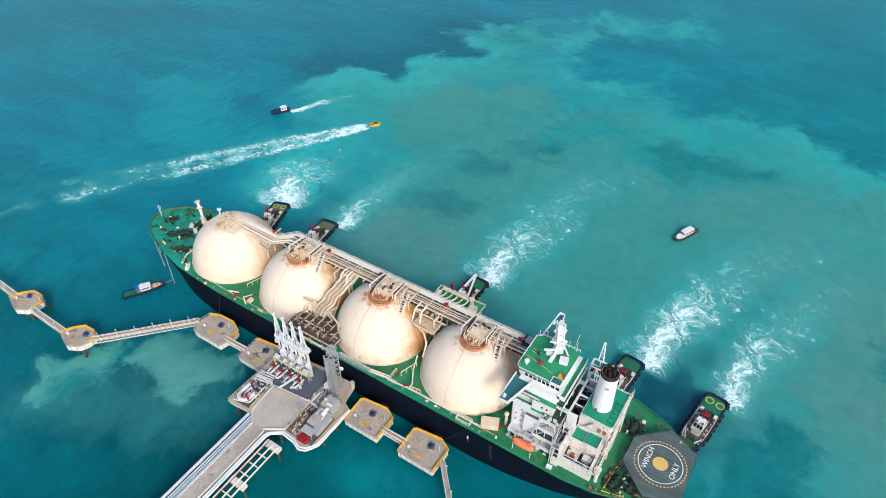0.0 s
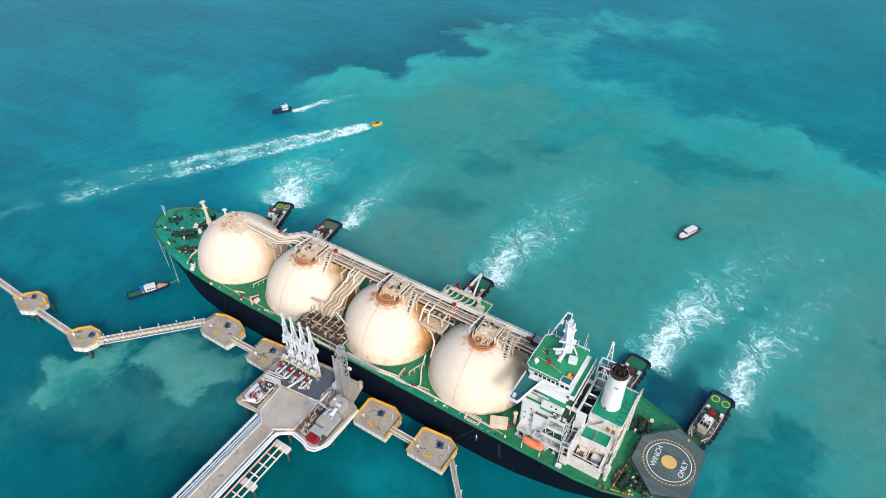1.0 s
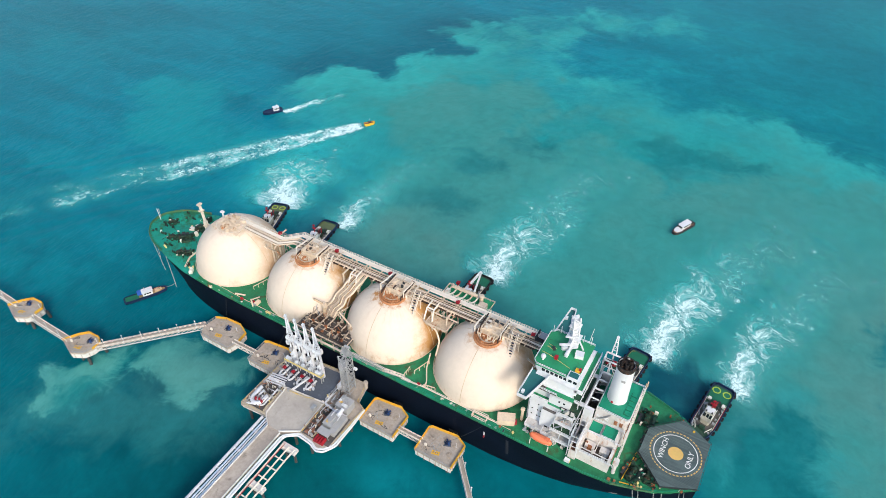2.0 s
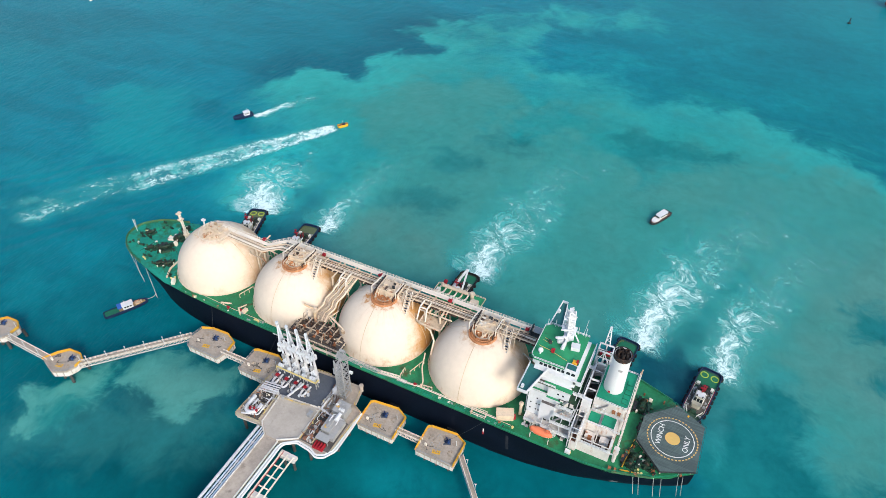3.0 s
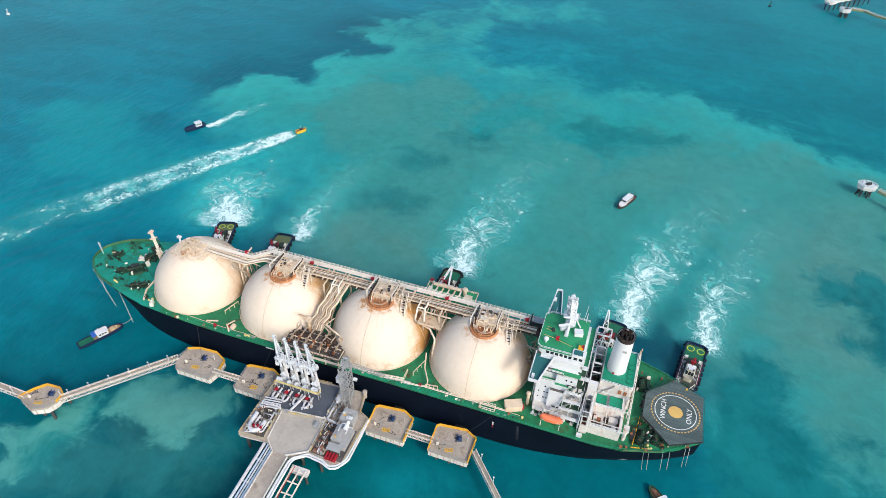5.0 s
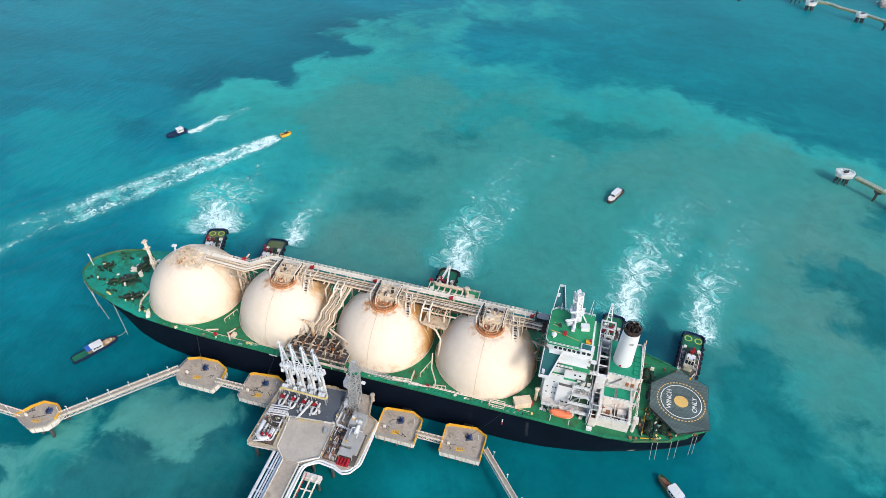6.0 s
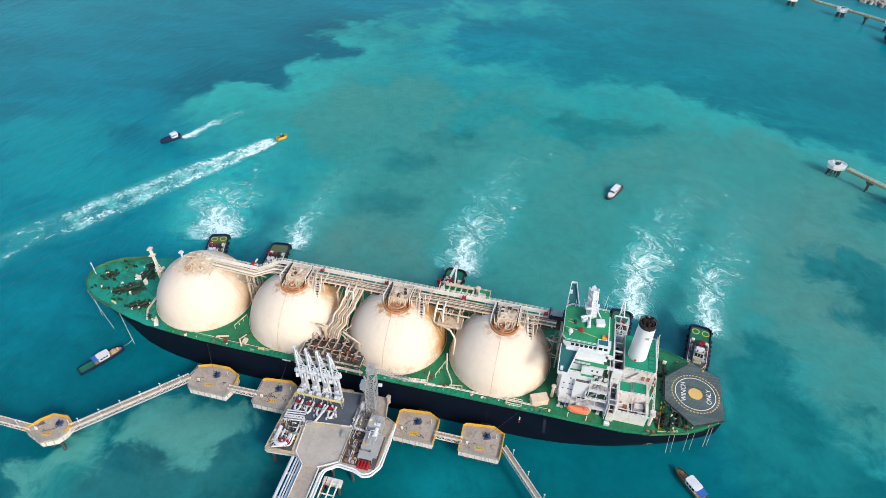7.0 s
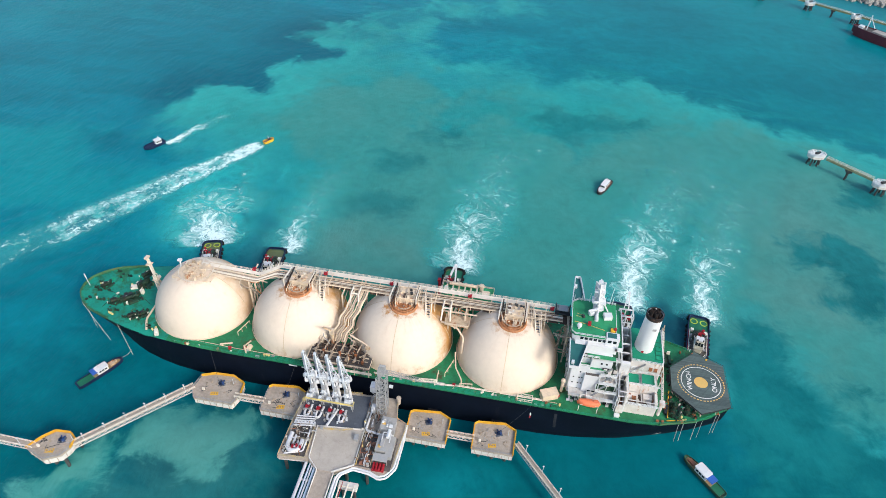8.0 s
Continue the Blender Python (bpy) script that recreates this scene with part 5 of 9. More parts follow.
def winch(x, y, turn, size=1.0):
    """A mooring winch: bed, drums with flanges, gear case."""
    c, s = math.cos(radians(turn)), math.sin(radians(turn))

    def at(u, v, z):
        return (x + (u * c - v * s) * size, y + (u * s + v * c) * size, DECK + z * size)
    w = part("mooring_winch", Shape().block(x, y, DECK, 6.8 * size, 4.0 * size, 0.2 * size, turn), M_GEAR, ship, "dark green mooring winch streaked with rust")
    for v in (-1.9, 1.9):
        part("bed_beam", Shape().beam(at(-3.4, v, 0.4), at(3.4, v, 0.4), 0.5 * size, 0.4 * size), M_GEAR, w)
    for u in (-3.3, -1.1, 1.1, 3.3):
        part("bed_beam", Shape().beam(at(u, -3.0, 0.3), at(u, 3.0, 0.3), 0.5 * size, 0.5 * size), M_GEAR, w)
        part("bearing", Shape().beam(at(u, 0, 0.4), at(u, 0, 2.4), 0.5 * size, 1.4 * size), M_GEAR, w)
    part("gear_case", Shape().beam(at(-3, 2.9, 0.5), at(1.6, 3.1, 0.5), 1.3 * size, 1.0 * size), M_DARK, w)
    part("gear_case", Shape().beam(at(-1.6, -3.0, 0.6), at(2.6, -2.7, 0.6), 1.1 * size, 1.3 * size), M_GEAR, w)
    for u in (-2.2, 0.0, 2.2):
        d = Shape().tube([at(u - 0.8, 0, 1.7), at(u + 0.8, 0, 1.7)], (0.7, 1.0, 0.62)[int(u) % 3] * size, 12)
        for e in (-0.85, 0.85):
            d.tube([at(u + e - 0.1, 0, 1.7), at(u + e + 0.1, 0, 1.7)], 1.35 * size, 14)
        part("drum", d, M_GEAR, w)
    part("rope_coil", Shape().tube([at(-2.2 - 0.5, 0, 1.7), at(-2.2 + 0.5, 0, 1.7)], 1.0 * size, 12), M_BEAM_DARK, w, "dark rope wound on the drum")
    rr = random.Random(int(abs(x) * 10 + abs(y)))
    for k in range(16):
        u, v = rr.uniform(-5.2, 5.2), rr.choice((-1, 1)) * rr.uniform(1.4, 4.4)
        px, py, _ = at(u, v, 0)
        part("winch_gear", Shape().block(px, py, DECK, rr.uniform(0.4, 1.6) * size, rr.uniform(0.25, 0.8) * size, rr.uniform(0.5, 1.9) * size, rr.uniform(0, 90)), (M_GEAR, M_DARK, M_DECK_TEAL, M_GEAR, M_WALK, M_GEAR, M_DECK_OLIVE)[k % 7], w)
    gx, gy, _ = at(3.9, 1.9, 0)
    part("motor", Shape().block(gx, gy, DECK, 1.6 * size, 1.4 * size, 1.7 * size, turn), M_GEAR, w)


for x, y, turn, size in ((-137.9, 1.7, 60, 0.62), (-122.6, -4.2, 42, 0.98), (-128.4, -6.6, 36, 0.62), (-121.5, 5.5, 75, 0.9), (-123.6, 12.0, 68, 0.6), (-116.5, -13.2, 50, 0.6), (-112.6, -11.4, 50, 0.6),
                        (115.5, -15.5, 75, 0.9), (121, -13.5, 80, 0.9), (113.5, 10, 90, 0.9), (130, -9, 90, 0.8), (117.5, 1, 90, 0.9)):
    winch(x, y, turn, size)
for x, y in ((-141.5, 3.2), (-141.6, -0.5), (-139.2, -1.8), (-136, -7.2), (-131, 9.6), (-128, -12.2), (-125.0, -11.6), (-119.9, -14.6), (-107, -17), (-106.4, -18.2), (-137.4, 11.6), (-112, 15)):
    g = Shape().block(x, y, DECK, 2.2, 0.9, 0.14)
    for d in (-0.6, 0.6):
        g.tube([(x + d, y, DECK + 0.1), (x + d, y, DECK + 1.0)], 0.34, 8)
    part("mooring_bitt", g, M_GEAR, ship)
for x, y in ((-141, 2), (-140.2, 2.6), (-127.5, -13.6), (-126.6, -13.8), (-125.6, -14.2), (-127, 4.5), (119, -19.2), (120, -18.8), (118.6, -17.8)):
    part("mushroom_vent", Shape().lathe([(0.45, DECK), (0.45, DECK + 0.7), (0.01, DECK + 0.9)], x, y, 8), M_PALE_YELLOW, ship)
g = Shape().tube([(-143, 1, DECK), (-143, 1, DECK + 0.2), (-128, -3, DECK + 0.2)], 0.16, 6).tube([(-120, -1, DECK + 0.2), (-112, -5.5, DECK + 0.2)], 0.12, 6).tube([(-131, -3, DECK + 0.2), (-132.4, -11, DECK + 0.2)], 0.12, 6)
part("anchor_chain", g, M_GEAR, ship)
rng = random.Random(31)
for k in range(30):
    x = rng.uniform(-142, -104)
    lim = smooth_table(DECK_EDGE, x) - 2.5
    y = rng.uniform(-lim, lim)
    part("foredeck_fitting", Shape().block(x, y, DECK, rng.uniform(0.4, 1.5), rng.uniform(0.4, 1.1), rng.uniform(0.3, 1.2), rng.uniform(0, 90)), (M_GEAR, M_DECK_TEAL, M_DECK_OLIVE, M_WALK, M_GEAR)[k % 5], ship)
part("jackstaff", Shape().tube([(-145.5, 0.2, DECK), (-146.3, 0.4, DECK + 7)], 0.16, 6), M_WHITE, ship)
part("windlass_cover", Shape().block(-119.5, 0.5, DECK, 1.4, 1.4, 2.4).block(-124, 3.4, DECK, 5, 2.2, 1.1, 20), M_WALK, ship)

# ---- accommodation, funnel casing and stern ----
house = part("accommodation", Shape().prism([(73.2, -14.2), (86, -14.2), (86, 14.2), (73.2, 14.2), (72.6, 11), (72.6, -11)], DECK, 33.5), M_WHITE, ship, "white painted accommodation block")
part("upper_house", Shape().box(72.9, 87.5, -11.8, 11.8, 33.5, 39.8), M_WHITE, house)
part("bridge_deck_house", Shape().box(72.6, 88.6, -10.6, 10.6, 39.8, 43), M_WHITE, house)
part("side_tower", Shape().box(78.5, 84, -15.6, -14.2, DECK, 31).box(80, 88, -13.4, -10, 33.5, 38.2), M_WHITE, house)
wheel = part("wheelhouse", Shape().prism([(71.2, -8), (73, -9.2), (87.2, -9.2), (87.2, 9.2), (73, 9.2), (71.2, 8)], 43, 46.3), M_WHITE, ship, "white wheelhouse with a green roof")
part("wheelhouse_roof", Shape().prism([(70.4, -8.2), (71.8, -9.7), (83.6, -9.7), (83.6, -6.2), (87.6, -6.2), (87.6, 9.4), (72.6, 9.4), (70.4, 7.4)], 46.3, 46.6), M_DECK_ROOF, wheel, "green painted roof")
part("roof_railing", Shape().rail([(83.4, -9.6, 46.6), (71.9, -9.6, 46.6), (70.5, -8.1, 46.6), (70.5, 7.3, 46.6), (72.7, 9.3, 46.6), (87.5, 9.3, 46.6)], step=2.4, r=0.09), M_WHITE, wheel)
part("chart_room", Shape().box(83.8, 88.8, -9.6, -6.4, 43, 47.2), M_WHITE, wheel)
for k in range(9):
    part("window", Shape().box(71.0, 71.16, -7.2 + 1.65 * k, -6.0 + 1.65 * k, 44.3, 45.5), M_GLASS, wheel)
for k in range(7):
    part("window", Shape().box(74.2 + 1.7 * k, 75.4 + 1.7 * k, -9.36, -9.2, 44.2, 45.4), M_GLASS, wheel)
for k in range(2):
    part("window", Shape().box(84.6 + 1.9 * k, 85.9 + 1.9 * k, -9.76, -9.6, 44.8, 46.0), M_GLASS, wheel)
for k in range(2):
    part("window", Shape().box(83.6 + 1.9 * k, 84.3 + 1.9 * k, -13.56, -13.4, 36.2, 36.9), M_GLASS, house)


def porthole(x, y, z, parent):
    part("porthole", Shape().tube([(x, y, z), (x, y - 0.12, z)], 0.32, 10), M_GLASS, parent)


for row, z in enumerate((20.6, 24.0, 27.4, 30.8)):
    for k in range(5):
        if (k + row) % 3 or row == 1:
            porthole(74.6 + 2.2 * k if k < 2 or row < 1 else 74.6 + 1.1 * k, -14.2, z, house)
for row in range(5):
    for k in range(8):
        part("window", Shape().box(72.45, 72.62, -9.6 + 2.6 * k, -8.9 + 2.6 * k, 20.4 + 3.1 * row, 21.2 + 3.1 * row), M_GLASS, house)
# open boat deck under the near side, with white stanchions
# flat dark panel painted as the shade under this deck
part("boat_deck_shade", Shape().box(74, 92, -14.6, -14.25, DECK + 0.1, 20.4), M_DARK, house, "dark panel painted as shade along the boat deck")
part("boat_deck", Shape().box(73.6, 92.2, -18.4, -14.2, 20.5, 20.75), M_WHITE_OLD, house)
for k in range(8):
    part("stanchion", Shape().beam((74.2 + 2.5 * k, -18.2, DECK), (74.2 + 2.5 * k, -18.2, 20.5), 0.24), M_WHITE, house)
part("boat_deck_rail", Shape().rail([(73.7, -14.3, 20.75), (73.7, -18.3, 20.75), (92.1, -18.3, 20.75)], step=1.6, r=0.1), M_WHITE, house)
for sgn in (-1, 1):
    root, tip, end = (77.4, 74.0, 22.6) if sgn < 0 else (76.2, 73.6, 26.6)
    wing = part("bridge_wing", Shape().prism([(70.8, sgn * 9.2), (root, sgn * 9.2), (tip, sgn * end), (70.8 if sgn < 0 else 71.8, sgn * end)], 42.2, 42.6), M_WING, ship, "bridge wing with blue-green deck and white edge")
    g = Shape()
    for a, b in (((70.7, 9), (70.7 if sgn < 0 else 71.7, end)), ((70.7 if sgn < 0 else 71.7, end), (tip + 0.2, end)), ((tip + 0.2, end), (root + 0.2, 9.4))):
        g.beam((a[0], sgn * a[1], 42.9), (b[0], sgn * b[1], 42.9), 0.3, 1.5)
    g.beam((73, sgn * 21.5, 42), (74, sgn * 14, 34.5), 0.45)
    g.beam((root - 3, sgn * 14, 42), (root - 3, sgn * 11.5, 36.5), 0.45)
    part("wing_bulwark", g, M_WHITE, wing)
    part("wing_console", Shape().block(72, sgn * 20.6, 42.6, 1.0, 1.2, 1.3), M_WHITE, wing)
part("green_gallery", Shape().box(78, 88.8, -13.6, -11.8, 39.4, 39.6).box(87.6, 90.6, -10.4, 10.6, 42.4, 42.6), M_DECK_ROOF, house)
part("gallery_wall", Shape().box(90.4, 90.7, -10.4, 10.6, 41.6, 43.7).box(87.8, 90.6, -10.6, -10.3, 41.6, 43.7), M_WHITE, house)
part("upper_deck", Shape().box(72.7, 87.5, -14.2, -11.8, 33.5, 33.7), M_DECK_ROOF, house)
part("upper_bulwark", Shape().box(73.0, 80, -14.3, -14.1, 33.5, 34.8).box(72.7, 72.9, -14.2, -11.8, 33.5, 34.8), M_WHITE, house)
# open galleries behind the block
g, gd = Shape(), Shape()
for k, z in ((0, 21.2), (2, 28.8), (4, 36.4)):
    y0 = -13.6 + 0.8 * k
    g.box(86, 92.2 - 0.4 * k, y0, 12, z - 0.35, z)
    gd.box(86.2, 92.0 - 0.4 * k, y0 + 0.3, 11.8, z, z + 0.05)
    for y in (y0 + 0.3, y0 + 6, 0, 6, 11.7):
        g.beam((91.8 - 0.4 * k, y, z - 3.8), (91.8 - 0.4 * k, y, z), 0.3)
    g.rail([(86, y0, z), (92.1 - 0.4 * k, y0, z), (92.1 - 0.4 * k, 12, z)], step=2, r=0.1)
part("gallery", g, M_WHITE, house)
part("gallery_floor", gd, M_TUG_DECK, house)
for k, (x0, x1, y0, z) in enumerate(((80.6, 92.0, -19.2, 21.6), (83.4, 91.6, -18.0, 25.2), (84.2, 91.0, -16.8, 28.8), (84.2, 90.6, -15.4, 32.2))):
    tier = part("side_tier", Shape().box(x0, x1, y0, -13.7, z - 0.3, z), M_TUG_DECK if k % 2 else M_WHITE_OLD, house, "narrow open deck with white rails")
    part("tier_edge", Shape().beam((x0, y0, z - 0.1), (x1, y0, z - 0.1), 0.28, 0.8).beam((x1, y0, z - 0.1), (x1, -13.7, z - 0.1), 0.28, 0.8), M_WHITE, tier)
    part("tier_rail", Shape().rail([(x0, -13.8, z), (x0, y0, z), (x1, y0, z), (x1, -13.7, z)], step=1.6, r=0.11), M_WHITE, tier)
    post = Shape()
    for x in (x0 + 0.2, (x0 + x1) / 2, x1 - 0.2):
        post.beam((x, y0 + 0.2, z - (4.1 if k == 0 else 3.6)), (x, y0 + 0.2, z - 0.3), 0.28)
    part("tier_post", post, M_WHITE, tier)
    # the tier's shade, put in as a dark panel on the wall
    part("tier_shade", Shape().box(x0 + 0.4, x1 - 0.3, -13.95, -13.72, z + 0.1, z + 2.5), M_DARK, tier, "dark panel painted as shade behind the open deck")
    for j in range(3):
        part("wall_panel", Shape().box(x0 + 1.0 + (x1 - x0) * 0.3 * j, x0 + 2.3 + (x1 - x0) * 0.3 * j, -14.02, -13.94, z + 0.1, z + 2.4), M_WHITE_OLD, tier)
    part("tier_ladder", Shape().beam((x0 + 1.2, y0 + 0.9, z), (x0 + 4.0, y0 + 1.1, z + 3.4), 0.8, 0.18), M_STEEL, tier)
    for j in range(3):
        part("tier_locker", Shape().block(x0 + 2 + rng.uniform(0, x1 - x0 - 3), -14.6, z, rng.uniform(0.6, 1.4), rng.uniform(0.5, 0.9), rng.uniform(0.8, 1.7)), (M_STEEL, M_WHITE_OLD, M_TUG_DECK)[(j + k) % 3], tier)
part("side_platform", Shape().box(74.5, 82.5, -13.8, -10.6, 39.3, 39.5), M_GRATE, house, "grey grating platform below the bridge")
part("platform_rail", Shape().rail([(74.5, -10.6, 39.5), (74.5, -13.7, 39.5), (82.5, -13.7, 39.5)], step=1.4, r=0.11), M_WHITE, house)
part("bulwark_rail", Shape().rail([(73.0, -14.1, 34.8), (80, -14.1, 34.8)], h=0.6, step=1.4, r=0.1), M_WHITE, house)
g = Shape()
for k, z in enumerate((21.2, 25.0, 28.8)):
    g.beam((87, -14.6, z), (91.5, -14.6, z - 3.6), 0.8, 0.2)
part("outer_stair", g, M_STEEL, house)
# radar mast and roof fittings
mast = part("radar_mast", Shape().truss((80.4, 5.2, 46.6), (79.2, 6.6, 60.5), 2.4, 0.42, 1.7).beam((80.4, 5.2, 46.6), (79.4, 6.4, 59), 1.7), M_WHITE, ship, "white lattice radar mast")
for px_, py_, pz_, pw_, pd_ in ((79.2, 6.6, 60.4, 1.6, 1.6), (79.6, 6.2, 56.4, 4.0, 3.4), (80.0, 5.6, 51.4, 5.4, 3.8), (79.4, 6.4, 58.6, 2.6, 2.6), (80.4, 4.8, 48.6, 3.8, 3.4)):
    part("radar_platform", Shape().block(px_, py_, pz_, pw_, pd_, 0.3), M_WHITE, mast)
for rx, ry, rz, rl, rw, rt in ((79.8, 3.8, 52.4, 5.0, 0.5, 25), (79.2, 6.2, 58.0, 3.6, 0.5, 70), (78.2, 1.6, 49.6, 4.2, 0.7, 30)):
    part("radar_scanner", Shape().block(rx, ry, rz, rl, rw, 0.5, rt), M_WHITE, mast)
part("mast_leg", Shape().beam((80.2, 0.4, 46.6), (80.2, 4.6, 53), 0.4).beam((84.4, 5.2, 46.6), (80.6, 5.8, 53), 0.4), M_WHITE, mast)
part("mast_flare", Shape().block(78.0, 2.4, 46.6, 2.4, 2.0, 1.8, 25, 0.4), M_WHITE, mast)
part("mast_walk", Shape().box(79.2, 80.6, -1.2, 4.6, 46.6, 47.4).box(79.6, 80.2, -1.4, 3.6, 47.4, 48.2), M_WHITE, mast)
part("chart_room_well", Shape().box(84.2, 87.6, -9.2, -6.8, 47.2, 47.3), M_WING, wheel, "grey-blue roof of the chart room")
for bx, by, bl in ((72.2, 1.4, 3.4), (72.0, 0.2, 2.6)):
    part("roof_marking", Shape().block(bx + bl / 2, by, 46.6, bl, 0.22, 0.02, -14), M_SPOT, wheel)
part("mast_locker", Shape().block(84.2, 1.6, 46.6, 3.2, 2.6, 1.8, 12), M_WHITE, wheel)
part("roof_line", Shape().tube([(71.5, -2.8, 46.7), (76, -3.4, 46.7), (83.2, -5.4, 46.7)], 0.09, 6), M_SPOT, wheel, "yellow hose on the roof")
for k in range(6):
    part("roof_pole", Shape().tube([(71 + 3 * k, 8.9, 46.6), (71 + 3 * k, 9.0, 49.4 + (k % 3))], 0.12, 5), M_WHITE, wheel)
part("roof_box", Shape().block(77.2, -3.6, 46.6, 1.2, 1.2, 1.5), M_RED, wheel, "red locker")
part("roof_box", Shape().block(86.2, -5.2, 46.6, 1.7, 1.5, 1.0), M_YELLOW, wheel)
part("roof_box", Shape().block(87.0, -4.9, 46.6, 0.8, 1.2, 1.5), M_RED, wheel)
part("aerial_dome", Shape().tube([(73.2, -6.4, 46.6), (73.2, -6.4, 47.8)], 0.3, 8).lathe([(0.3, 47.6), (0.85, 48), (1.0, 48.6), (0.8, 49.2), (0.01, 49.6)], 73.2, -6.4, 14), M_WHITE, wheel)
part("searchlight", Shape().block(74.8, 0.2, 46.6, 0.9, 1.4, 1.1, 30), M_DARK, wheel)
part("whip_aerial", Shape().tube([(85, 9.5, 46.6), (85.6, 10.6, 54)], 0.1, 5), M_WHITE, wheel)
for y in (-14.6, 13, 19):
    part("goose_vent", Shape().tube([(71.2, y, DECK), (71.2, y, 24)], 0.6, 8).lathe([(0.9, 23.8), (0.9, 24.6), (0.01, 25)], 71.2, y, 10), M_CREAM, ship)

# funnel casing
case = part("engine_casing", Shape().prism([(96.2, -6.6), (107.8, -7.0), (108.6, -6), (108.6, 11.2), (96.2, 11.2)], DECK, 33.6), M_WHITE_OLD, ship, "white engine casing with rust runs and a green roof")
part("casing_roof", Shape().prism([(96.6, -6.2), (107.6, -6.6), (108.4, -5.8), (108.4, 11.0), (96.6, 11.0)], 33.6, 33.85), M_DECK_TEAL, case, "green roof")
part("wall_ladder", Shape().rail([(97.0, -6.9, 28.8), (101.4, -6.9, 28.8)], h=1.8, step=1.1, r=0.12), M_WHITE, case)
for k in range(2):
    part("casing_opening", Shape().box(103.6 + 2.0 * k, 104.8 + 2.0 * k, -7.2, -6.8, 29.4, 31.4), M_RUST, case)
for k in range(3):
    part("casing_opening", Shape().box(108.56, 108.72, -4 + 4.6 * k, -2 + 4.6 * k, 24.5, 27.5), M_DARK, case)
part("casing_stair", Shape().beam((96.8, -7.3, 27.4), (101.8, -7.3, 33.4), 0.8, 0.2), M_STEEL, case)
part("casing_stair", Shape().beam((109.1, -4, DECK), (109.1, 2, 25), 0.8, 0.2).beam((109.1, 2, 25), (109.1, -3, 31), 0.8, 0.2), M_STEEL, case)
part("casing_railing", Shape().rail([(96.3, -6.5, 33.6), (107.7, -6.9, 33.6), (108.5, -6, 33.6), (108.5, 11.1, 33.6), (103, 11.1, 33.6)], step=2.2, r=0.09), M_WHITE, case)
g = Shape()
for k in range(5):
    g.box(105.6, 105.8, -4.6 + 2.3 * k, -2.8 + 2.3 * k, 33.85, 34.1).box(105.6, 107.8, -4.6 + 2.3 * k, -4.45 + 2.3 * k, 33.85, 34.1)
part("roof_hatch", g, M_TUG_GREEN, case)
funnel = part("funnel", Shape().lathe([(3.75, 33.6), (3.65, 36), (3.2, 52.4), (3.3, 52.5), (3.3, 53.1), (2.9, 53.1), (2.8, 51.5), (0.01, 51.4)], 101.2, 1.6, 40), M_WHITE, ship, "tall white funnel with a sooty top")
part("funnel_top", Shape().lathe([(3.26, 51.2), (3.36, 53.2), (3.0, 53.25), (2.75, 51.9), (0.01, 51.85)], 101.2, 1.6, 40), M_SOOT, funnel, "soot-black funnel rim")
g = Shape()
for x, y, r in ((-1.1, 0.6, 0.85), (1.0, 0.9, 0.85), (0.2, -1.2, 0.7), (-1.5, -1.0, 0.4), (1.6, -0.8, 0.4)):
    g.lathe([(r, 51.6), (r, 54.2 + r * 0.4), (r * 0.75, 54.2 + r * 0.4), (r * 0.7, 52.5), (0.01, 52.5)], 101.2 + x, 1.6 + y, 14)
part("exhaust_pipe", g, M_SOOT, funnel)
part("funnel_plate", Shape().block(102.0, -1.65, 46.6, 1.5, 0.25, 1.0), M_GREY, funnel)
part("funnel_door", Shape().block(100.3, -2.15, 34.2, 0.8, 0.3, 0.8), M_RED, funnel)
# lower engine house towards the near side
low = part("engine_house", Shape().box(95.2, 107.6, -19.6, -6.8, DECK, 21.6).box(95.2, 107.6, -13.4, -6.8, 21.6, 26.6).box(95.2, 96.2, -19.6, -6.8, 21.6, 27.2).box(106.6, 107.6, -19.6, -6.8, 21.6, 25.4), M_WHITE_OLD, ship, "rust-streaked white engine house with open bays")
part("engine_house_roof", Shape().box(96.4, 100.4, -13.2, -7.4, 26.6, 26.8).box(101.4, 106.2, -13.2, -7.6, 27.6, 27.8), M_DECK_TEAL, low)
part("roof_coaming", Shape().box(101.2, 106.4, -13.4, -7.4, 26.6, 27.6).box(96.2, 101, -13.4, -13.2, 26.6, 27.3), M_WHITE_OLD, low)
part("bay_floor", Shape().box(96.4, 106.4, -19.2, -13.5, 21.6, 21.75), M_BEAM_DARK, low)
part("bay_locker", Shape().box(102.6, 106.0, -16.4, -14.0, 21.75, 23.6), M_WHITE_OLD, low)
part("bay_hood", Shape().box(97.0, 100.6, -16.6, -13.8, 21.75, 23.4), M_WHITE_OLD, low)
for pts in ([(95.4, -19.6, 23.0), (107.4, -19.6, 23.0)], [(95.4, -13.3, 27.3), (101, -13.3, 27.3)], [(101.3, -13.3, 27.7), (106.3, -13.3, 27.7), (106.3, -7.6, 27.7)]):
    part("bay_rail", Shape().rail(pts, step=1.5, r=0.1), M_WHITE, low)
part("bay_beam", Shape().box(95.2, 107.6, -19.8, -19.4, 21.6, 23.0).beam((101.4, -19.4, 25), (101.4, -13.4, 25), 0.3).beam((96.2, -19.3, 25.2), (106.8, -19.3, 25.2), 0.28), M_WHITE_OLD, low)
g = Shape()
for k in range(3):
    for z in (20, 23.5, 27, 30.2):
        g.box(107.55 if z < 26 else 108.55, 107.75 if z < 26 else 108.7, -18 + 3.2 * k + (8 if z > 26 else 0), -16.6 + 3.2 * k + (8 if z > 26 else 0), z, z + 1.5)
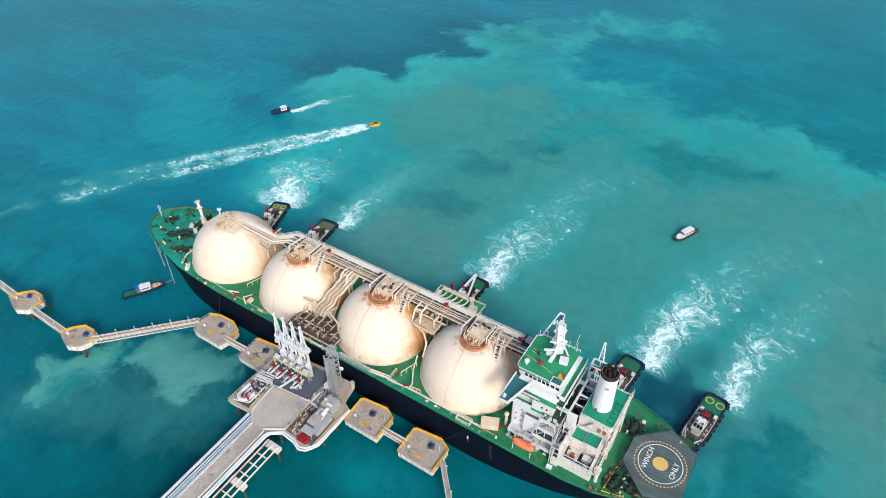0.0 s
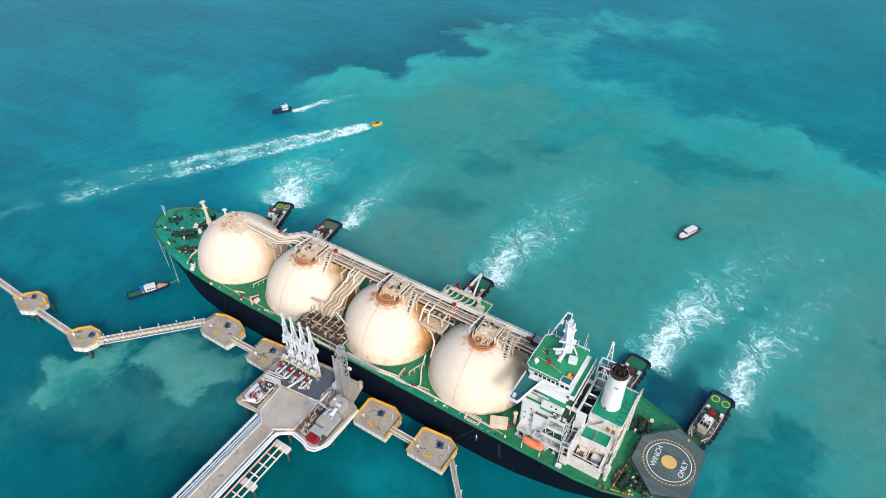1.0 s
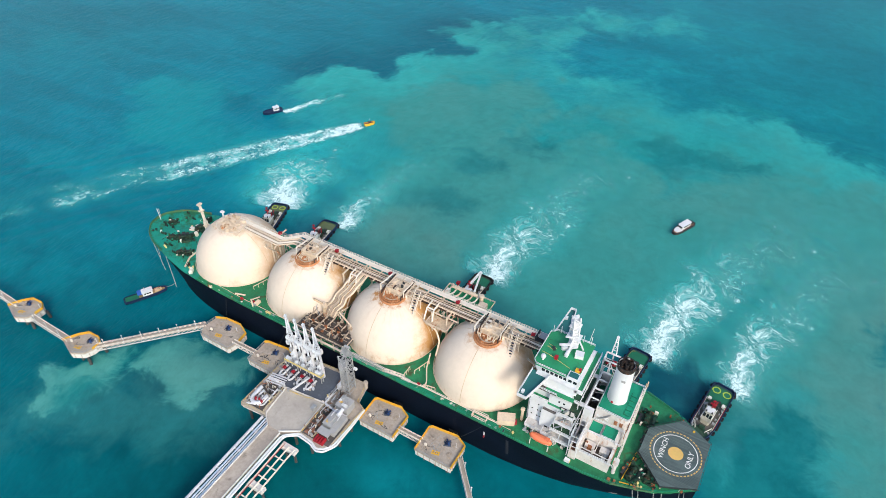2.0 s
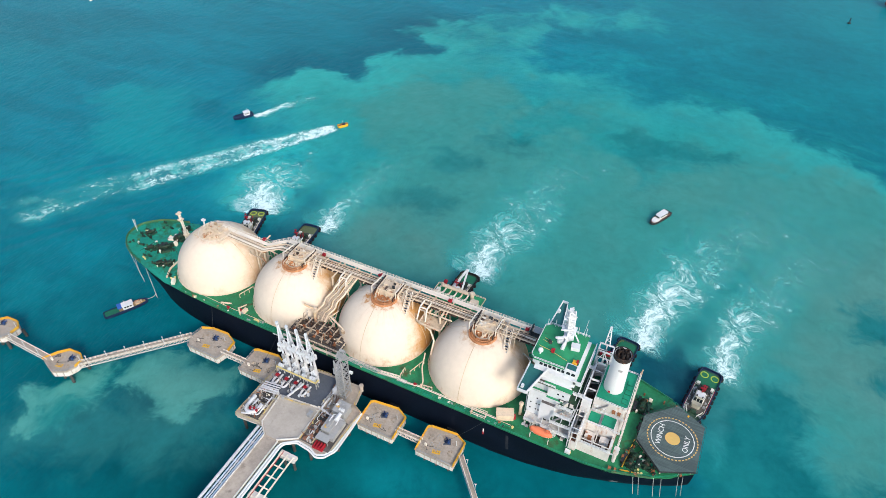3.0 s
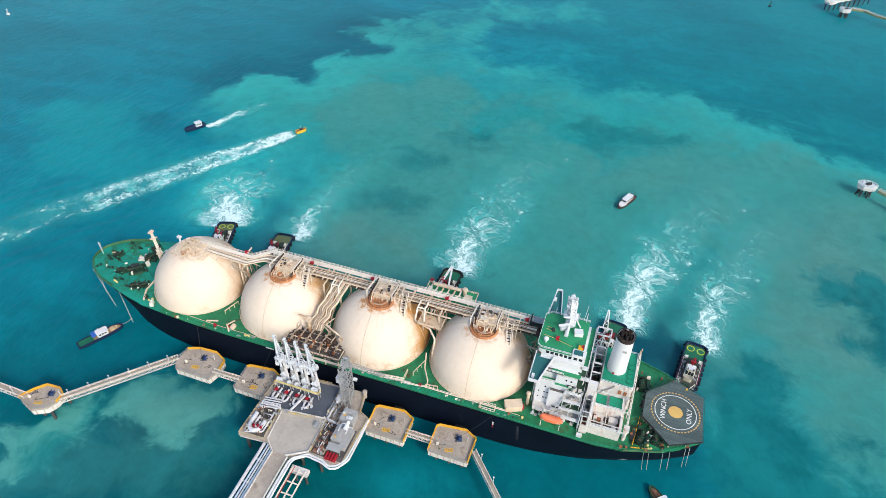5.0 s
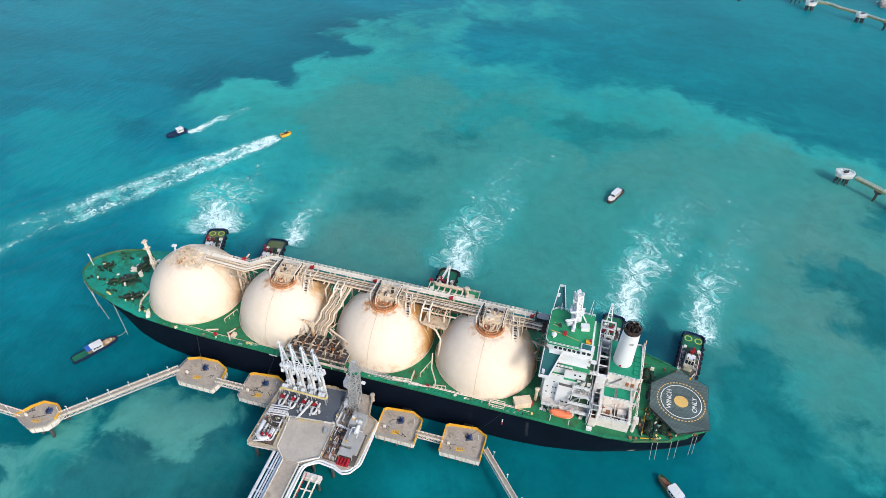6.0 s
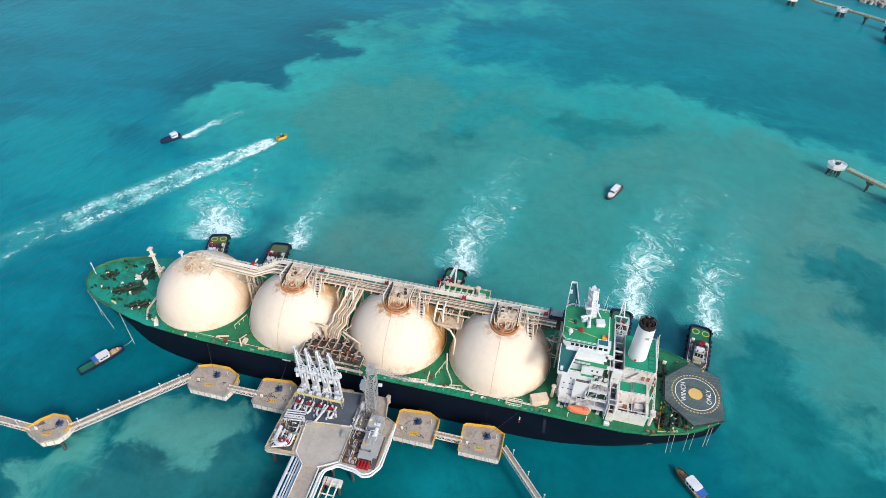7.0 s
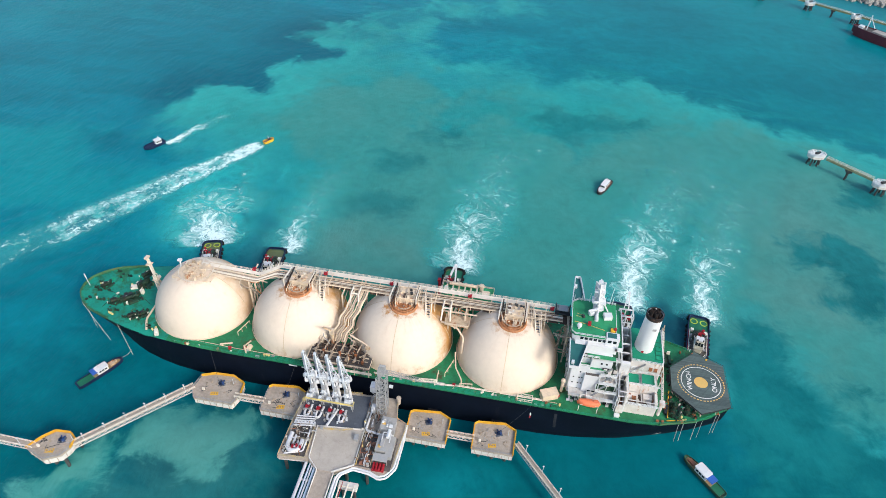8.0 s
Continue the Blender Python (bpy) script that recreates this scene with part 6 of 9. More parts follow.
part("vent_louvre", g, M_RUST, low, kind="stuff")
tower = part("stair_tower", Shape().box(92.6, 93.0, -20.4, -12, DECK, 26).box(92.6, 95.2, -20.6, -20.2, DECK, 22.5).box(94.8, 95.2, -20.4, -14, DECK, 29.4).beam((92.8, -12, DECK), (92.8, -12, 33), 0.45).beam((95, -12, DECK), (95, -12, 33), 0.45), M_WHITE_OLD, ship, "white stair tower of open bays")
part("stair_flight", Shape().beam((94, -19, 19), (94, -13, 23), 1.2, 0.3).beam((94, -13, 23), (94, -19, 26), 1.2, 0.3).box(92.9, 95, -20, -15, 21, 21.2), M_WHITE_OLD, tower)
part("stair_floor", Shape().box(93, 95, -20, -15.2, 21.2, 21.3), M_BROWN, tower)
g = Shape()
for z in (21.5, 24.5, 27.5, 30.5):
    g.beam((92.0, -20.2, z), (95.4, -20.2, z), 0.22).beam((92.0, -12, z), (95.4, -12, z), 0.22).beam((92.0, -20.2, z), (92.0, -12, z), 0.22).beam((95.4, -20.2, z), (95.4, -12, z), 0.22)
for x in (92.0, 95.4):
    for y in (-20.2, -16):
        g.beam((x, y, DECK), (x, y, 30.5 if y > -18 else 27.5), 0.25)
part("bay_frame", g, M_WHITE, tower)
# open shaft between the accommodation and the casing, rimmed by white walls
shaft = part("machinery_shaft", Shape().box(92.2, 95.8, -8.8, -7.4, DECK, 33.6).box(92.2, 92.7, -7.4, 10.8, 20, 33.5).box(92.2, 95.8, 10.2, 11.0, DECK, 33.5), M_WHITE, ship, "white walled machinery shaft open to the sky")
# dark sheet on the inner wall paints the shade down the shaft
part("shaft_shade", Shape().box(92.7, 92.85, -7.4, 10.2, 23.8, 32.6), M_DARK, shaft)
part("shaft_floor", Shape().box(92.7, 95.8, -7.4, 10.2, 23.6, 23.8), M_TUG_DECK, shaft, "dark green floor of the shaft")
for y, w in ((-3.0, 0.3), (1.6, 0.6), (6.4, 0.3)):
    part("cross_beam", Shape().box(92.7, 95.8, y, y + w, 33.0, 33.5), M_WHITE, shaft)
for y in (-5.2, -0.6, 4.2, 8.2):
    part("deep_beam", Shape().beam((92.7, y, 30.2), (95.8, y + 0.8, 29.4), 0.22), M_WHITE_OLD, shaft)
for y, z, m in ((-5.6, 27.2, M_BROWN), (0.2, 28.6, M_GRATE), (4.6, 26.0, M_DARK), (8.4, 27.0, M_TUG_GREEN)):
    part("shaft_machine", Shape().block(94.2, y, 23.8, 2.0, 2.6, z - 23.8), m, shaft)
for k in range(4):
    part("shaft_pipe", Shape().tube([(92.8, -6.2 + 4.2 * k, 30.4), (95.7, -5.6 + 4.2 * k, 31.0)], 0.2, 6), M_STEEL, shaft)
part("shaft_rail", Shape().rail([(92.3, -8.6, 33.6), (92.3, 10.9, 33.5)], step=2.0, r=0.1), M_WHITE, shaft)
part("link_bridge", Shape().box(88.6, 92.2, -8.6, -6.8, 33.2, 33.5).box(88.6, 92.2, 6.4, 8.0, 33.2, 33.5), M_WHITE, shaft)
part("link_rail", Shape().rail([(88.6, -8.5, 33.5), (92.2, -8.5, 33.5)], step=1.4, r=0.1), M_WHITE, shaft)
# far-side crane: an open portal with a tapering boom standing on it
fr = part("crane_frame", Shape().box(91.0, 97.0, 16.9, 17.3, 37.4, 38.0).box(91.0, 97.0, 12.7, 13.1, 37.4, 38.0).box(91.0, 91.4, 12.7, 17.3, 37.4, 38.0).box(96.6, 97.0, 12.7, 17.3, 37.4, 38.0), M_WHITE, ship, "white crane portal of open bays")
for x in (91.2, 93.9, 96.8):
    for y in (12.9, 17.1):
        part("crane_post", Shape().beam((x, y, DECK), (x, y, 37.6), 0.42), M_WHITE, fr)
for z in (24.0, 30.6, 34.2):
    part("crane_tie", Shape().beam((91.2, 12.9, z), (96.8, 12.9, z), 0.3).beam((91.2, 12.9, z), (91.2, 17.1, z), 0.3).beam((96.8, 12.9, z), (96.8, 17.1, z), 0.3).beam((91.2, 17.1, z), (96.8, 17.1, z), 0.3), M_WHITE, fr)
part("crane_brace", Shape().beam((91.2, 12.9, 30.6), (93.9, 12.9, 37.4), 0.24).beam((96.8, 12.9, 30.6), (93.9, 12.9, 37.4), 0.24), M_WHITE, fr)
part("crane_floor", Shape().box(91.4, 96.6, 13.1, 16.9, 34.0, 34.2), M_TUG_DECK, fr)
part("crane_motor", Shape().block(95.2, 15.2, 34.2, 1.4, 1.6, 1.6, 10), M_RED, fr, "red winch motor")
part("crane_motor", Shape().block(92.6, 14.6, 34.2, 1.0, 1.2, 1.2), M_RED, fr, "red winch motor")
boom = part("crane_boom", Shape().beam((92.9, 17.1, 37.8), (93.3, 18.8, 46.0), 0.36).beam((94.8, 17.1, 37.8), (93.7, 18.9, 46.0), 0.36).block(93.5, 18.8, 45.6, 0.9, 0.7, 0.7), M_WHITE, fr, "white tapering boom")
part("boom_rung", Shape().beam((93.0, 17.5, 39.6), (94.6, 17.5, 39.6), 0.2).beam((93.1, 17.9, 41.6), (94.3, 17.9, 41.6), 0.2).beam((93.2, 18.3, 43.6), (94.0, 18.3, 43.6), 0.2).beam((93.0, 17.5, 39.6), (94.3, 17.9, 41.6), 0.16), M_WHITE, boom)
# provision crane by the casing
cr = part("provision_crane", Shape().tube([(109.4, -18.2, DECK), (109.4, -18.2, 24)], 0.7, 10).block(109.4, -18.2, 23.6, 2.0, 2.2, 1.8), M_WHITE_OLD, ship, "white stores crane with its boom laid along the casing")
part("boom", Shape().truss((109.4, -17.4, 25), (109.2, 11.0, 35.0), 0.6, 0.13, 1.6), M_WHITE_OLD, cr)
part("boom_head", Shape().block(109.2, 11.4, 34.4, 0.8, 1.1, 1.2).tube([(109.4, 11.4, 33), (109.4, 11.6, 37.2)], 0.22, 6), M_DOME, cr)
part("boom_wire", Shape().beam((109.4, -18.2, 26.2), (109.3, 9, 36), 0.12), M_WALK, cr)
part("boom_rest", Shape().beam((109.4, 6, DECK), (109.4, 6, 33), 0.36), M_WHITE_OLD, cr)
part("boom_rest", Shape().beam((109.4, -8, DECK), (109.4, -8, 28), 0.36), M_WHITE_OLD, cr)
# stern deck bits
part("stern_gear", Shape().tube([(113, -19.5, DECK + 0.6), (114.5, -6, DECK + 0.6)], 0.22, 6).tube([(112.6, -20.8, DECK + 0.5), (118, -19.6, DECK + 0.5)], 0.25, 6), M_YELLOW, ship)
g = Shape()
for x, y in ((112.2, -15), (114.4, 14), (113, 16.5), (121, 16), (126, 16.4), (118, -20.2), (124, -17.6), (133, -13), (109, -22), (111, -21.6)):
    g.block(x, y, DECK, rng.uniform(0.5, 1.2), rng.uniform(0.5, 1.2), rng.uniform(0.5, 1.2))
part("deck_fitting", g, M_RUST, ship, kind="stuff")
for sgn in (-1, 1):
    part("stern_bulwark", Shape().beam((110, sgn * 23.1, DECK + 0.5), (123.8, sgn * 18.9, DECK + 0.4), 0.25, 0.9), M_DECK_OLIVE, ship)
# helideck
HELI = [(114.9, -7.3), (115.2, 4.5), (126.2, 14.6), (137.2, 9.1), (137.4, -11.4), (125.6, -16.9)]
HX, HY, HZ = 127.0, -1.3, 21.0
heli = part("helideck", Shape().prism(HELI, HZ - 0.9, HZ - 0.12), M_DARK, ship, "grey planked winch-only helicopter deck")


def clip_band(poly, y0, y1):
    """The stretch of a convex outline between two lines of constant y."""
    for sign, lim in ((1, y0), (-1, -y1)):
        out = []
        for i in range(len(poly)):
            a, b = poly[i], poly[(i + 1) % len(poly)]
            da, db = sign * a[1] - lim, sign * b[1] - lim
            if da >= 0:
                out.append(a)
            if da * db < 0:
                k = da / (da - db)
                out.append((a[0] + (b[0] - a[0]) * k, a[1] + (b[1] - a[1]) * k))
        poly = out
    return poly


y = -16.9
while y < 14.5:
    p = clip_band(HELI, y, y + 0.52)
    if len(p) > 2:
        part("plank", Shape().prism(p, HZ - 0.12, HZ), M_PLANK, heli)
    y += 0.6
g = Shape()
for k in range(44):
    g.band(HX, HY, HZ + 0.004, HZ + 0.02, 8.95, 9.4, 2, k * 360 / 44, (k + 0.62) * 360 / 44)
part("dashed_ring", g, M_SPOT, heli, "yellow broken ring", kind="stuff")
part("white_ring", Shape().band(HX, HY, HZ + 0.004, HZ + 0.02, 7.7, 8.0, 72), M_MARK_WHITE, heli, "white ring")
part("centre_spot", Shape().band(HX, HY, HZ + 0.004, HZ + 0.02, 0.01, 2.75, 48), M_SPOT, heli, "yellow centre spot")
for word, x, y in (("WINCH", 122.4, -1.2), ("ONLY", 132.2, -1.6)):
    cu = bpy.data.curves.new("lettering", 'FONT')
    cu.body, cu.size, cu.extrude, cu.offset = word, 2.75, 0.01, 0.02
    cu.align_x = cu.align_y = 'CENTER'
    cu.materials.append(M_MARK_WHITE)
    ob = new("lettering", cu)
    ob.parent = heli
    ob.matrix_basis = pose(x, y, HZ + 0.02, 0, 0, 90)
    ob["label"] = "white painted words"
g = Shape()
for i in range(6):
    a, b = HELI[i], HELI[(i + 1) % 6]
    for k in range(8):
        px, py = a[0] + (b[0] - a[0]) * k / 8, a[1] + (b[1] - a[1]) * k / 8
        ox, oy = (px - HX) * 0.045, (py - HY) * 0.045
        g.beam((px, py, HZ - 0.3), (px + ox, py + oy, HZ - 0.05), 0.1)
    g.beam((a[0] + (a[0] - HX) * 0.045, a[1] + (a[1] - HY) * 0.045, HZ - 0.05), (b[0] + (b[0] - HX) * 0.045, b[1] + (b[1] - HY) * 0.045, HZ - 0.05), 0.1)
part("edge_net", g, M_DARK, heli)
for x, y in ((116, -6), (116, 4), (126, 13), (136, 8), (136, -10.5), (126, -15.5), (121, -1), (131, -1), (119, -10)):
    part("deck_support", Shape().beam((x, y, DECK), (x, y, HZ - 0.8), 0.45), M_CREAM, heli)
for k in range(8):
    part("deck_brace", Shape().beam((115 + 1.4 * k, -7.4 - 1.15 * k, HZ - 1.2), (116.5 + 1.4 * k, -7.2 - 1.1 * k, DECK), 0.25), M_CREAM, heli)
part("corner_light", Shape().lathe([(0.4, HZ), (0.4, HZ + 0.5), (0.01, HZ + 0.6)], 130.5, 11.2, 10), M_YELLOW, heli)

# lifeboats
for sgn in (-1, 1):
    lx, ly, lz = 81.8, sgn * 21.3, 21.4
    boat = thing("lifeboat", (lx, ly, lz), "enclosed orange lifeboat hanging in white davits", "lifeboat", "lifeboats")
    hullv, cover = Shape(), Shape()
    n = 13
    for shp, zs, ks in ((hullv, (-1.3, -0.9, 0.0, 0.15), (0.25, 0.75, 1.0, 1.03)), (cover, (0.15, 0.9, 1.3, 1.5), (1.0, 0.9, 0.6, 0.02))):
        verts, faces = [], []
        for i in range(n):
            u = -1 + 2 * i / (n - 1)
            w = 1.55 * max(0.02, (1 - abs(u) ** 2.6)) ** 0.7
            for side in (-1, 1):
                for z, k in zip(zs, ks):
                    verts.append((lx + 4.6 * u * (1 if z > -0.5 else 0.92), ly + side * w * k, lz + (z if abs(u) < 0.99 else min(z, 0.3))))
        m = len(zs)
        for i in range(n - 1):
            for s in range(2):
                for q in range(m - 1):
                    a, b = (2 * i + s) * m + q, (2 * (i + 1) + s) * m + q
                    faces.append((a, b, b + 1, a + 1) if s == 0 else (a, a + 1, b + 1, b))
            a, b = 2 * i * m, 2 * (i + 1) * m
            if shp is hullv:
                faces.append((a, a + m, b + m, b))
        shp.add(verts, faces)
    part("boat_hull", hullv, M_ORANGE, boat)
    part("canopy", cover, M_ORANGE, boat)
    part("steering_hood", Shape().block(lx + 2.6, ly, lz + 1.1, 1.6, 1.5, 0.8, 0, 0.3), M_ORANGE, boat)
    part("rubbing_strake", Shape().beam((lx - 3.8, ly - 1.3, lz + 0.1), (lx + 3.8, ly - 1.3, lz + 0.1), 0.12).beam((lx - 3.8, ly + 1.3, lz + 0.1), (lx + 3.8, ly + 1.3, lz + 0.1), 0.12), M_WALK, boat)
    for dx in (-3.6, 3.6):
        g = Shape()
        g.beam((lx + dx, sgn * 17.6, DECK), (lx + dx, sgn * 18.8, 23.4), 0.4).beam((lx + dx, sgn * 18.8, 23.4), (lx + dx, sgn * 21.3, 23.8), 0.35)
        part("boat_chock", Shape().beam((lx + dx, sgn * 22.6, DECK), (lx + dx, sgn * 22.4, 20.2), 0.3), M_WHITE_OLD, ship)
        part("davit", g, M_WHITE_OLD, ship, "white lifeboat davit")
    part("davit_span", Shape().beam((lx - 3.6, sgn * 18.6, 22.6), (lx + 3.6, sgn * 18.6, 22.6), 0.25), M_WHITE_OLD, ship)
g = Shape()
for k in range(8):
    g.block(76.5 + 1.6 * k, -16.6, DECK, 0.9, 0.9, rng.uniform(0.7, 2.4))
g.box(76, 90, -17.4, -15.9, 20.4, 20.6)
part("boat_deck_gear", g, M_STEEL, ship, kind="stuff")
part("raft_canister", Shape().block(93.2, -22.4, DECK, 2.0, 1.3, 1.3), M_WHITE, ship)

# small fittings on the superstructure
rng = random.Random(41)
for k in range(26):
    x, y = rng.uniform(73.5, 90), -rng.uniform(15, 19)
    part("boat_deck_locker", Shape().block(x, y, DECK, rng.uniform(0.5, 1.4), rng.uniform(0.4, 1.0), rng.uniform(0.5, 1.5)), (M_WHITE, M_STEEL, M_WHITE_OLD, M_DARK)[k % 4], ship)
for k in range(9):
    z = 20.2 + 3.8 * (k % 5)
    y = -9 + 2.1 * k
    part("gallery_locker", Shape().block(89.2, y, 21.25 + 3.8 * (k % 4), rng.uniform(0.8, 1.6), rng.uniform(0.8, 1.8), 1.4), (M_WHITE, M_GREY, M_WHITE_OLD)[k % 3], house)
for y, z in ((-19.9, 24.4), (-13.3, 28.4), (-8.1, 30)):
    part("house_rail", Shape().rail([(96.4, y, z - 1.6), (108.6, y, z - 1.6)], h=1.2, step=1.8, r=0.1), M_WHITE, low)
for k in range(8):
    part("bay_gear", Shape().block(rng.uniform(97, 108), rng.uniform(-18.6, -14.2), 21.75, rng.uniform(0.6, 1.8), rng.uniform(0.6, 1.5), rng.uniform(0.6, 2.2)), (M_BROWN, M_STEEL, M_WHITE_OLD, M_RUST)[k % 4], low)
for k in range(4):
    part("deck_opening", Shape().box(80.6 + 1.9 * k, 82.0 + 1.9 * k, -15.75, -15.6, 20.4, 22.2), M_GLASS, house)
part("recess_deck", Shape().box(78.8, 83.8, -15.4, -14.3, 31.0, 31.1), M_GRATE, house)
for k in range(5):
    part("hand_ladder", Shape().beam((72.4, -12.5 + 5.5 * k, DECK), (72.4, -12.5 + 5.5 * k, 40), 0.3), M_WHITE, house)
for k in range(16):
    part("stern_fitting", Shape().block(rng.uniform(112, 124), rng.uniform(-19, -7.6), DECK, rng.uniform(0.4, 1.5), rng.uniform(0.4, 1.3), rng.uniform(0.4, 1.3), rng.uniform(0, 90)), (M_GEAR, M_RUST, M_DECK_TEAL, M_GEAR)[k % 4], ship)
for k in range(7):
    part("net_strut", Shape().beam((115.0 + 1.5 * k, -7.6 - 1.35 * k, HZ - 0.4), (113.8 + 1.5 * k, -8.6 - 1.35 * k, DECK + 0.6), 0.22), M_GEAR, heli)

# ---- jetty ----
Z_DOL, Z_PLAT = 8.0, 10.5


def dolphin(at, outline, label, hook=(0.0, 0.5), sign=True, fence=(1, 2, 3), piles=((-5, -4), (0, -4), (5, -4), (-5, 4), (0, 4), (5, 4))):
    """A piled concrete dolphin with a quick-release hook and a yellow fence."""
    d = thing("mooring_dolphin", (at[0], at[1], 0), label, "dolphin", "mooring dolphins")
    poly = [(at[0] + x, at[1] + y) for x, y in outline]
    part("deck_slab", Shape().prism(poly, Z_DOL - 0.9, Z_DOL), M_CONCRETE, d)
    part("skirt_wall", Shape().prism([(at[0] + x * 0.985, at[1] + y * 0.985) for x, y in outline], Z_DOL - 3.6, Z_DOL - 0.9), M_CONCRETE_PALE, d)
    rib = Shape()
    for (ax, ay), (bx, by) in zip(poly, poly[1:] + poly[:1]):
        n = max(1, round(math.hypot(bx - ax, by - ay) / 2.6))
        for q in range(n):
            f = (q + 0.5) / n
            rib.block(ax + (bx - ax) * f, ay + (by - ay) * f, Z_DOL - 3.5, 0.22, 0.22, 2.5)
    part("skirt_rib", rib, M_CONCRETE, d, kind="stuff")
    for x, y in piles:
        part("pile", Shape().tube([(at[0] + x * 1.12, at[1] + y * 1.12, -6), (at[0] + x, at[1] + y, Z_DOL - 3.5)], 0.65, 12), M_PILE, d)
    pts = [(*poly[i], Z_DOL) for i in fence]
    part("kerb_fence", Shape().rail(pts, h=1.0, step=2.0, r=0.16), M_YELLOW, d, "yellow handrail")
    strip = Shape()
    for a, b in zip(pts, pts[1:]):
        strip.beam((a[0], a[1], Z_DOL + 0.12), (b[0], b[1], Z_DOL + 0.12), 0.55, 0.24)
    part("kerb", strip, M_YELLOW, d, "yellow kerb")
    hx, hy = at[0] + hook[0], at[1] + hook[1]
    hk = part("mooring_hook", Shape().block(hx, hy, Z_DOL, 1.6, 1.2, 0.7, 20).tube([(hx, hy, Z_DOL), (hx, hy, Z_DOL + 1.5)], 0.45, 10), M_NAVY, d, "dark blue quick-release hook")
    part("hook_arm", Shape().beam((hx, hy, Z_DOL + 0.8), (hx - 0.9, hy + 1.5, Z_DOL + 0.7), 0.36).beam((hx, hy, Z_DOL + 0.8), (hx + 0.8, hy + 1.5, Z_DOL + 0.7), 0.36).block(hx + 0.8, hy - 0.2, Z_DOL, 0.7, 0.7, 1.2), M_HOOK, hk)
    if sign:
        part("ground_sign", Shape().block(at[0] - 0.4, at[1] - 3.8, Z_DOL, 3.2, 1.7, 0.03, 12), M_YELLOW, d, "yellow painted panel with dark marks")
        bars = Shape()
        for k in range(3):
            bars.block(at[0] - 1.3 + 0.9 * k, at[1] - 3.95 + 0.19 * k, Z_DOL + 0.03, 0.5, 0.7, 0.02, 12)
        part("sign_bar", bars, M_WOOD, d)
    rr = random.Random(int(at[0] * 7))
    g = Shape()
    for _ in range(26):
        g.block(at[0] + rr.uniform(-6, 6), at[1] + rr.uniform(-4, 3.5), Z_DOL, rr.uniform(0.2, 0.8), rr.uniform(0.2, 0.7), rr.uniform(0.1, 0.6), rr.uniform(0, 90))
    part("deck_clutter", g, M_PIPE_BROWN, d, kind="stuff")
    for _ in range(7):
        px, py = at[0] + rr.uniform(-5, 5), at[1] + rr.uniform(-4, 3)
        run = [(px, py, Z_DOL + 0.06)]
        for _ in range(4):
            px, py = min(at[0] + 6, max(at[0] - 6, px + rr.uniform(-2.6, 2.6))), min(at[1] + 4, max(at[1] - 4.6, py + rr.uniform(-2, 2)))
            run.append((px, py, Z_DOL + 0.06))
        part("cable", Shape().tube(run, 0.09, 5), rr.choice((M_DARK, M_PIPE_BROWN, M_STEEL)), d)
    part("hook_pad", Shape().block(hx, hy, Z_DOL + 0.004, 3.0, 2.4, 0.05, 20), M_PAD, d, "dark oily pad under the hook")
    part("bollard_light", Shape().tube([(at[0] + 5.4, at[1] + 2.2, Z_DOL), (at[0] + 5.4, at[1] + 2.2, Z_DOL + 3.2)], 0.12, 6), M_WHITE, d)
    part("cabinet", Shape().block(at[0] - 5.4, at[1] - 3.0, Z_DOL, 0.9, 0.7, 1.4), M_WALK, d)
    g = Shape()
    for i in range(len(poly)):
        if i not in fence[:-1]:
            a, b = poly[i], poly[(i + 1) % len(poly)]
            g.rail([(*a, Z_DOL), (*b, Z_DOL)], step=2.2, r=0.06)
    part("railing", g, M_STEEL, d)
    return d


def fender(d, x, y):
    f = part("fender_panel", Shape().box(x - 2.0, x + 2.0, -26.3, -25.5, 1.2, 5.6), M_TYRE, d, "black fender panel against the hull")
    part("fender_cone", Shape().tube([(x - 1, -26.3, 4.2), (x - 1, y, 4.2)], 0.8, 12).tube([(x + 1, -26.3, 4.2), (x + 1, y, 4.2)], 0.8, 12), M_TYRE, f)


SIX = [(-10.3, -3.0), (-9.2, 3.6), (-4.2, 5.6), (4.0, 6.0), (9.6, 3.4), (10.2, -2.0), (8.6, -7.4), (-7.8, -7.4)]
BERTH = [(-8.2, -6.6), (-8.4, 4.6), (-7.2, 5.6), (3.6, 6.8), (8.2, 4.4), (8.0, -6.6)]
dolphin((-68.4, -34.4), SIX, "octagonal concrete mooring dolphin with yellow kerb", fence=(1, 2, 3, 4, 5), hook=(0.5, 1.4))
b1 = dolphin((-39.5, -35.2), BERTH, "concrete breasting dolphin with yellow kerb against the ship", fence=(1, 2, 3, 4), hook=(-0.2, 2.2))
b2 = dolphin((20.8, -35.4), BERTH, "concrete breasting dolphin with yellow kerb against the ship", fence=(0, 1, 2, 3, 4, 5), hook=(0.0, 1.6))
b3 = dolphin((47.3, -35.4), BERTH, "concrete breasting dolphin with yellow kerb against the ship", fence=(0, 1, 2, 3, 4, 5), hook=(1.6, 2.0))
for d, x in ((b1, -40.5), (b2, 20.8), (b3, 47.3)):
    fender(d, x, -29.5)
OUT = [(-9.4, -4.6), (-6.4, 0.8), (-3.0, 4.4), (3.0, 4.8), (6.4, 2.6), (6.4, -1.3), (4.8, -4.8), (-0.4, -7.6)]
dolphin((-117.2, -71.5), OUT, "outlying concrete mooring dolphin on piles", fence=(0, 1, 2, 3, 4, 5), hook=(1.5, 1.2))
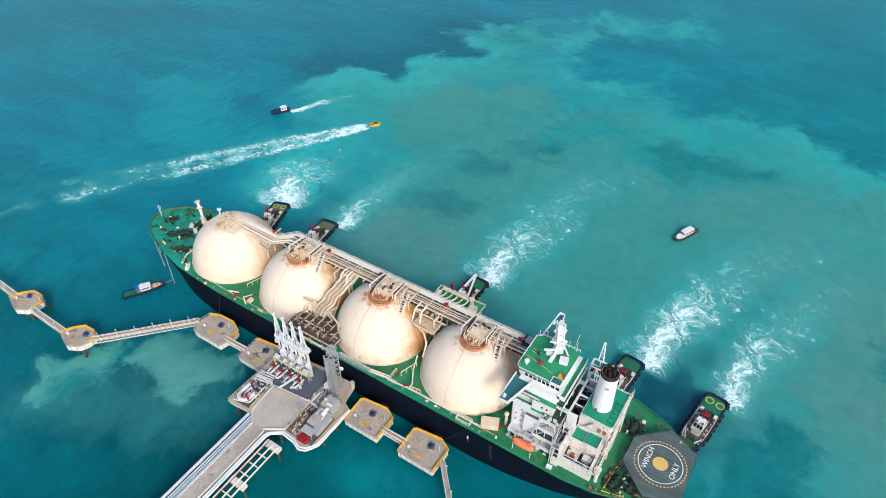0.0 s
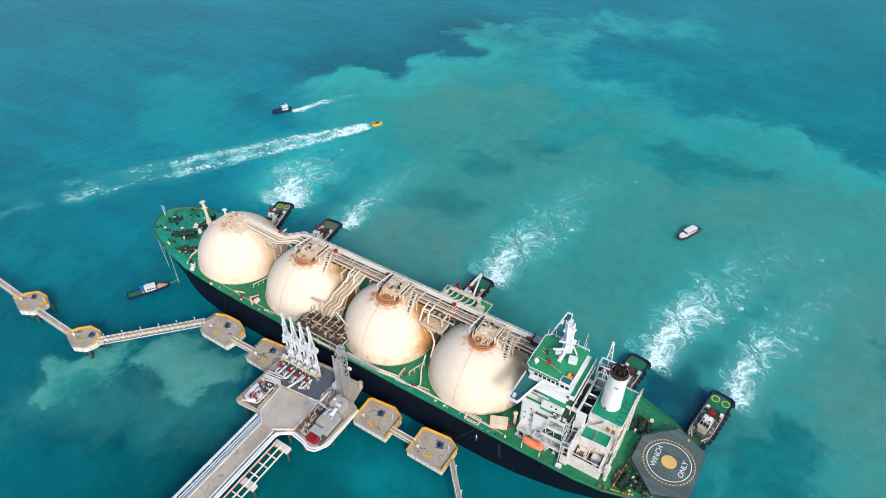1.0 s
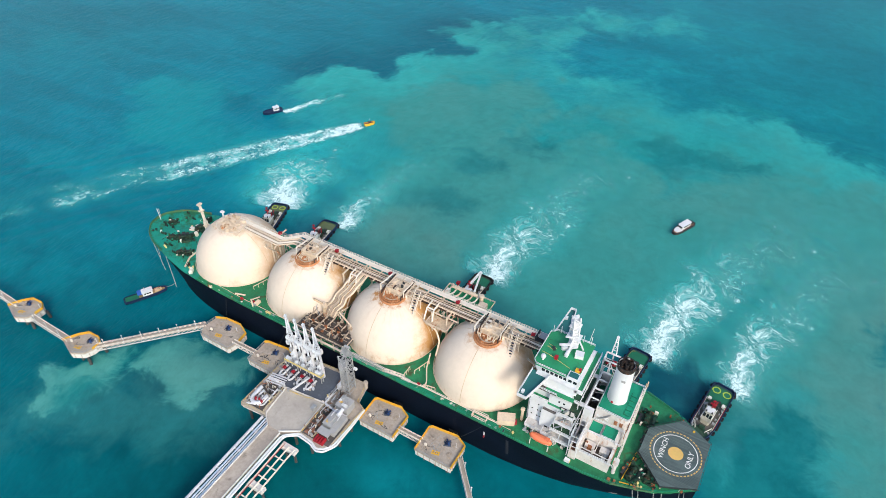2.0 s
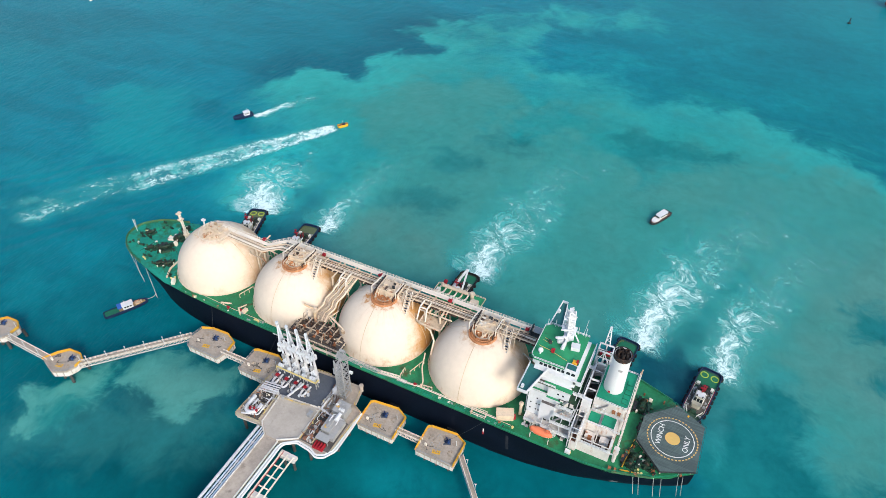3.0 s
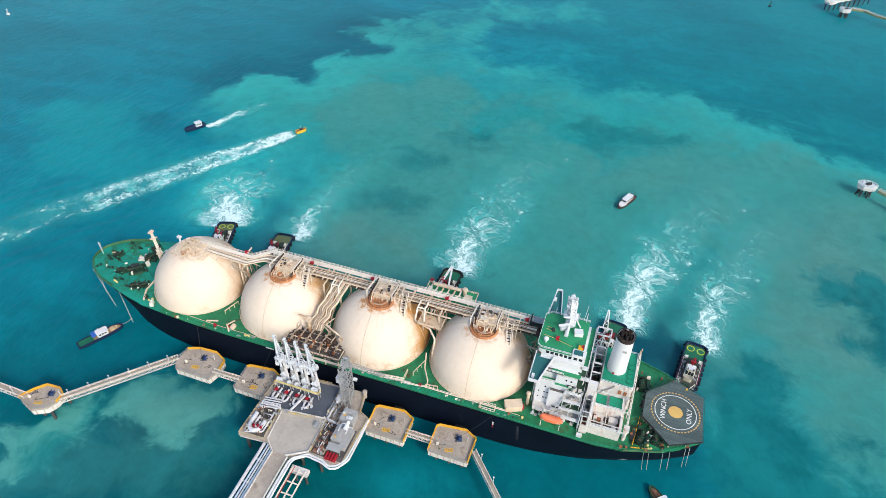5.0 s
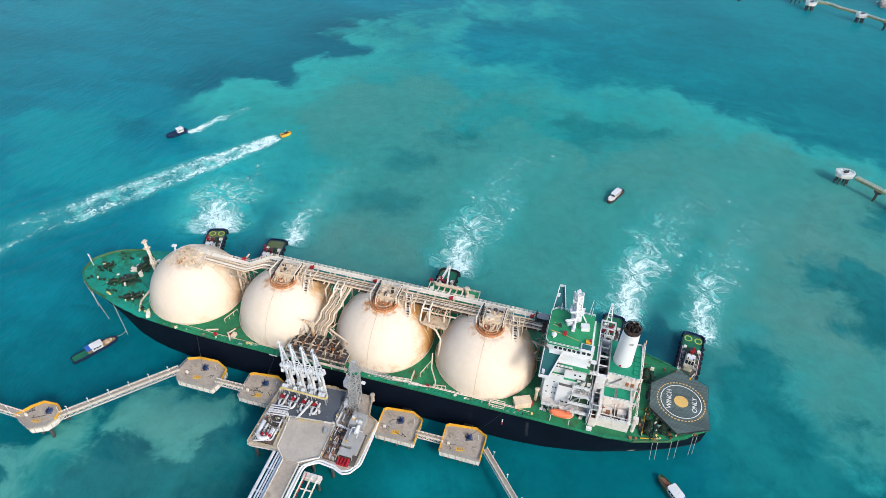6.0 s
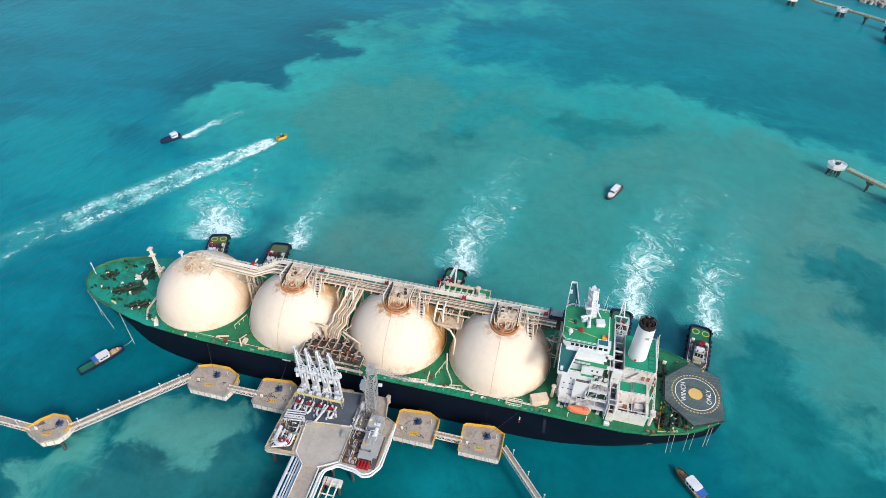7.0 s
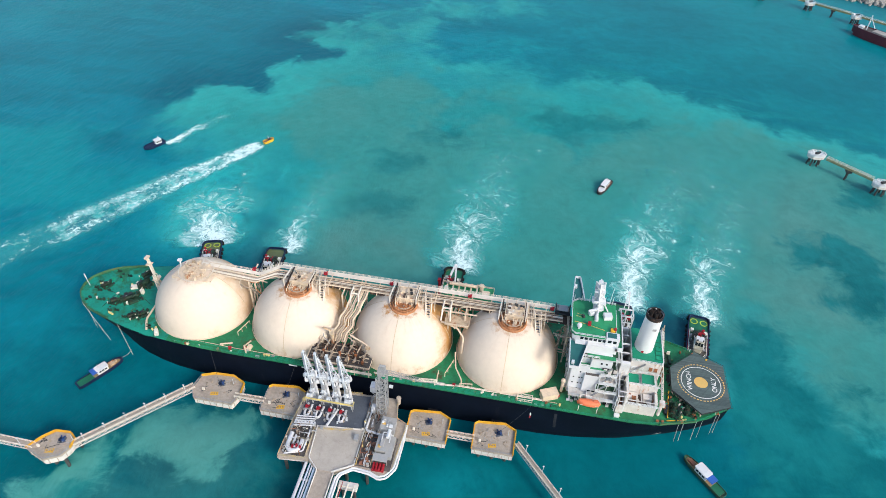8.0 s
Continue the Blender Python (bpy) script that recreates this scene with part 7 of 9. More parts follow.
dolphin((-158.4, -71.0), OUT, "outlying concrete mooring dolphin on piles", fence=(0, 1, 2, 3, 4, 5), hook=(-2, 1.2))
dolphin((96.5, -81.0), OUT, "outlying concrete mooring dolphin on piles", fence=(2, 3, 4, 5), sign=False)


def walkway(a, b, width=1.9, lamps=0, rise=0.1):
    """A truss footbridge with handrails and lamp posts."""
    a, b = Vector((*a, Z_DOL + rise)), Vector((*b, Z_DOL + rise))
    mid = (a + b) / 2
    w = thing("footbridge", (mid.x, mid.y, mid.z), "pale steel footbridge between dolphins", "footbridge", "footbridges")
    part("deck_plate", Shape().beam(a, b, width, 0.3), M_CONCRETE, w)
    d = (b - a).normalized()
    s = Vector((-d.y, d.x, 0)) * (width / 2)
    g = Shape()
    for e in (s, -s):
        g.rail([a + e, b + e], h=1.15, step=2.2, r=0.1)
    part("handrail", g, M_WALK, w)
    g = Shape()
    n = max(2, round((b - a).length / 2.4))
    lo = Vector((0, 0, -1.5))
    for e in (s, -s):
        g.beam(a + e + lo, b + e + lo, 0.25)
        for k in range(n):
            p, q = a.lerp(b, k / n) + e, a.lerp(b, (k + 1) / n) + e
            g.beam(p, q + lo, 0.16)
            g.beam(q + lo, q, 0.16)
    part("girder", g, M_CONCRETE_PALE, w)
    for k in range(lamps):
        p = a.lerp(b, (k + 0.5) / lamps) + s
        part("lamp_post", Shape().tube([p, p + Vector((0, 0, 5.0))], 0.1, 6).block(p.x, p.y, p.z + 4.9, 0.7, 0.35, 0.2), M_WHITE, w)
    return w


walkway((-78.4, -36.6), (-110.4, -71.0), 2.2, 6)
walkway((-124.5, -74.6), (-150.9, -74.2), 2.2, 3)
walkway((-165.5, -73.2), (-215, -71.5), 2.2, 4)
walkway((-60, -37.6), (-47.2, -37.4), 1.6)
walkway((28.3, -37.4), (39.6, -37.4), 1.6)
walkway((56.2, -36.4), (90.0, -74.5), 1.7, 5)

# loading platform
plat = thing("loading_platform", (-10, -45, 0), "concrete loading platform crowded with pipes and steelwork", "jetty")
PLAT = [(-32.3, -61.6), (-32.0, -46), (-30.6, -29.6), (-8.4, -27.8), (6.6, -27.2), (8.4, -36.8), (13.0, -38.6), (11.9, -45.6), (11.2, -57.6), (9.2, -60.6), (6.6, -61.8), (3.4, -60.4), (-3, -59.8), (-10.2, -64.2), (-15.8, -64.2), (-20.4, -60.6)]
part("platform_slab", Shape().prism(PLAT, Z_PLAT - 1.4, Z_PLAT), M_CONCRETE, plat)
part("edge_beam", Shape().prism([(-10 + (x + 10) * 0.985, -45 + (y + 45) * 0.985) for x, y in PLAT], Z_PLAT - 2.6, Z_PLAT - 1.4), M_CONCRETE_PALE, plat)
for x in (-30, -23, -15, -6, 2, 9.5):
    for y in (-60, -52, -44, -36, -30):
        if not (x > 8 and y > -38) and not (x > 6 and y < -58):
            part("pile", Shape().tube([(x, y, -6), (x, y, Z_PLAT - 2.5)], 0.6, 10), M_PILE, plat)
part("roadway_pad", Shape().prism([(-21.2, -46.2), (-3.4, -44.4), (-3.2, -59.4), (-5.4, -60.2), (-10.4, -63.8), (-15.2, -63.8), (-20.0, -59.6)], Z_PLAT, Z_PLAT + 0.16), M_ROADPAD, plat, "pale concrete turning pad")
part("arm_pad", Shape().prism([(-30, -45.6), (-29.8, -30.2), (-4.6, -28.6), (-3.8, -44.2), (-21, -46)], Z_PLAT, Z_PLAT + 0.12), M_PAD, plat, "dark blue-grey pad")
g = Shape()
g.box(-3.2, 10.8, -59.6, -45.2, Z_PLAT + 0.004, Z_PLAT + 0.1)
part("plant_pad", g, M_GRATE, plat)
part("pipe_pad", Shape().box(-30.6, -22.2, -60.0, -53, Z_PLAT + 0.004, Z_PLAT + 0.1), M_GRATE, plat)
part("pipe_grating", Shape().box(-30.8, -22.2, -52.6, -46.4, Z_PLAT + 0.004, Z_PLAT + 0.1), M_GRATE, plat)
g = Shape()
for a, b in (((-21.5, -46.2), (-20.3, -59.8)), ((-3.0, -44.2), (-2.9, -59.6)), ((-2.9, -59.6), (-10.2, -64)), ((-20.3, -59.8), (-15.8, -64)), ((-21.5, -46.2), (-3, -44.2))):
    g.beam((*a, Z_PLAT + 0.35), (*b, Z_PLAT + 0.35), 0.35, 0.7)
part("pad_kerb", g, M_CONCRETE_PALE, plat)
g = Shape()
for a, b in (((-32.1, -61.4), (-31.8, -46)), ((-31.8, -46), (-30.5, -30)), ((-30.5, -30), (-8.4, -28)), ((6.4, -27.4), (8.2, -36.6)), ((8.2, -36.6), (12.8, -38.8)), ((12.8, -38.8), (12.2, -45.6)), ((12.2, -45.6), (11.4, -58.2)), ((-32.1, -61.4), (-20.6, -60.5))):
    g.rail([(*a, Z_PLAT), (*b, Z_PLAT)], step=2.2, r=0.1)
part("railing", g, M_RAIL_FADED, plat, "faded yellow handrail", kind="stuff")
g = Shape().rail([(-20.6, -47.2, Z_PLAT), (-11, -46.2, Z_PLAT), (-7.6, -44.9, Z_PLAT)], step=1.5, r=0.12)
part("barrier", g, M_RAIL_FADED, plat, "faded yellow safety barrier")
for pts in ([(-31, -53, Z_PLAT), (-22.4, -52.8, Z_PLAT)], [(-22.3, -46.4, Z_PLAT), (-21.8, -59.8, Z_PLAT)], [(-30.8, -46.3, Z_PLAT), (-22.4, -46.3, Z_PLAT)], [(-2.2, -59.4, Z_PLAT), (-2.2, -38, Z_PLAT)], [(3.2, -46, Z_PLAT), (3.2, -59, Z_PLAT)]):
    part("inner_rail", Shape().rail(pts, step=1.8, r=0.1), M_RAIL_FADED, plat)
rr = random.Random(64)
for k in range(60):
    left = k % 2
    x, y = (rr.uniform(-31, -22.6), rr.uniform(-61, -46)) if left else (rr.uniform(-2.4, 3.2), rr.uniform(-59.6, -37))
    h = rr.uniform(0.8, 2.2)
    if k % 3:
        part("small_pipe", Shape().tube([(x, y, Z_PLAT), (x, y, Z_PLAT + h), (x + rr.uniform(-2, 2), y + rr.uniform(-2.5, 2.5), Z_PLAT + h)], rr.uniform(0.08, 0.18), 6), rr.choice((M_DARK, M_BEAM_DARK, M_STEEL, M_RUST, M_WALK)), plat)
    else:
        part("junction_box", Shape().block(x, y, Z_PLAT + 0.1, rr.uniform(0.4, 1.0), rr.uniform(0.4, 1.0), h, rr.uniform(0, 90)), rr.choice((M_BEAM_DARK, M_PIPE_BROWN, M_GREY, M_DARK)), plat)
for k in range(8):
    part("roof_duct", Shape().block(rr.uniform(3.8, 8.6), rr.uniform(-44, -39.8), 14.85, rr.uniform(0.5, 1.6), rr.uniform(0.4, 1.2), rr.uniform(0.3, 0.9)), rr.choice((M_GREY, M_STEEL, M_WHITE)), plat)
# pipes on the platform
for cx, w, r, y0 in ((-27.2, 2.5, 0.85, -51.6), (-27.0, 0.75, 0.42, -52.4)):
    bend = [(cx - w, y0, Z_PLAT + 1.5)] + [(cx + w * math.cos(radians(a)), -56.6 + w * math.sin(radians(a)), Z_PLAT + 1.5) for a in range(180, 361, 22)] + [(cx + w, y0 - 2.4, Z_PLAT + 1.5)]
    part("loop_pipe", Shape().tube(bend, r, 12), M_PIPE, plat, "fat silver insulated expansion loop")
part("loop_pipe", Shape().tube([(-23.4, -49, Z_PLAT + 1.2), (-23.2, -58.4, Z_PLAT + 1.2), (-29.8, -60.6, Z_PLAT + 1.2)], 0.34, 8), M_PIPE, plat)
g = Shape()
for k in range(5):
    g.tube([(-30.4, -48.4 + 1.05 * k, Z_PLAT + 1.9), (-22.6, -47.4 + 1.05 * k, Z_PLAT + 1.9)], 0.28, 8)
for k in range(7):
    g.block(-30 + 1.25 * k, -46.4, Z_PLAT, 0.7, 1.1, 2.2)
part("header_pipe", g, M_PIPE, plat)
for k in range(3):
    part("valve", Shape().block(-27.4 + 1.5 * k, -57.6 + 0.5 * (k % 2), Z_PLAT + 1.6, 0.7, 0.9, 1.2), M_RED, plat, "red valve actuator")
for k in range(4):
    x = -27.4 + 4.7 * k
    part("arm_feed_pipe", Shape().tube([(x - 0.7, -37.2, Z_PLAT + 1.2), (x - 1.0, -42, Z_PLAT + 1.2), (x - 0.2, -43.4, Z_PLAT + 1.2), (x + 0.9, -42.6, Z_PLAT + 1.2), (x + 1.0, -37.6, Z_PLAT + 1.2)], 0.46, 8), M_PIPE, plat)
    part("feed_valve", Shape().block(x - 0.8, -39.2, Z_PLAT + 1.2, 1.0, 1.3, 1.1).tube([(x - 0.8, -39.2, Z_PLAT + 1.5), (x + 0.4, -39.0, Z_PLAT + 2.4)], 0.25, 6), M_RED, plat, "red valve")
    part("pipe_rack", Shape().beam((x - 1.8, -40.6, Z_PLAT), (x - 1.8, -40.6, Z_PLAT + 2.2), 0.25).beam((x + 1.7, -40.6, Z_PLAT), (x + 1.7, -40.6, Z_PLAT + 2.2), 0.25).beam((x - 1.8, -40.6, Z_PLAT + 2.2), (x + 1.7, -40.6, Z_PLAT + 2.2), 0.25), M_STEEL, plat)
part("arm_feed_pipe", Shape().tube([(-15.6, -38, Z_PLAT + 1.6), (-17.8, -46.2, Z_PLAT + 1.6)], 0.5, 8), M_PIPE, plat)
rr = random.Random(14)
for k in range(22):
    x, y = rr.uniform(-29, -11), rr.uniform(-44, -37.6)
    part("arm_fitting", Shape().block(x, y, Z_PLAT + 0.12, rr.uniform(0.4, 1.0), rr.uniform(0.4, 1.0), rr.uniform(0.5, 1.7), rr.uniform(0, 90)), (M_STEEL, M_CONCRETE, M_ARM)[k % 3], plat)
# access gallery behind the arms
g = Shape().box(-29.4, -9.6, -37.3, -35.4, 14.2, 14.4)
for x in (-29, -22.6, -16.2, -10):
    for y in (-37, -35.7):
        g.beam((x, y, Z_PLAT), (x, y, 14.2), 0.3)
gal = part("arm_gallery", g, M_STEEL, plat)
part("gallery_rail", Shape().rail([(-29.4, -37.3, 14.4), (-9.6, -37.3, 14.4), (-9.6, -35.4, 14.4)], step=1.6, r=0.14), M_PALE_YELLOW, gal, "yellow rail")
for x, w in ((-28, 2.0), (-23.5, 1.2), (-20, 1.4), (-16.4, 1.1), (-12, 2.4)):
    part("gallery_box", Shape().block(x, -36.2, 14.4, w, 1.3, 1.2 + w * 0.25), M_ARM, gal)
    part("gallery_pipe", Shape().tube([(x + 1.2, -36.0, Z_PLAT), (x + 1.2, -36.0, 15.6), (x + 1.6, -34.2, 16.0)], 0.2, 6), M_PIPE, gal)
# plant area
pl = part("control_cabin", Shape().box(3.4, 8.8, -44.6, -39.4, Z_PLAT, 14.6), M_GREY, plat, "grey clad control cabin")
part("cabin_top", Shape().box(3.2, 9.0, -44.8, -39.2, 14.6, 14.85), M_GREY, pl)
pl = part("plant_housing", Shape().box(3.8, 7.6, -53.4, -47.2, Z_PLAT, 13.8).box(7.6, 10.2, -55, -46, Z_PLAT, 12.8), M_GREY, plat)
part("housing_lid", Shape().box(3.6, 7.8, -53.6, -47, 13.8, 14).box(5.2, 6.6, -52, -48.4, 14, 14.7), M_GREY, pl)
for x, y, w, d in ((4.6, -42.4, 1.4, 1.0), (5.0, -51.8, 1.2, 1.4)):
    part("roof_panel", Shape().block(x, y, 14.86 if y > -45 else 14.02 if x < 7.7 else 12.82, w, d, 0.06), M_SPOT, plat, "faded yellow roof panel")
for k in range(12):
    x = rr.uniform(-2.6, 3)
    y = rr.uniform(-59, -38)
    part("plant_pipe", Shape().tube([(x, y, Z_PLAT), (x, y, Z_PLAT + 1.4), (x + rr.uniform(-0.4, 0.4), y + rr.uniform(2, 5), Z_PLAT + 1.4)], rr.uniform(0.12, 0.28), 6), (M_PIPE, M_BROWN, M_STEEL, M_WALK)[k % 4], plat)
for k in range(10):
    x = rr.uniform(-30.5, -22.5)
    y = rr.uniform(-59.5, -47)
    part("plant_pipe", Shape().tube([(x, y, Z_PLAT), (x, y, Z_PLAT + 1.8), (x + rr.uniform(1, 3), y, Z_PLAT + 1.8)], rr.uniform(0.12, 0.26), 6), (M_PIPE, M_STEEL, M_WALK)[k % 3], plat)
part("vessel", Shape().tube([(7.4, -48.4, 15.0), (7.4, -45.0, 15.0)], 0.75, 12), M_WHITE, plat, "white horizontal vessel")
g = Shape().box(3.6, 9.2, -57.4, -54.2, Z_PLAT + 2.2, Z_PLAT + 2.5)
for x, y in ((3.8, -57.2), (9, -57.2), (3.8, -54.4), (9, -54.4)):
    g.beam((x, y, Z_PLAT), (x, y, Z_PLAT + 2.3), 0.2)
part("plant_roof", g, M_GREY, plat)
g = Shape()
for k in range(4):
    g.tube([(4.4 + 1.2 * k, -60.2, Z_PLAT + 0.9), (4.4 + 1.2 * k, -57.4, Z_PLAT + 0.9)], 0.42, 8)
g.box(4, 8.6, -60.4, -57.6, Z_PLAT, Z_PLAT + 0.5)
part("pump_skid", g, M_RED, plat, "red pump skid")
g = Shape()
rr = random.Random(3)
for k in range(7):
    g.tube([(-2.2 + rr.uniform(0, 4.5), -59 + 1.6 * k, Z_PLAT + 0.8), (1 + rr.uniform(0, 2.4), -59 + 1.6 * k, Z_PLAT + 0.8)], 0.22, 6)
for k in range(12):
    g.block(rr.uniform(-2, 3), rr.uniform(-59, -46), Z_PLAT, rr.uniform(0.4, 1.2), rr.uniform(0.4, 1.2), rr.uniform(0.5, 1.8))
part("plant_piping", g, M_BROWN, plat, kind="stuff")
g = Shape()
for k in range(14):
    g.block(rr.uniform(-2.4, 3.2), rr.uniform(-58, -40), Z_PLAT, rr.uniform(0.3, 1.0), rr.uniform(0.3, 1.0), rr.uniform(0.5, 1.6))
for k in range(12):
    g.block(rr.uniform(-31, -23), rr.uniform(-60, -47), Z_PLAT, rr.uniform(0.4, 1.0), rr.uniform(0.4, 1.0), rr.uniform(0.5, 2.0))
for k in range(8):
    g.block(-3.4, -29 - 1.9 * k, Z_PLAT, 0.5, rr.uniform(0.5, 1.4), rr.uniform(0.8, 1.8))
part("equipment_box", g, M_STEEL, plat, kind="stuff")
part("kiosk", Shape().block(-5, -48.6, Z_PLAT + 0.16, 1.6, 2.4, 1.5), M_STEEL, plat)
part("kiosk", Shape().block(-19.5, -46.8, Z_PLAT + 0.16, 1.2, 1.2, 1.4), M_STEEL, plat)
g = Shape()
g.tube([(-2.2, -36, Z_PLAT + 1.1), (-2.4, -44.6, Z_PLAT + 1.1), (3, -45.4, Z_PLAT + 1.1), (9, -45.4, Z_PLAT + 1.4)], 0.45, 8)
g.tube([(5.4, -50, 15.3), (5.4, -46.4, 15.3), (8.4, -46.4, 15.3), (8.4, -50, 14.4)], 0.22, 6)
part("service_pipe", g, M_PIPE, plat)
# white pipes that follow the outer edge of the platform
for k in range(2):
    o = 0.95 * k
    g = Shape().tube([(12.3 + o * 0.5, -38.4, 10.2), (12.5 + o * 0.6, -45.8, 10.2), (11.8 + o, -57.6, 10.0), (9.6 + o * 0.6, -61.0 - o, 10.0), (6.8 + o * 0.6, -62.2 - o, 10.0), (3.6, -60.8 - o, 10.0), (-2.8, -60.2 - o, 10.0), (-7.6 + o, -64.0, 10.2), (-8.2 + o, -66, 10.2), (-8.2 + o, -150, 10.2)], 0.4, 10)
    part("edge_pipe", g, M_WHITE, plat, "fat white service pipe along the edge")
part("corner_post", Shape().tube([(7.2, -29.2, Z_PLAT), (7.2, -29.2, Z_PLAT + 3.4)], 0.75, 10).lathe([(1.0, 13.8), (1.0, 14.4), (0.01, 14.6)], 7.2, -29.2, 10), M_CONCRETE, plat)
part("east_apron", Shape().box(2.4, 7.4, -39.4, -29.8, Z_PLAT, Z_PLAT + 0.1), M_CONCRETE, plat)
rr = random.Random(31)
for k in range(46):
    s = k % 4
    if s == 0:
        x, y = rr.uniform(-31.6, -30.2), rr.uniform(-60, -31)
    elif s == 1:
        x, y = rr.uniform(-3.9, -2.4), rr.uniform(-44, -29)
    elif s == 2:
        x, y = rr.uniform(-2.4, 10.5), rr.uniform(-60, -46)
    else:
        x, y = rr.uniform(-31, -22.6), rr.uniform(-61, -46)
    part("loose_fitting", Shape().block(x, y, Z_PLAT + 0.1, rr.uniform(0.3, 0.9), rr.uniform(0.3, 0.9), rr.uniform(0.3, 1.5), rr.uniform(0, 90)), (M_STEEL, M_BROWN, M_DARK, M_PALE_YELLOW, M_WALK)[k % 5], plat)
for k in range(16):
    x, y = rr.uniform(-31, -23), rr.uniform(-60.5, -46.5)
    part("pipe_stub", Shape().tube([(x, y, Z_PLAT), (x, y, Z_PLAT + rr.uniform(1, 2.6)), (x + rr.uniform(-1.4, 1.4), y + rr.uniform(-1.4, 1.4), Z_PLAT + 2.4)], rr.uniform(0.1, 0.22), 6), (M_DARK, M_BROWN, M_WALK, M_STEEL)[k % 4], plat)

# loading arms
arm0 = None
for k, x in enumerate((-26.9, -22.2, -17.5, -12.8)):
    if k == 0:
        Y = -33.4
        arm = arm0 = thing("marine_loader", (x, Y, Z_PLAT), "pale grey steel loading arm folded upright on its riser", "loading arm", "row of loading arms")
        ax, ay, az = x - 3.0, -31.4, 36.2
        riser = part("riser", Shape().tube([(x, Y, Z_PLAT), (x - 0.2, Y, 16), (x - 0.9, Y + 0.2, 24.4)], 0.85, 12).lathe([(1.4, Z_PLAT), (1.4, Z_PLAT + 0.7), (0.8, Z_PLAT + 0.9)], x, Y, 12), M_ARM, arm)
        part("riser_pipe", Shape().tube([(x + 1.7, Y - 0.4, Z_PLAT + 0.4), (x + 1.6, Y - 0.3, 15), (x + 0.7, Y, 24.0)], 0.55, 10), M_PIPE, riser)
        part("riser_brace", Shape().beam((x - 1.3, Y - 1.2, Z_PLAT), (x - 0.8, Y - 0.3, 20), 0.3).beam((x + 1.2, Y - 1.2, Z_PLAT), (x + 0.2, Y - 0.3, 20), 0.3), M_ARM, riser)
        part("riser_collar", Shape().block(x - 0.1, Y, 15.6, 3.2, 2.0, 0.25), M_ARM, riser)
        part("riser_flange", Shape().lathe([(0.8, 13.0), (1.2, 13.1), (1.2, 13.5), (0.8, 13.6)], x, Y, 12), M_ARM, riser)
        part("swivel_head", Shape().block(x - 0.8, Y + 0.2, 23.9, 2.1, 2.0, 2.6, 0, 0.4).tube([(x - 2.7, Y + 0.3, 25.2), (x + 1.3, Y + 0.3, 25.2)], 1.0, 12), M_ARM, arm)
        part("elbow", Shape().tube([(x + 1.0, Y + 0.3, 25.2), (x + 1.8, Y + 0.3, 25.4), (x + 2.0, Y + 0.4, 26.6), (x + 1.4, Y + 0.6, 27.8)], 0.5, 10), M_PIPE, arm)
        part("elbow", Shape().tube([(x - 2.4, Y + 0.3, 25.2), (x - 3.3, Y + 0.5, 25.0), (x - 3.6, Y + 0.9, 22.6)], 0.5, 10), M_PIPE, arm)
        part("drive_cylinder", Shape().tube([(x + 0.5, Y - 0.7, 20.6), (x - 0.7, Y + 0.4, 28.0)], 0.26, 8), M_DARK, arm, "dark hydraulic cylinder")
        part("drive_cylinder", Shape().tube([(x - 1.9, Y - 0.6, 21.2), (x - 2.2, Y + 0.5, 27.4)], 0.22, 8), M_DARK, arm)
        part("valve_box", Shape().block(x - 2.3, Y - 0.2, 21.4, 1.2, 1.2, 2.0, 10), M_WHITE, arm)
        low = [Vector((x - 2.5, Y + 0.5, 25.8)), Vector((x + 1.4, Y + 0.3, 27.0)), Vector((x - 0.6, Y - 1.4, 26.2))]
        tip = Vector((ax, ay, az))
        boom = Shape()
        for p in low:
            boom.beam(p, tip, 0.32)
        boom.tube([(x - 1.6, Y + 0.6, 25.6), tip], 0.28, 8)
        for i in range(3):
            for j in range(6):
                f0, f1 = j / 6.6, (j + 1) / 6.6
                a, b = (low[i], low[(i + 1) % 3]) if j % 2 else (low[(i + 1) % 3], low[i])
                boom.beam(a.lerp(tip, f0), b.lerp(tip, f1), 0.2)
                boom.beam(low[i].lerp(tip, f0), low[(i + 1) % 3].lerp(tip, f0), 0.16)
        part("inner_arm", boom, M_ARM, arm, "white lattice boom")
        part("apex_sheave", Shape().tube([(ax - 0.4, ay, az), (ax + 0.4, ay, az)], 0.62, 14), M_ARM, arm)
        fall = Shape().tube([(ax - 0.3, ay + 0.4, az), (ax - 0.5, -29.9, 23.2)], 0.42, 8).beam((ax - 0.9, ay + 0.2, az - 1), (ax - 1.2, -29.8, 23), 0.26)
        for j in range(6):
            fall.beam((ax - 0.35, ay + 0.5, az - 1.6 - 2.0 * j), (ax - 1.05, ay + 0.6, az - 2.8 - 2.0 * j), 0.2)
        part("outer_arm", fall, M_ARM, arm)
        part("coupler", Shape().tube([(ax - 0.5, -30.0, 23.6), (ax - 0.3, -29.7, 22.0), (ax + 0.6, -29.5, 20.8)], 0.55, 10).tube([(ax + 0.6, -29.5, 21.0), (ax + 0.7, -29.3, 20.0)], 0.85, 12), M_PIPE, arm, "bright flanged coupler")
        part("counterweight", Shape().block(x + 0.6, -35.2, 20.2, 1.2, 1.5, 2.2, 0, 0.3), M_STEEL, arm)
        part("weight_arm", Shape().beam((x - 0.3, Y - 0.2, 25.0), (x + 0.5, -35.0, 21.8), 0.45), M_ARM, arm)
        part("pantograph_rod", Shape().tube([(x + 0.3, -34.4, 23.6), (ax + 0.5, -31.6, az - 0.2)], 0.1, 6), M_STEEL, arm)
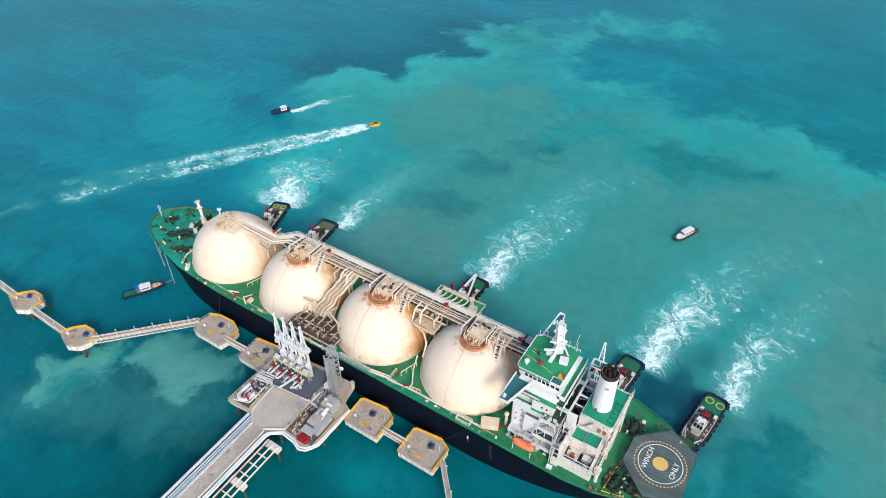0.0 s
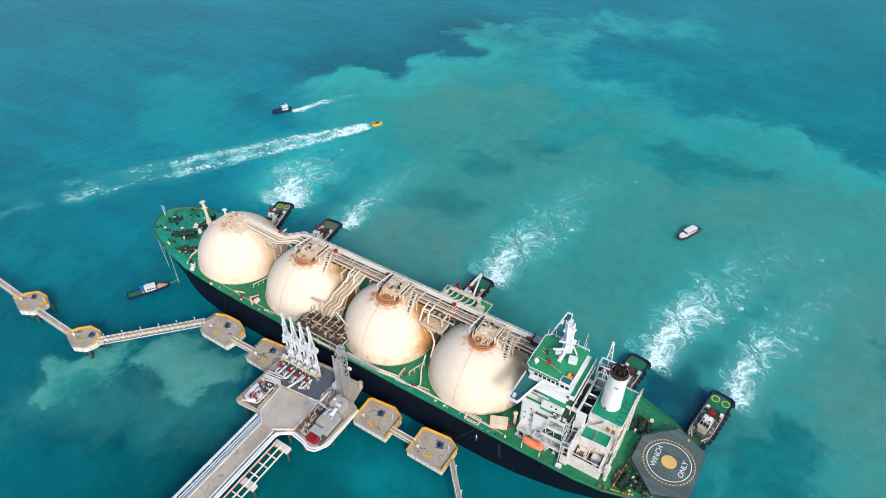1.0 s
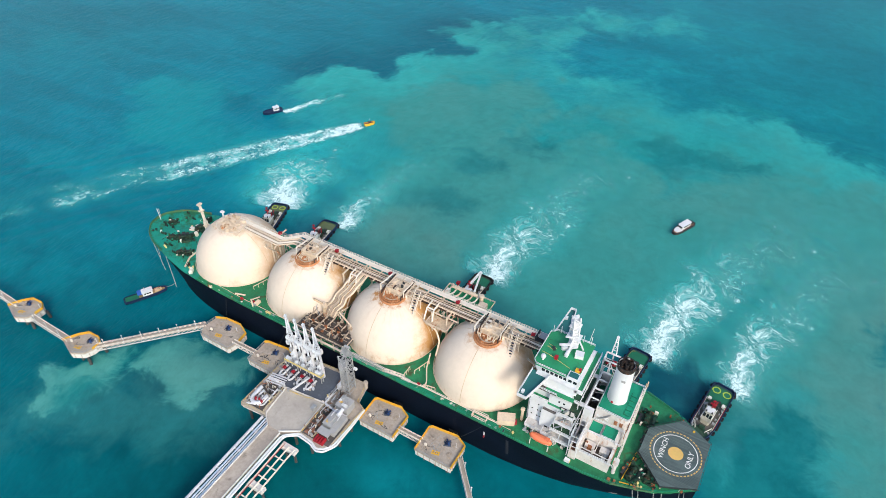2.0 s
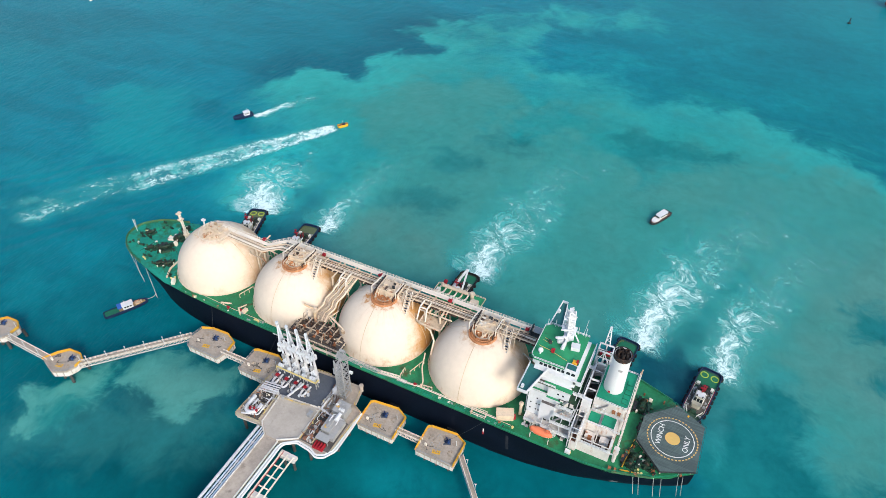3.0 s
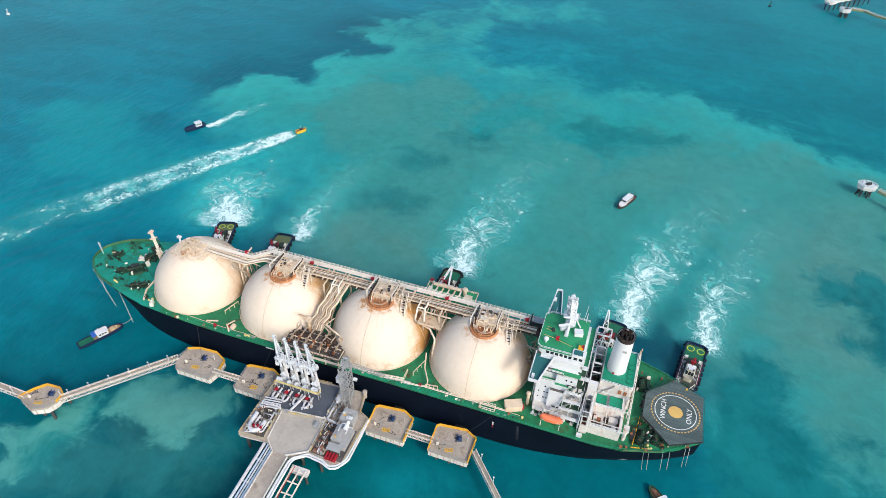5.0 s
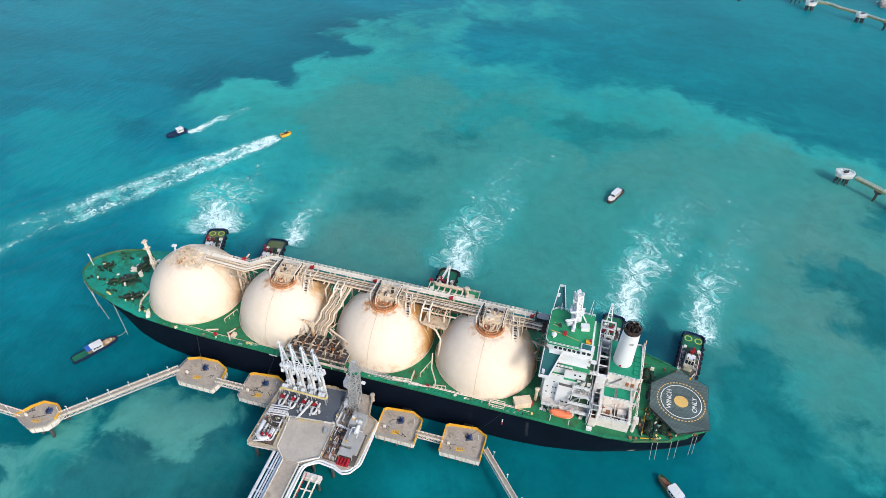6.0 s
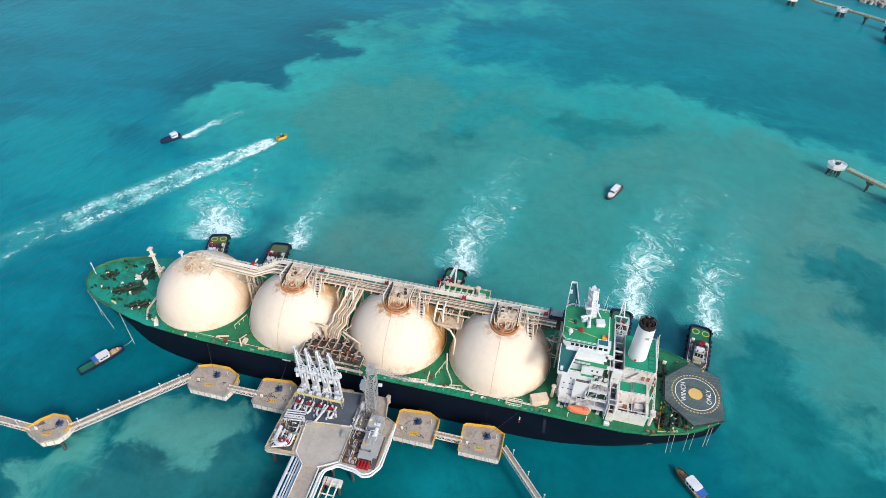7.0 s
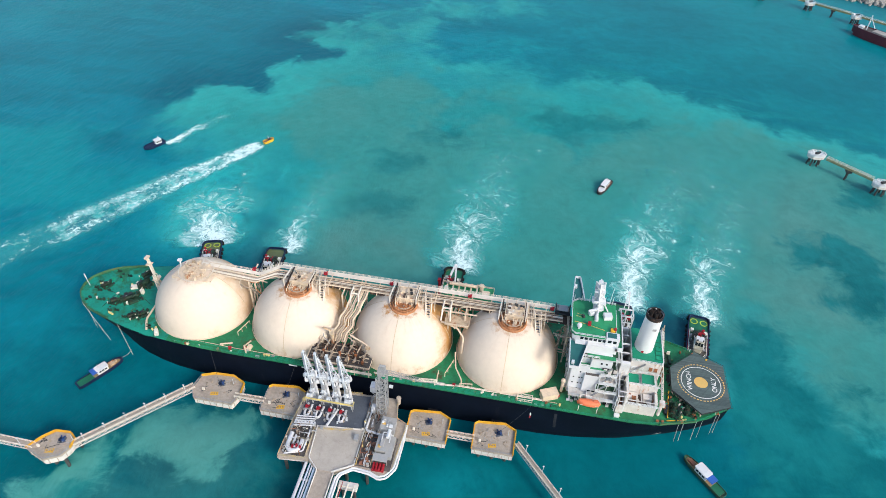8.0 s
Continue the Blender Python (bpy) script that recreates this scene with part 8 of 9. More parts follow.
        part("pantograph_rod", Shape().tube([(x + 1.5, -33.4, 26.6), (ax + 0.7, -31.2, az)], 0.1, 6), M_STEEL, arm)
    else:
        copy_thing(arm0, pose(x, -33.4, Z_PLAT))

# gangway tower
tw = thing("gangway_tower", (1.6, -33.4, Z_PLAT), "galvanised grey lattice gangway tower with zigzag stairs", "gangway tower")
g = Shape()
X0, X1, Y0, Y1 = -0.2, 3.4, -35.4, -31.4
for x in (X0, X1):
    for y in (Y0, Y1):
        g.beam((x, y, Z_PLAT), (x, y, 33.0), 0.36)
part("tower_leg", g, M_STEEL, tw)
g = Shape()
n = 8
for k in range(n):
    z0, z1 = Z_PLAT + 22.0 * k / n, Z_PLAT + 22.0 * (k + 1) / n
    for a, b in (((X0, Y0), (X1, Y0)), ((X1, Y0), (X1, Y1)), ((X1, Y1), (X0, Y1)), ((X0, Y1), (X0, Y0))):
        g.beam((*a, z0), (*b, z0), 0.24)
        m = ((a[0] + b[0]) / 2, (a[1] + b[1]) / 2)
        if a[1] == b[1]:
            g.beam((*a, z1), (*m, z0), 0.3).beam((*b, z1), (*m, z0), 0.3)
        elif k % 2:
            g.beam((*a, z0), (*b, z1), 0.18)
part("tower_brace", g, M_STEEL, tw)
g = Shape()
for k in range(n):
    z0, z1 = Z_PLAT + 22.0 * k / n, Z_PLAT + 22.0 * (k + 1) / n
    y0, y1 = (Y0 + 0.8, Y1 - 0.8) if k % 2 else (Y1 - 0.8, Y0 + 0.8)
    g.beam(((X0 + X1) / 2 - 0.8, y0, z0), ((X0 + X1) / 2 - 0.8, y1, z1), 0.7, 0.18)
    g.box(X0 + 0.4, X0 + 2.0, Y0 + 0.8, Y0 + 1.6, z0, z0 + 0.1)
part("stair_flight", g, M_STEEL, tw)
part("tower_top", Shape().box(X0 - 0.3, X1 + 0.3, Y0 + 2.6, Y1 + 0.6, 32.6, 32.85).rail([(X0, Y0 + 2.6, 32.6), (X1, Y0 + 2.6, 32.6), (X1, Y1, 32.6), (X0, Y1, 32.6), (X0, Y0 + 2.6, 32.6)], step=1.6, r=0.12), M_STEEL, tw)
part("head_frame", Shape().truss((1.5, -33.4, 32.8), (1.5, -31.6, 35.6), 2.4, 0.22, 1.2), M_STEEL, tw)
part("head_sheave", Shape().tube([(0.4, -31.4, 35.6), (2.6, -31.4, 35.6)], 0.6, 12), M_STEEL, tw)
part("head_winch", Shape().block(1.4, -32.6, 32.85, 2.6, 1.6, 1.2), M_STEEL, tw)
part("lower_cabin", Shape().block(-2.4, -31.0, Z_PLAT + 9, 2.4, 3.0, 3.2), M_PIPE, tw, "pale grey operator's cabin")
part("cabin_bracket", Shape().beam((-0.2, -31.4, Z_PLAT + 5.5), (-3.2, -31.0, Z_PLAT + 9), 0.25).beam((-0.2, -32.2, Z_PLAT + 5.5), (-3.2, -32.2, Z_PLAT + 9), 0.25), M_STEEL, tw)
part("base_locker", Shape().block(-1.8, -34.6, Z_PLAT, 1.6, 2.6, 3.0), M_PIPE, tw)
gw = part("gangway", Shape().truss((3.6, -30.6, 31.4), (14.6, -25.2, 22.8), 1.2, 0.12, 1.6), M_STEEL, tw, "grey truss gangway reaching down to the deck")
part("gangway_tip", Shape().beam((14.6, -25.2, 22.2), (21.4, -22.2, 19.2), 1.1, 0.2), M_STEEL, gw)
part("tip_rail", Shape().rail([(14.6, -25.7, 22.3), (21.4, -22.7, 19.3)], step=1.4, r=0.1).rail([(14.6, -24.7, 22.3), (21.4, -21.7, 19.3)], step=1.4, r=0.1), M_WALK, gw)
part("gangway_foot", Shape().box(20.6, 24.4, -22.6, -21.0, DECK + 0.4, DECK + 0.7).beam((20.8, -21.8, DECK), (20.8, -21.8, DECK + 0.5), 0.3).beam((24.2, -21.8, DECK), (24.2, -21.8, DECK + 0.5), 0.3), M_STEEL, gw)
part("winch_box", Shape().block(4.8, -31.8, 24, 1.5, 1.0, 0.9), M_WHITE, tw)

# approach trestle
tr = thing("approach_trestle", (-12, -110, 0), "concrete approach road on piles flanked by pipelines", "jetty")
part("road_slab", Shape().box(-15.9, -9.4, -160, -64.2, 9.3, 10.3), M_CONCRETE, tr, "pale concrete road")
for k in range(20):
    y = -66 - 4.8 * k
    part("road_panel", Shape().box(-15.6, -9.7, y - 4.72, y, 10.3, 10.36), M_CONCRETE, tr)
g = Shape()
for x in (-15.9, -9.4):
    g.beam((x, -160, 10.6), (x, -64.2, 10.6), 0.3, 0.7)
part("road_kerb", g, M_CONCRETE_PALE, tr)
for x, r, m in ((-20.9, 0.62, M_PIPE), (-19.3, 0.34, M_BLUE_PIPE), (-18.3, 0.3, M_PIPE), (-17.1, 0.5, M_BLUE_PIPE)):
    part("pipeline", Shape().tube([(x, -160, 9.6), (x, -61.5, 9.6)], r, 10), m, tr, "silver-blue insulated pipeline")
for k in range(10):
    y = -68 - 9.5 * k
    part("pipe_bearer", Shape().box(-21.7, -16, y - 0.3, y + 0.3, 8.6, 9.1), M_CONCRETE_PALE, tr)
for x in (-8.7, -7.9, -7.2):
    part("pipeline", Shape().tube([(x, -160, 9.8), (x, -65, 9.8)], 0.22, 8), M_WHITE, tr)
# open frame beside the road
for x in (-6.0, -3.2, -0.6):
    part("stringer", Shape().beam((x, -160, 8.8), (x, -66.4, 8.8), 0.4, 0.6), M_WALK, tr)
part("firewater_pipe", Shape().tube([(-5.2, -160, 9.4), (-5.2, -66, 9.4)], 0.14, 8), M_RED, tr, "red fire main")
for k in range(20):
    y = -67.5 - 4.6 * k
    part("rung", Shape().beam((-6.2, y, 8.6), (-0.4, y, 8.6), 0.4, 0.4), M_WALK, tr)
for k in range(5):
    y = -66.6 - 18.4 * k
    part("pile_cap", Shape().box(-6.8, 0.4, y - 1.3, y + 1.3, 6.9, 8.5), M_CONCRETE_PALE, tr)
    for x in (-5.4, -1.0):
        part("pile", Shape().tube([(x, y, -6), (x, y, 7)], 0.55, 10), M_PILE, tr)
    for x in (-16.4, -11.6):
        part("pile", Shape().tube([(x, y - 4, -6), (x, y - 4, 9.4)], 0.6, 10), M_PILE, tr)

# ---- tugs and boats ----
def boat_outline(length, beam, square=0.75, n=9):
    """Half-round bow at +x, nearly square stern at -x."""
    h, b = length / 2, beam / 2
    right = [(-h, -b * square * 0.8), (-h * 0.965, -b * 0.86), (-h * 0.88, -b * 0.97), (-h * 0.6, -b)]
    for i in range(n + 1):
        a = i / n * math.pi / 2
        right.append((h * 0.25 + h * 0.75 * math.sin(a), -b * max(0.02, math.cos(a)) ** 0.8))
    return right + [(x, -y) for x, y in reversed(right[:-1])]


def scaled(poly, k, dx=0.0):
    return [(x * k + dx, y * k) for x, y in poly]


def tug(at, heading, label, stern=None, rings=0, mast=M_RED, hull_m=None, length=29.0, beam=10.0):
    """A harbour tug: built bow to +x, then turned."""
    root = thing("tugboat", (0, 0, 0), label, "tugboat", "tugs pushing on the ship")
    ol = boat_outline(length, beam)
    hb = Shape().prism(scaled(ol, 0.93), -1.5, 1.2).prism(ol, 1.2, 2.6)
    h = part("tug_hull", hb, hull_m or M_NAVY, root)
    part("work_deck", Shape().prism(scaled(ol, 0.95), 2.4, 2.64), M_TUG_DECK, root)
    aft = [(x, y) for x, y in scaled(ol, 0.9)]
    st = clip_x(aft, -length * 0.48, -length * 0.21)
    part("stern_deck", Shape().prism(st, 2.64, 2.75), stern or M_TUG_GREEN, root)
    g = Shape()
    for a, b in zip(ol, ol[1:] + ol[:1]):
        g.beam((*a, 3.0), (*b, 3.0), 0.35, 1.0)
    part("bulwark", g, hull_m or M_NAVY, h)
    for k, (x, y) in enumerate(ol):
        if k % 2 == 0 or x < -length * 0.3:
            part("tyre_fender", Shape().band(x * 1.02, y * 1.03, 1.3, 2.5, 0.3, 0.85, 12), M_TYRE, h)
    for k in range(6):
        for sgn in (-1, 1):
            part("tyre_fender", Shape().band(-length * 0.28 + 3.0 * k, sgn * beam * 0.525, 1.3, 2.5, 0.3, 0.8, 10), M_TYRE, h)
    house_ = part("deck_house", Shape().block(3.6, 0, 2.64, 7.4, 3.8, 2.4, 0, 0.5), M_TUG_HOUSE, root)
    part("house_roof", Shape().block(3.6, 0, 5.04, 7.7, 4.1, 0.15, 0, 0.5), M_TUG_HOUSE, house_)
    wh = part("wheelhouse", Shape().block(3.6, 0, 5.19, 4.0, 3.8, 2.6, 0, 0.7), M_CABIN, root)
    part("wheelhouse_top", Shape().block(3.6, 0, 7.79, 4.3, 4.1, 0.2, 0, 0.7), M_TUG_HOUSE, wh)
    for k in range(3):
        part("window", Shape().box(1.5, 1.64, -1.6 + 1.2 * k, -0.8 + 1.2 * k, 6.2, 7.3), M_GLASS, wh)
        part("window", Shape().add([(5.62, -1.75 + 1.25 * k, 5.7), (5.62, -0.75 + 1.25 * k, 5.7), (5.92, -0.75 + 1.25 * k, 5.7), (5.92, -1.75 + 1.25 * k, 5.7), (5.40, -1.75 + 1.25 * k, 7.6), (5.40, -0.75 + 1.25 * k, 7.6), (5.62, -0.75 + 1.25 * k, 7.6), (5.62, -1.75 + 1.25 * k, 7.6)], [(3, 2, 1, 0), (4, 5, 6, 7), (0, 1, 5, 4), (1, 2, 6, 5), (2, 3, 7, 6), (3, 0, 4, 7)]), M_GLASS, wh)
    part("visor_roof", Shape().box(1.9, 4.9, -1.7, 1.7, 8.0, 8.15), M_WHITE, wh)
    for sgn in (-1, 1):
        part("roof_searchlight", Shape().tube([(5.0, sgn * 1.2, 8.0), (5.0, sgn * 1.2, 8.7)], 0.14, 6).tube([(4.8, sgn * 1.2, 8.8), (5.5, sgn * 1.2, 8.8)], 0.3, 8), M_DARK, wh)
        part("wheelhouse_rail", Shape().rail([(-0.1, sgn * 2.1, 5.19), (7.3, sgn * 2.1, 5.19)], h=1.0, step=1.4, r=0.09), M_WHITE, wh)
        part("bow_rail", Shape().rail([(8.0, sgn * 3.6, 2.64), (11.4, sgn * 2.0, 2.64)], h=1.0, step=1.4, r=0.12), M_CABIN, root)
    part("bow_winch", Shape().block(9.6, 0, 2.7, 1.8, 2.6, 0.7).tube([(9.6, -1.1, 3.8), (9.6, 1.1, 3.8)], 0.7, 10), M_GEAR, root)
    if length > 30:
        part("hull_band", Shape().beam((-6, 4.35, 2.95), (8, 4.35, 2.95), 0.4, 0.3), M_RED, root, "red painted band")
    for sgn in (-1, 1):
        part("exhaust", Shape().tube([(-0.4, sgn * 1.7, 5.0), (-0.4, sgn * 1.7, 8.0)], 0.42, 10), M_DARK, root)
        part("side_rail", Shape().rail([(-6.5, sgn * 4.1, 2.64), (8.5, sgn * 4.1, 2.64)], h=1.0, step=2.2, r=0.1), (M_CABIN, M_WALK)[sgn > 0], root)
    part("tug_mast", Shape().tube([(2.2, 0, 8.2), (2.0, 0, 13)], 0.22, 8).block(2.1, 0, 10.6, 1.0, 2.2, 0.25).block(2.1, 0, 12.4, 0.7, 1.2, 0.3), mast, root)
    part("tow_winch", Shape().block(-4.6, 0, 2.7, 2.2, 3.2, 1.5).tube([(-4.6, -1.3, 3.8), (-4.6, 1.3, 3.8)], 0.8, 10), M_GEAR, root)
    part("fire_gun", Shape().block(-2.4, 0.3, 2.7, 1.1, 1.4, 3.2).tube([(-2.4, 0.6, 5.8), (-3.6, 0.9, 6.8)], 0.25, 6), mast, root)
    for x, y, w, d in ((-5.6, 3.2, 1.6, 1.2), (-6.4, -3.0, 1.4, 1.4)):
        part("deck_locker", Shape().block(x, y, 2.7, w, d, 1.2), M_CABIN, root)
    part("side_deck", Shape().prism(clip_x(scaled(ol, 0.86), -4.2, 9.5), 2.64, 2.7), M_TUG_SIDE, root, "worn grey-brown side deck")
    for x, y, w, d, h in ((-1.2, 1.4, 1.6, 1.4, 2.0), (-2.2, -1.8, 1.2, 1.0, 2.6), (-3.4, 2.6, 1.0, 1.2, 1.4), (-0.8, -2.6, 1.2, 0.8, 1.2), (-6.6, 1.0, 1.0, 1.6, 1.0)):
        part("engine_hatch", Shape().block(x, y, 2.7, w, d, h, 8), M_DARK if x < -2 else M_GEAR, root)
    part("side_stripe", Shape().beam((-6, -4.3, 2.9), (8, -4.3, 2.9), 0.35, 0.25), M_RED if mast is M_RED else M_YELLOW, root)
    rr = random.Random(int(at[0]))
    g = Shape()
    for _ in range(26):
        g.block(rr.uniform(-7, 11), rr.choice((-1, 1)) * rr.uniform(2.9, 4.2), 2.65, rr.uniform(0.4, 1.2), rr.uniform(0.4, 0.8), rr.uniform(0.4, 1.1))
    part("deck_gear", g, M_STEEL, root, kind="stuff")
    if rings:
        for sgn in (-1, 1):
            part("stern_ring", Shape().band(-length * 0.385, sgn * 2.3, 2.76, 2.84, 1.35, 1.8, 28), M_RING, root, "painted yellow ring")
    else:
        part("stern_rail", Shape().rail([(x, y, 2.7) for x, y in clip_x(scaled(ol, 0.84), -length * 0.45, -length * 0.2)[:6]], step=2, r=0.1), M_OLIVE, root)
    root.matrix_basis = pose(at[0], at[1], 0, 0, 0, heading)
    return root


def clip_x(poly, x0, x1):
    return [(x, y) for y, x in clip_band([(y, x) for x, y in poly], x0, x1)]


tug((-110.6, 43.0), 288, "navy tug with red mast pushing on the bow", M_OLIVE, 1, beam=9.8)
tug((-78.2, 44.5), 277, "navy tug with olive stern deck pushing on the ship", M_OLIVE, beam=9.8)
amid = tug((14.8, 49.4), 268, "dark tug with green stern pushing amidships", M_TUG_GREEN, mast=M_RED, hull_m=M_TYRE, beam=9.8)
tug((98.6, 42.0), 263, "navy tug with plain green stern deck by the quarter", M_TUG_GREEN, beam=9.6)
tug((135.2, 39.0), 261, "navy tug with two yellow rings on its green stern", M_TUG_GREEN, 1, beam=9.6, length=33.4)
# A-frame and monitor of the amidships tug, bow to +x
part("fire_boom", Shape().beam((6.4, -2.6, 5), (-6.6, 1.0, 12), 0.9).beam((3.4, 3.0, 5), (-6.6, 1.6, 12), 0.8).beam((5.4, -2.3, 6), (2.4, 2.8, 6), 0.7).tube([(-6.0, 1.3, 12), (-7.2, 1.3, 12)], 0.9, 10), M_WHITE, amid, "white A-frame of the tug")
part("monitor_tower", Shape().tube([(5.4, -4.4, 2.6), (5.4, -4.4, 12)], 0.6, 10).block(5.4, -4.4, 11.6, 1.6, 1.6, 1.2), M_RED, amid, "red monitor tower")


def small_boat(name, at, heading, length, beam, hull_m, deck_m, cabin, label, extra=None, bow=None):
    """A small craft with a sheer hull, cockpit and cabin. cabin: (x, length, width, height, material)."""
    root = thing(name, (0, 0, 0), label, "boat")
    ol = boat_outline(length, beam, 0.8)
    h = part("boat_hull", Shape().prism(scaled(ol, 0.86), -0.6, 0.4).prism(ol, 0.4, 1.5), hull_m, root)
    part("boat_deck", Shape().prism(scaled(ol, 0.9), 1.4, 1.56), deck_m, root)
    g = Shape()
    for a, b in zip(ol, ol[1:] + ol[:1]):
        g.beam((*a, 1.7), (*b, 1.7), 0.22, 0.5)
    part("gunwale", g, hull_m, h)
    x, l, w, hh, m = cabin
    c = part("cabin", Shape().block(x, 0, 1.5, l, w, hh, 0, 0.35), m, root)
    part("cabin_roof", Shape().block(x, 0, 1.5 + hh, l + 0.5, w + 0.4, 0.14, 0, 0.4), m, c)
    for sgn in (-1, 1):
        for k in range(3):
            part("window", Shape().box(x - l * 0.36 + k * l * 0.26, x - l * 0.36 + k * l * 0.26 + l * 0.18, sgn * w / 2 - 0.06, sgn * w / 2 + 0.06, 1.6 + hh * 0.4, 1.4 + hh * 0.85), M_GLASS, c)
    part("windscreen", Shape().box(x + l / 2 - 0.06, x + l / 2 + 0.08, -w * 0.36, w * 0.36, 1.6 + hh * 0.4, 1.4 + hh * 0.85), M_GLASS, c)
    part("boat_mast", Shape().tube([(x - l * 0.2, 0, 1.6 + hh), (x - l * 0.2, 0, 4 + hh)], 0.1, 6).beam((x - l * 0.2, -0.7, 3.2 + hh), (x - l * 0.2, 0.7, 3.2 + hh), 0.12), M_WHITE, root)
    if bow:
        part("foredeck", Shape().prism(clip_x(scaled(ol, 0.84), length * 0.18, length * 0.46), 1.56, 2.2), bow, root)
    for nm, shp, mm in extra or ():
        part(nm, shp, mm, root)
    root.matrix_basis = pose(at[0], at[1], 0, 0, 0, heading)
    return root


small_boat("pilot_boat", (92.6, 158.8), 246, 17, 4.9, M_DARK, M_BROWN, (-1.0, 7.6, 3.1, 2.4, M_WHITE), "pilot boat with white cabin and brown deck lying still", bow=M_WHITE,
           extra=[("locker", Shape().block(-6.6, 0, 1.56, 1.6, 2.4, 0.9), M_DARK)])
small_boat("work_boat", (-194.5, 139.2), 238, 14, 4.8, M_NAVY, M_NAVY, (-2.6, 4.2, 3.2, 2.4, M_WHITE), "navy work boat with white cabin under way")
small_boat("speedboat", (-125.8, 161), 56, 7.6, 2.6, M_YELLOW, M_BROWN, (0.4, 1.8, 1.6, 0.9, M_DARK), "yellow open speedboat trailing a long wake")
small_boat("line_boat", (-125.0, -33.4), 60, 20.5, 4.3, M_NAVY, M_WOOD, (1.0, 4.8, 3.2, 2.2, M_WHITE), "navy line boat with white cabin and green stern",
           extra=[("aft_deck", Shape().box(-9.6, -3.2, -1.9, 1.9, 1.57, 1.62), M_TUG_GREEN), ("canopy", Shape().box(-3.6, -1.4, -1.9, 1.9, 3.6, 3.75), M_BLUE), ("foredeck_gear", Shape().block(5.6, 0, 1.56, 2.2, 2.0, 1.0).block(7.4, 0, 1.56, 0.8, 0.8, 1.2), M_DOME)])
small_boat("line_boat", (130.4, -31.4), 131, 20.0, 4.0, M_TUG_DECK, M_WOOD, (1.0, 5.6, 3.6, 2.6, M_WHITE), "dark line boat with white cabin and blue awning",
           extra=[("aft_deck", Shape().box(-9.0, -4.6, -2.0, 2.0, 1.57, 1.62), M_TUG_GREEN), ("awning", Shape().box(-4.8, -1.6, -1.8, 1.8, 3.7, 3.85), M_BLUE), ("cargo", Shape().block(6.4, 0, 1.56, 2.6, 1.6, 0.9), M_BROWN)])


def buoy(x, y, m):
    b = thing("buoy", (x, y, 0), "channel buoy with a small cage top", "buoy", "buoys")
    part("float", Shape().lathe([(0.01, -0.6), (1.5, -0.5), (1.5, 0.8), (1.0, 1.2), (0.01, 1.3)], x, y, 16), m, b)
    part("cage", Shape().tube([(x - 0.7, y, 1.1), (x, y, 4)], 0.15, 6).tube([(x + 0.7, y, 1.1), (x, y, 4)], 0.15, 6).tube([(x, y + 0.7, 1.1), (x, y, 4)], 0.15, 6).lathe([(0.01, 3.8), (0.6, 4), (0.5, 4.8), (0.01, 5)], x, y, 10), m, b)


buoy(-461.3, 244.2, M_WHITE_OLD)
buoy(186.5, 534.3, M_DARK)

# ---- the neighbouring berths and shore ----
def far_dolphin(x, y, r=7.0, turn=20):
    d = thing("far_dolphin", (x, y, 0), "white concrete dolphin on raking piles at the next berth", "dolphin", "far dolphins")
    poly = [(x + r * (1.25 if k % 2 else 1.15) * math.cos(radians(turn + 45 * k)), y + r * 0.72 * math.sin(radians(turn + 45 * k))) for k in range(8)]
    part("deck_slab", Shape().prism(poly, 6.9, 8), M_WHITE, d)
    part("skirt_wall", Shape().prism([(x + (a - x) * 0.95, y + (b - y) * 0.95) for a, b in poly], 5.2, 6.9), M_WHITE_OLD, d)
    part("railing", Shape().rail([(*p, 8) for p in poly + poly[:1]], step=2, r=0.12), M_WHITE, d)
    part("mooring_hook", Shape().block(x, y, 8, 2.2, 1.6, 1.2, 30), M_DARK, d)
    part("winch_post", Shape().block(x + 1.5, y + 0.6, 8, 0.8, 0.8, 1.6), M_DARK, d)
    part("light_box", Shape().block(x - 2.4, y + 0.9, 8, 1.0, 0.9, 1.4, 15), M_WHITE, d)
    part("cable_coil", Shape().band(x - 0.6, y - 1.6, 8, 8.25, 0.5, 0.9, 14), M_GREY, d)
    for k in range(6):
        a = radians(60 * k)
        part("pile", Shape().tube([(x + r * 0.95 * math.cos(a), y + r * 0.6 * math.sin(a), -6), (x + r * 0.7 * math.cos(a), y + r * 0.45 * math.sin(a), 5.4)], 0.55, 8), M_PILE, d)


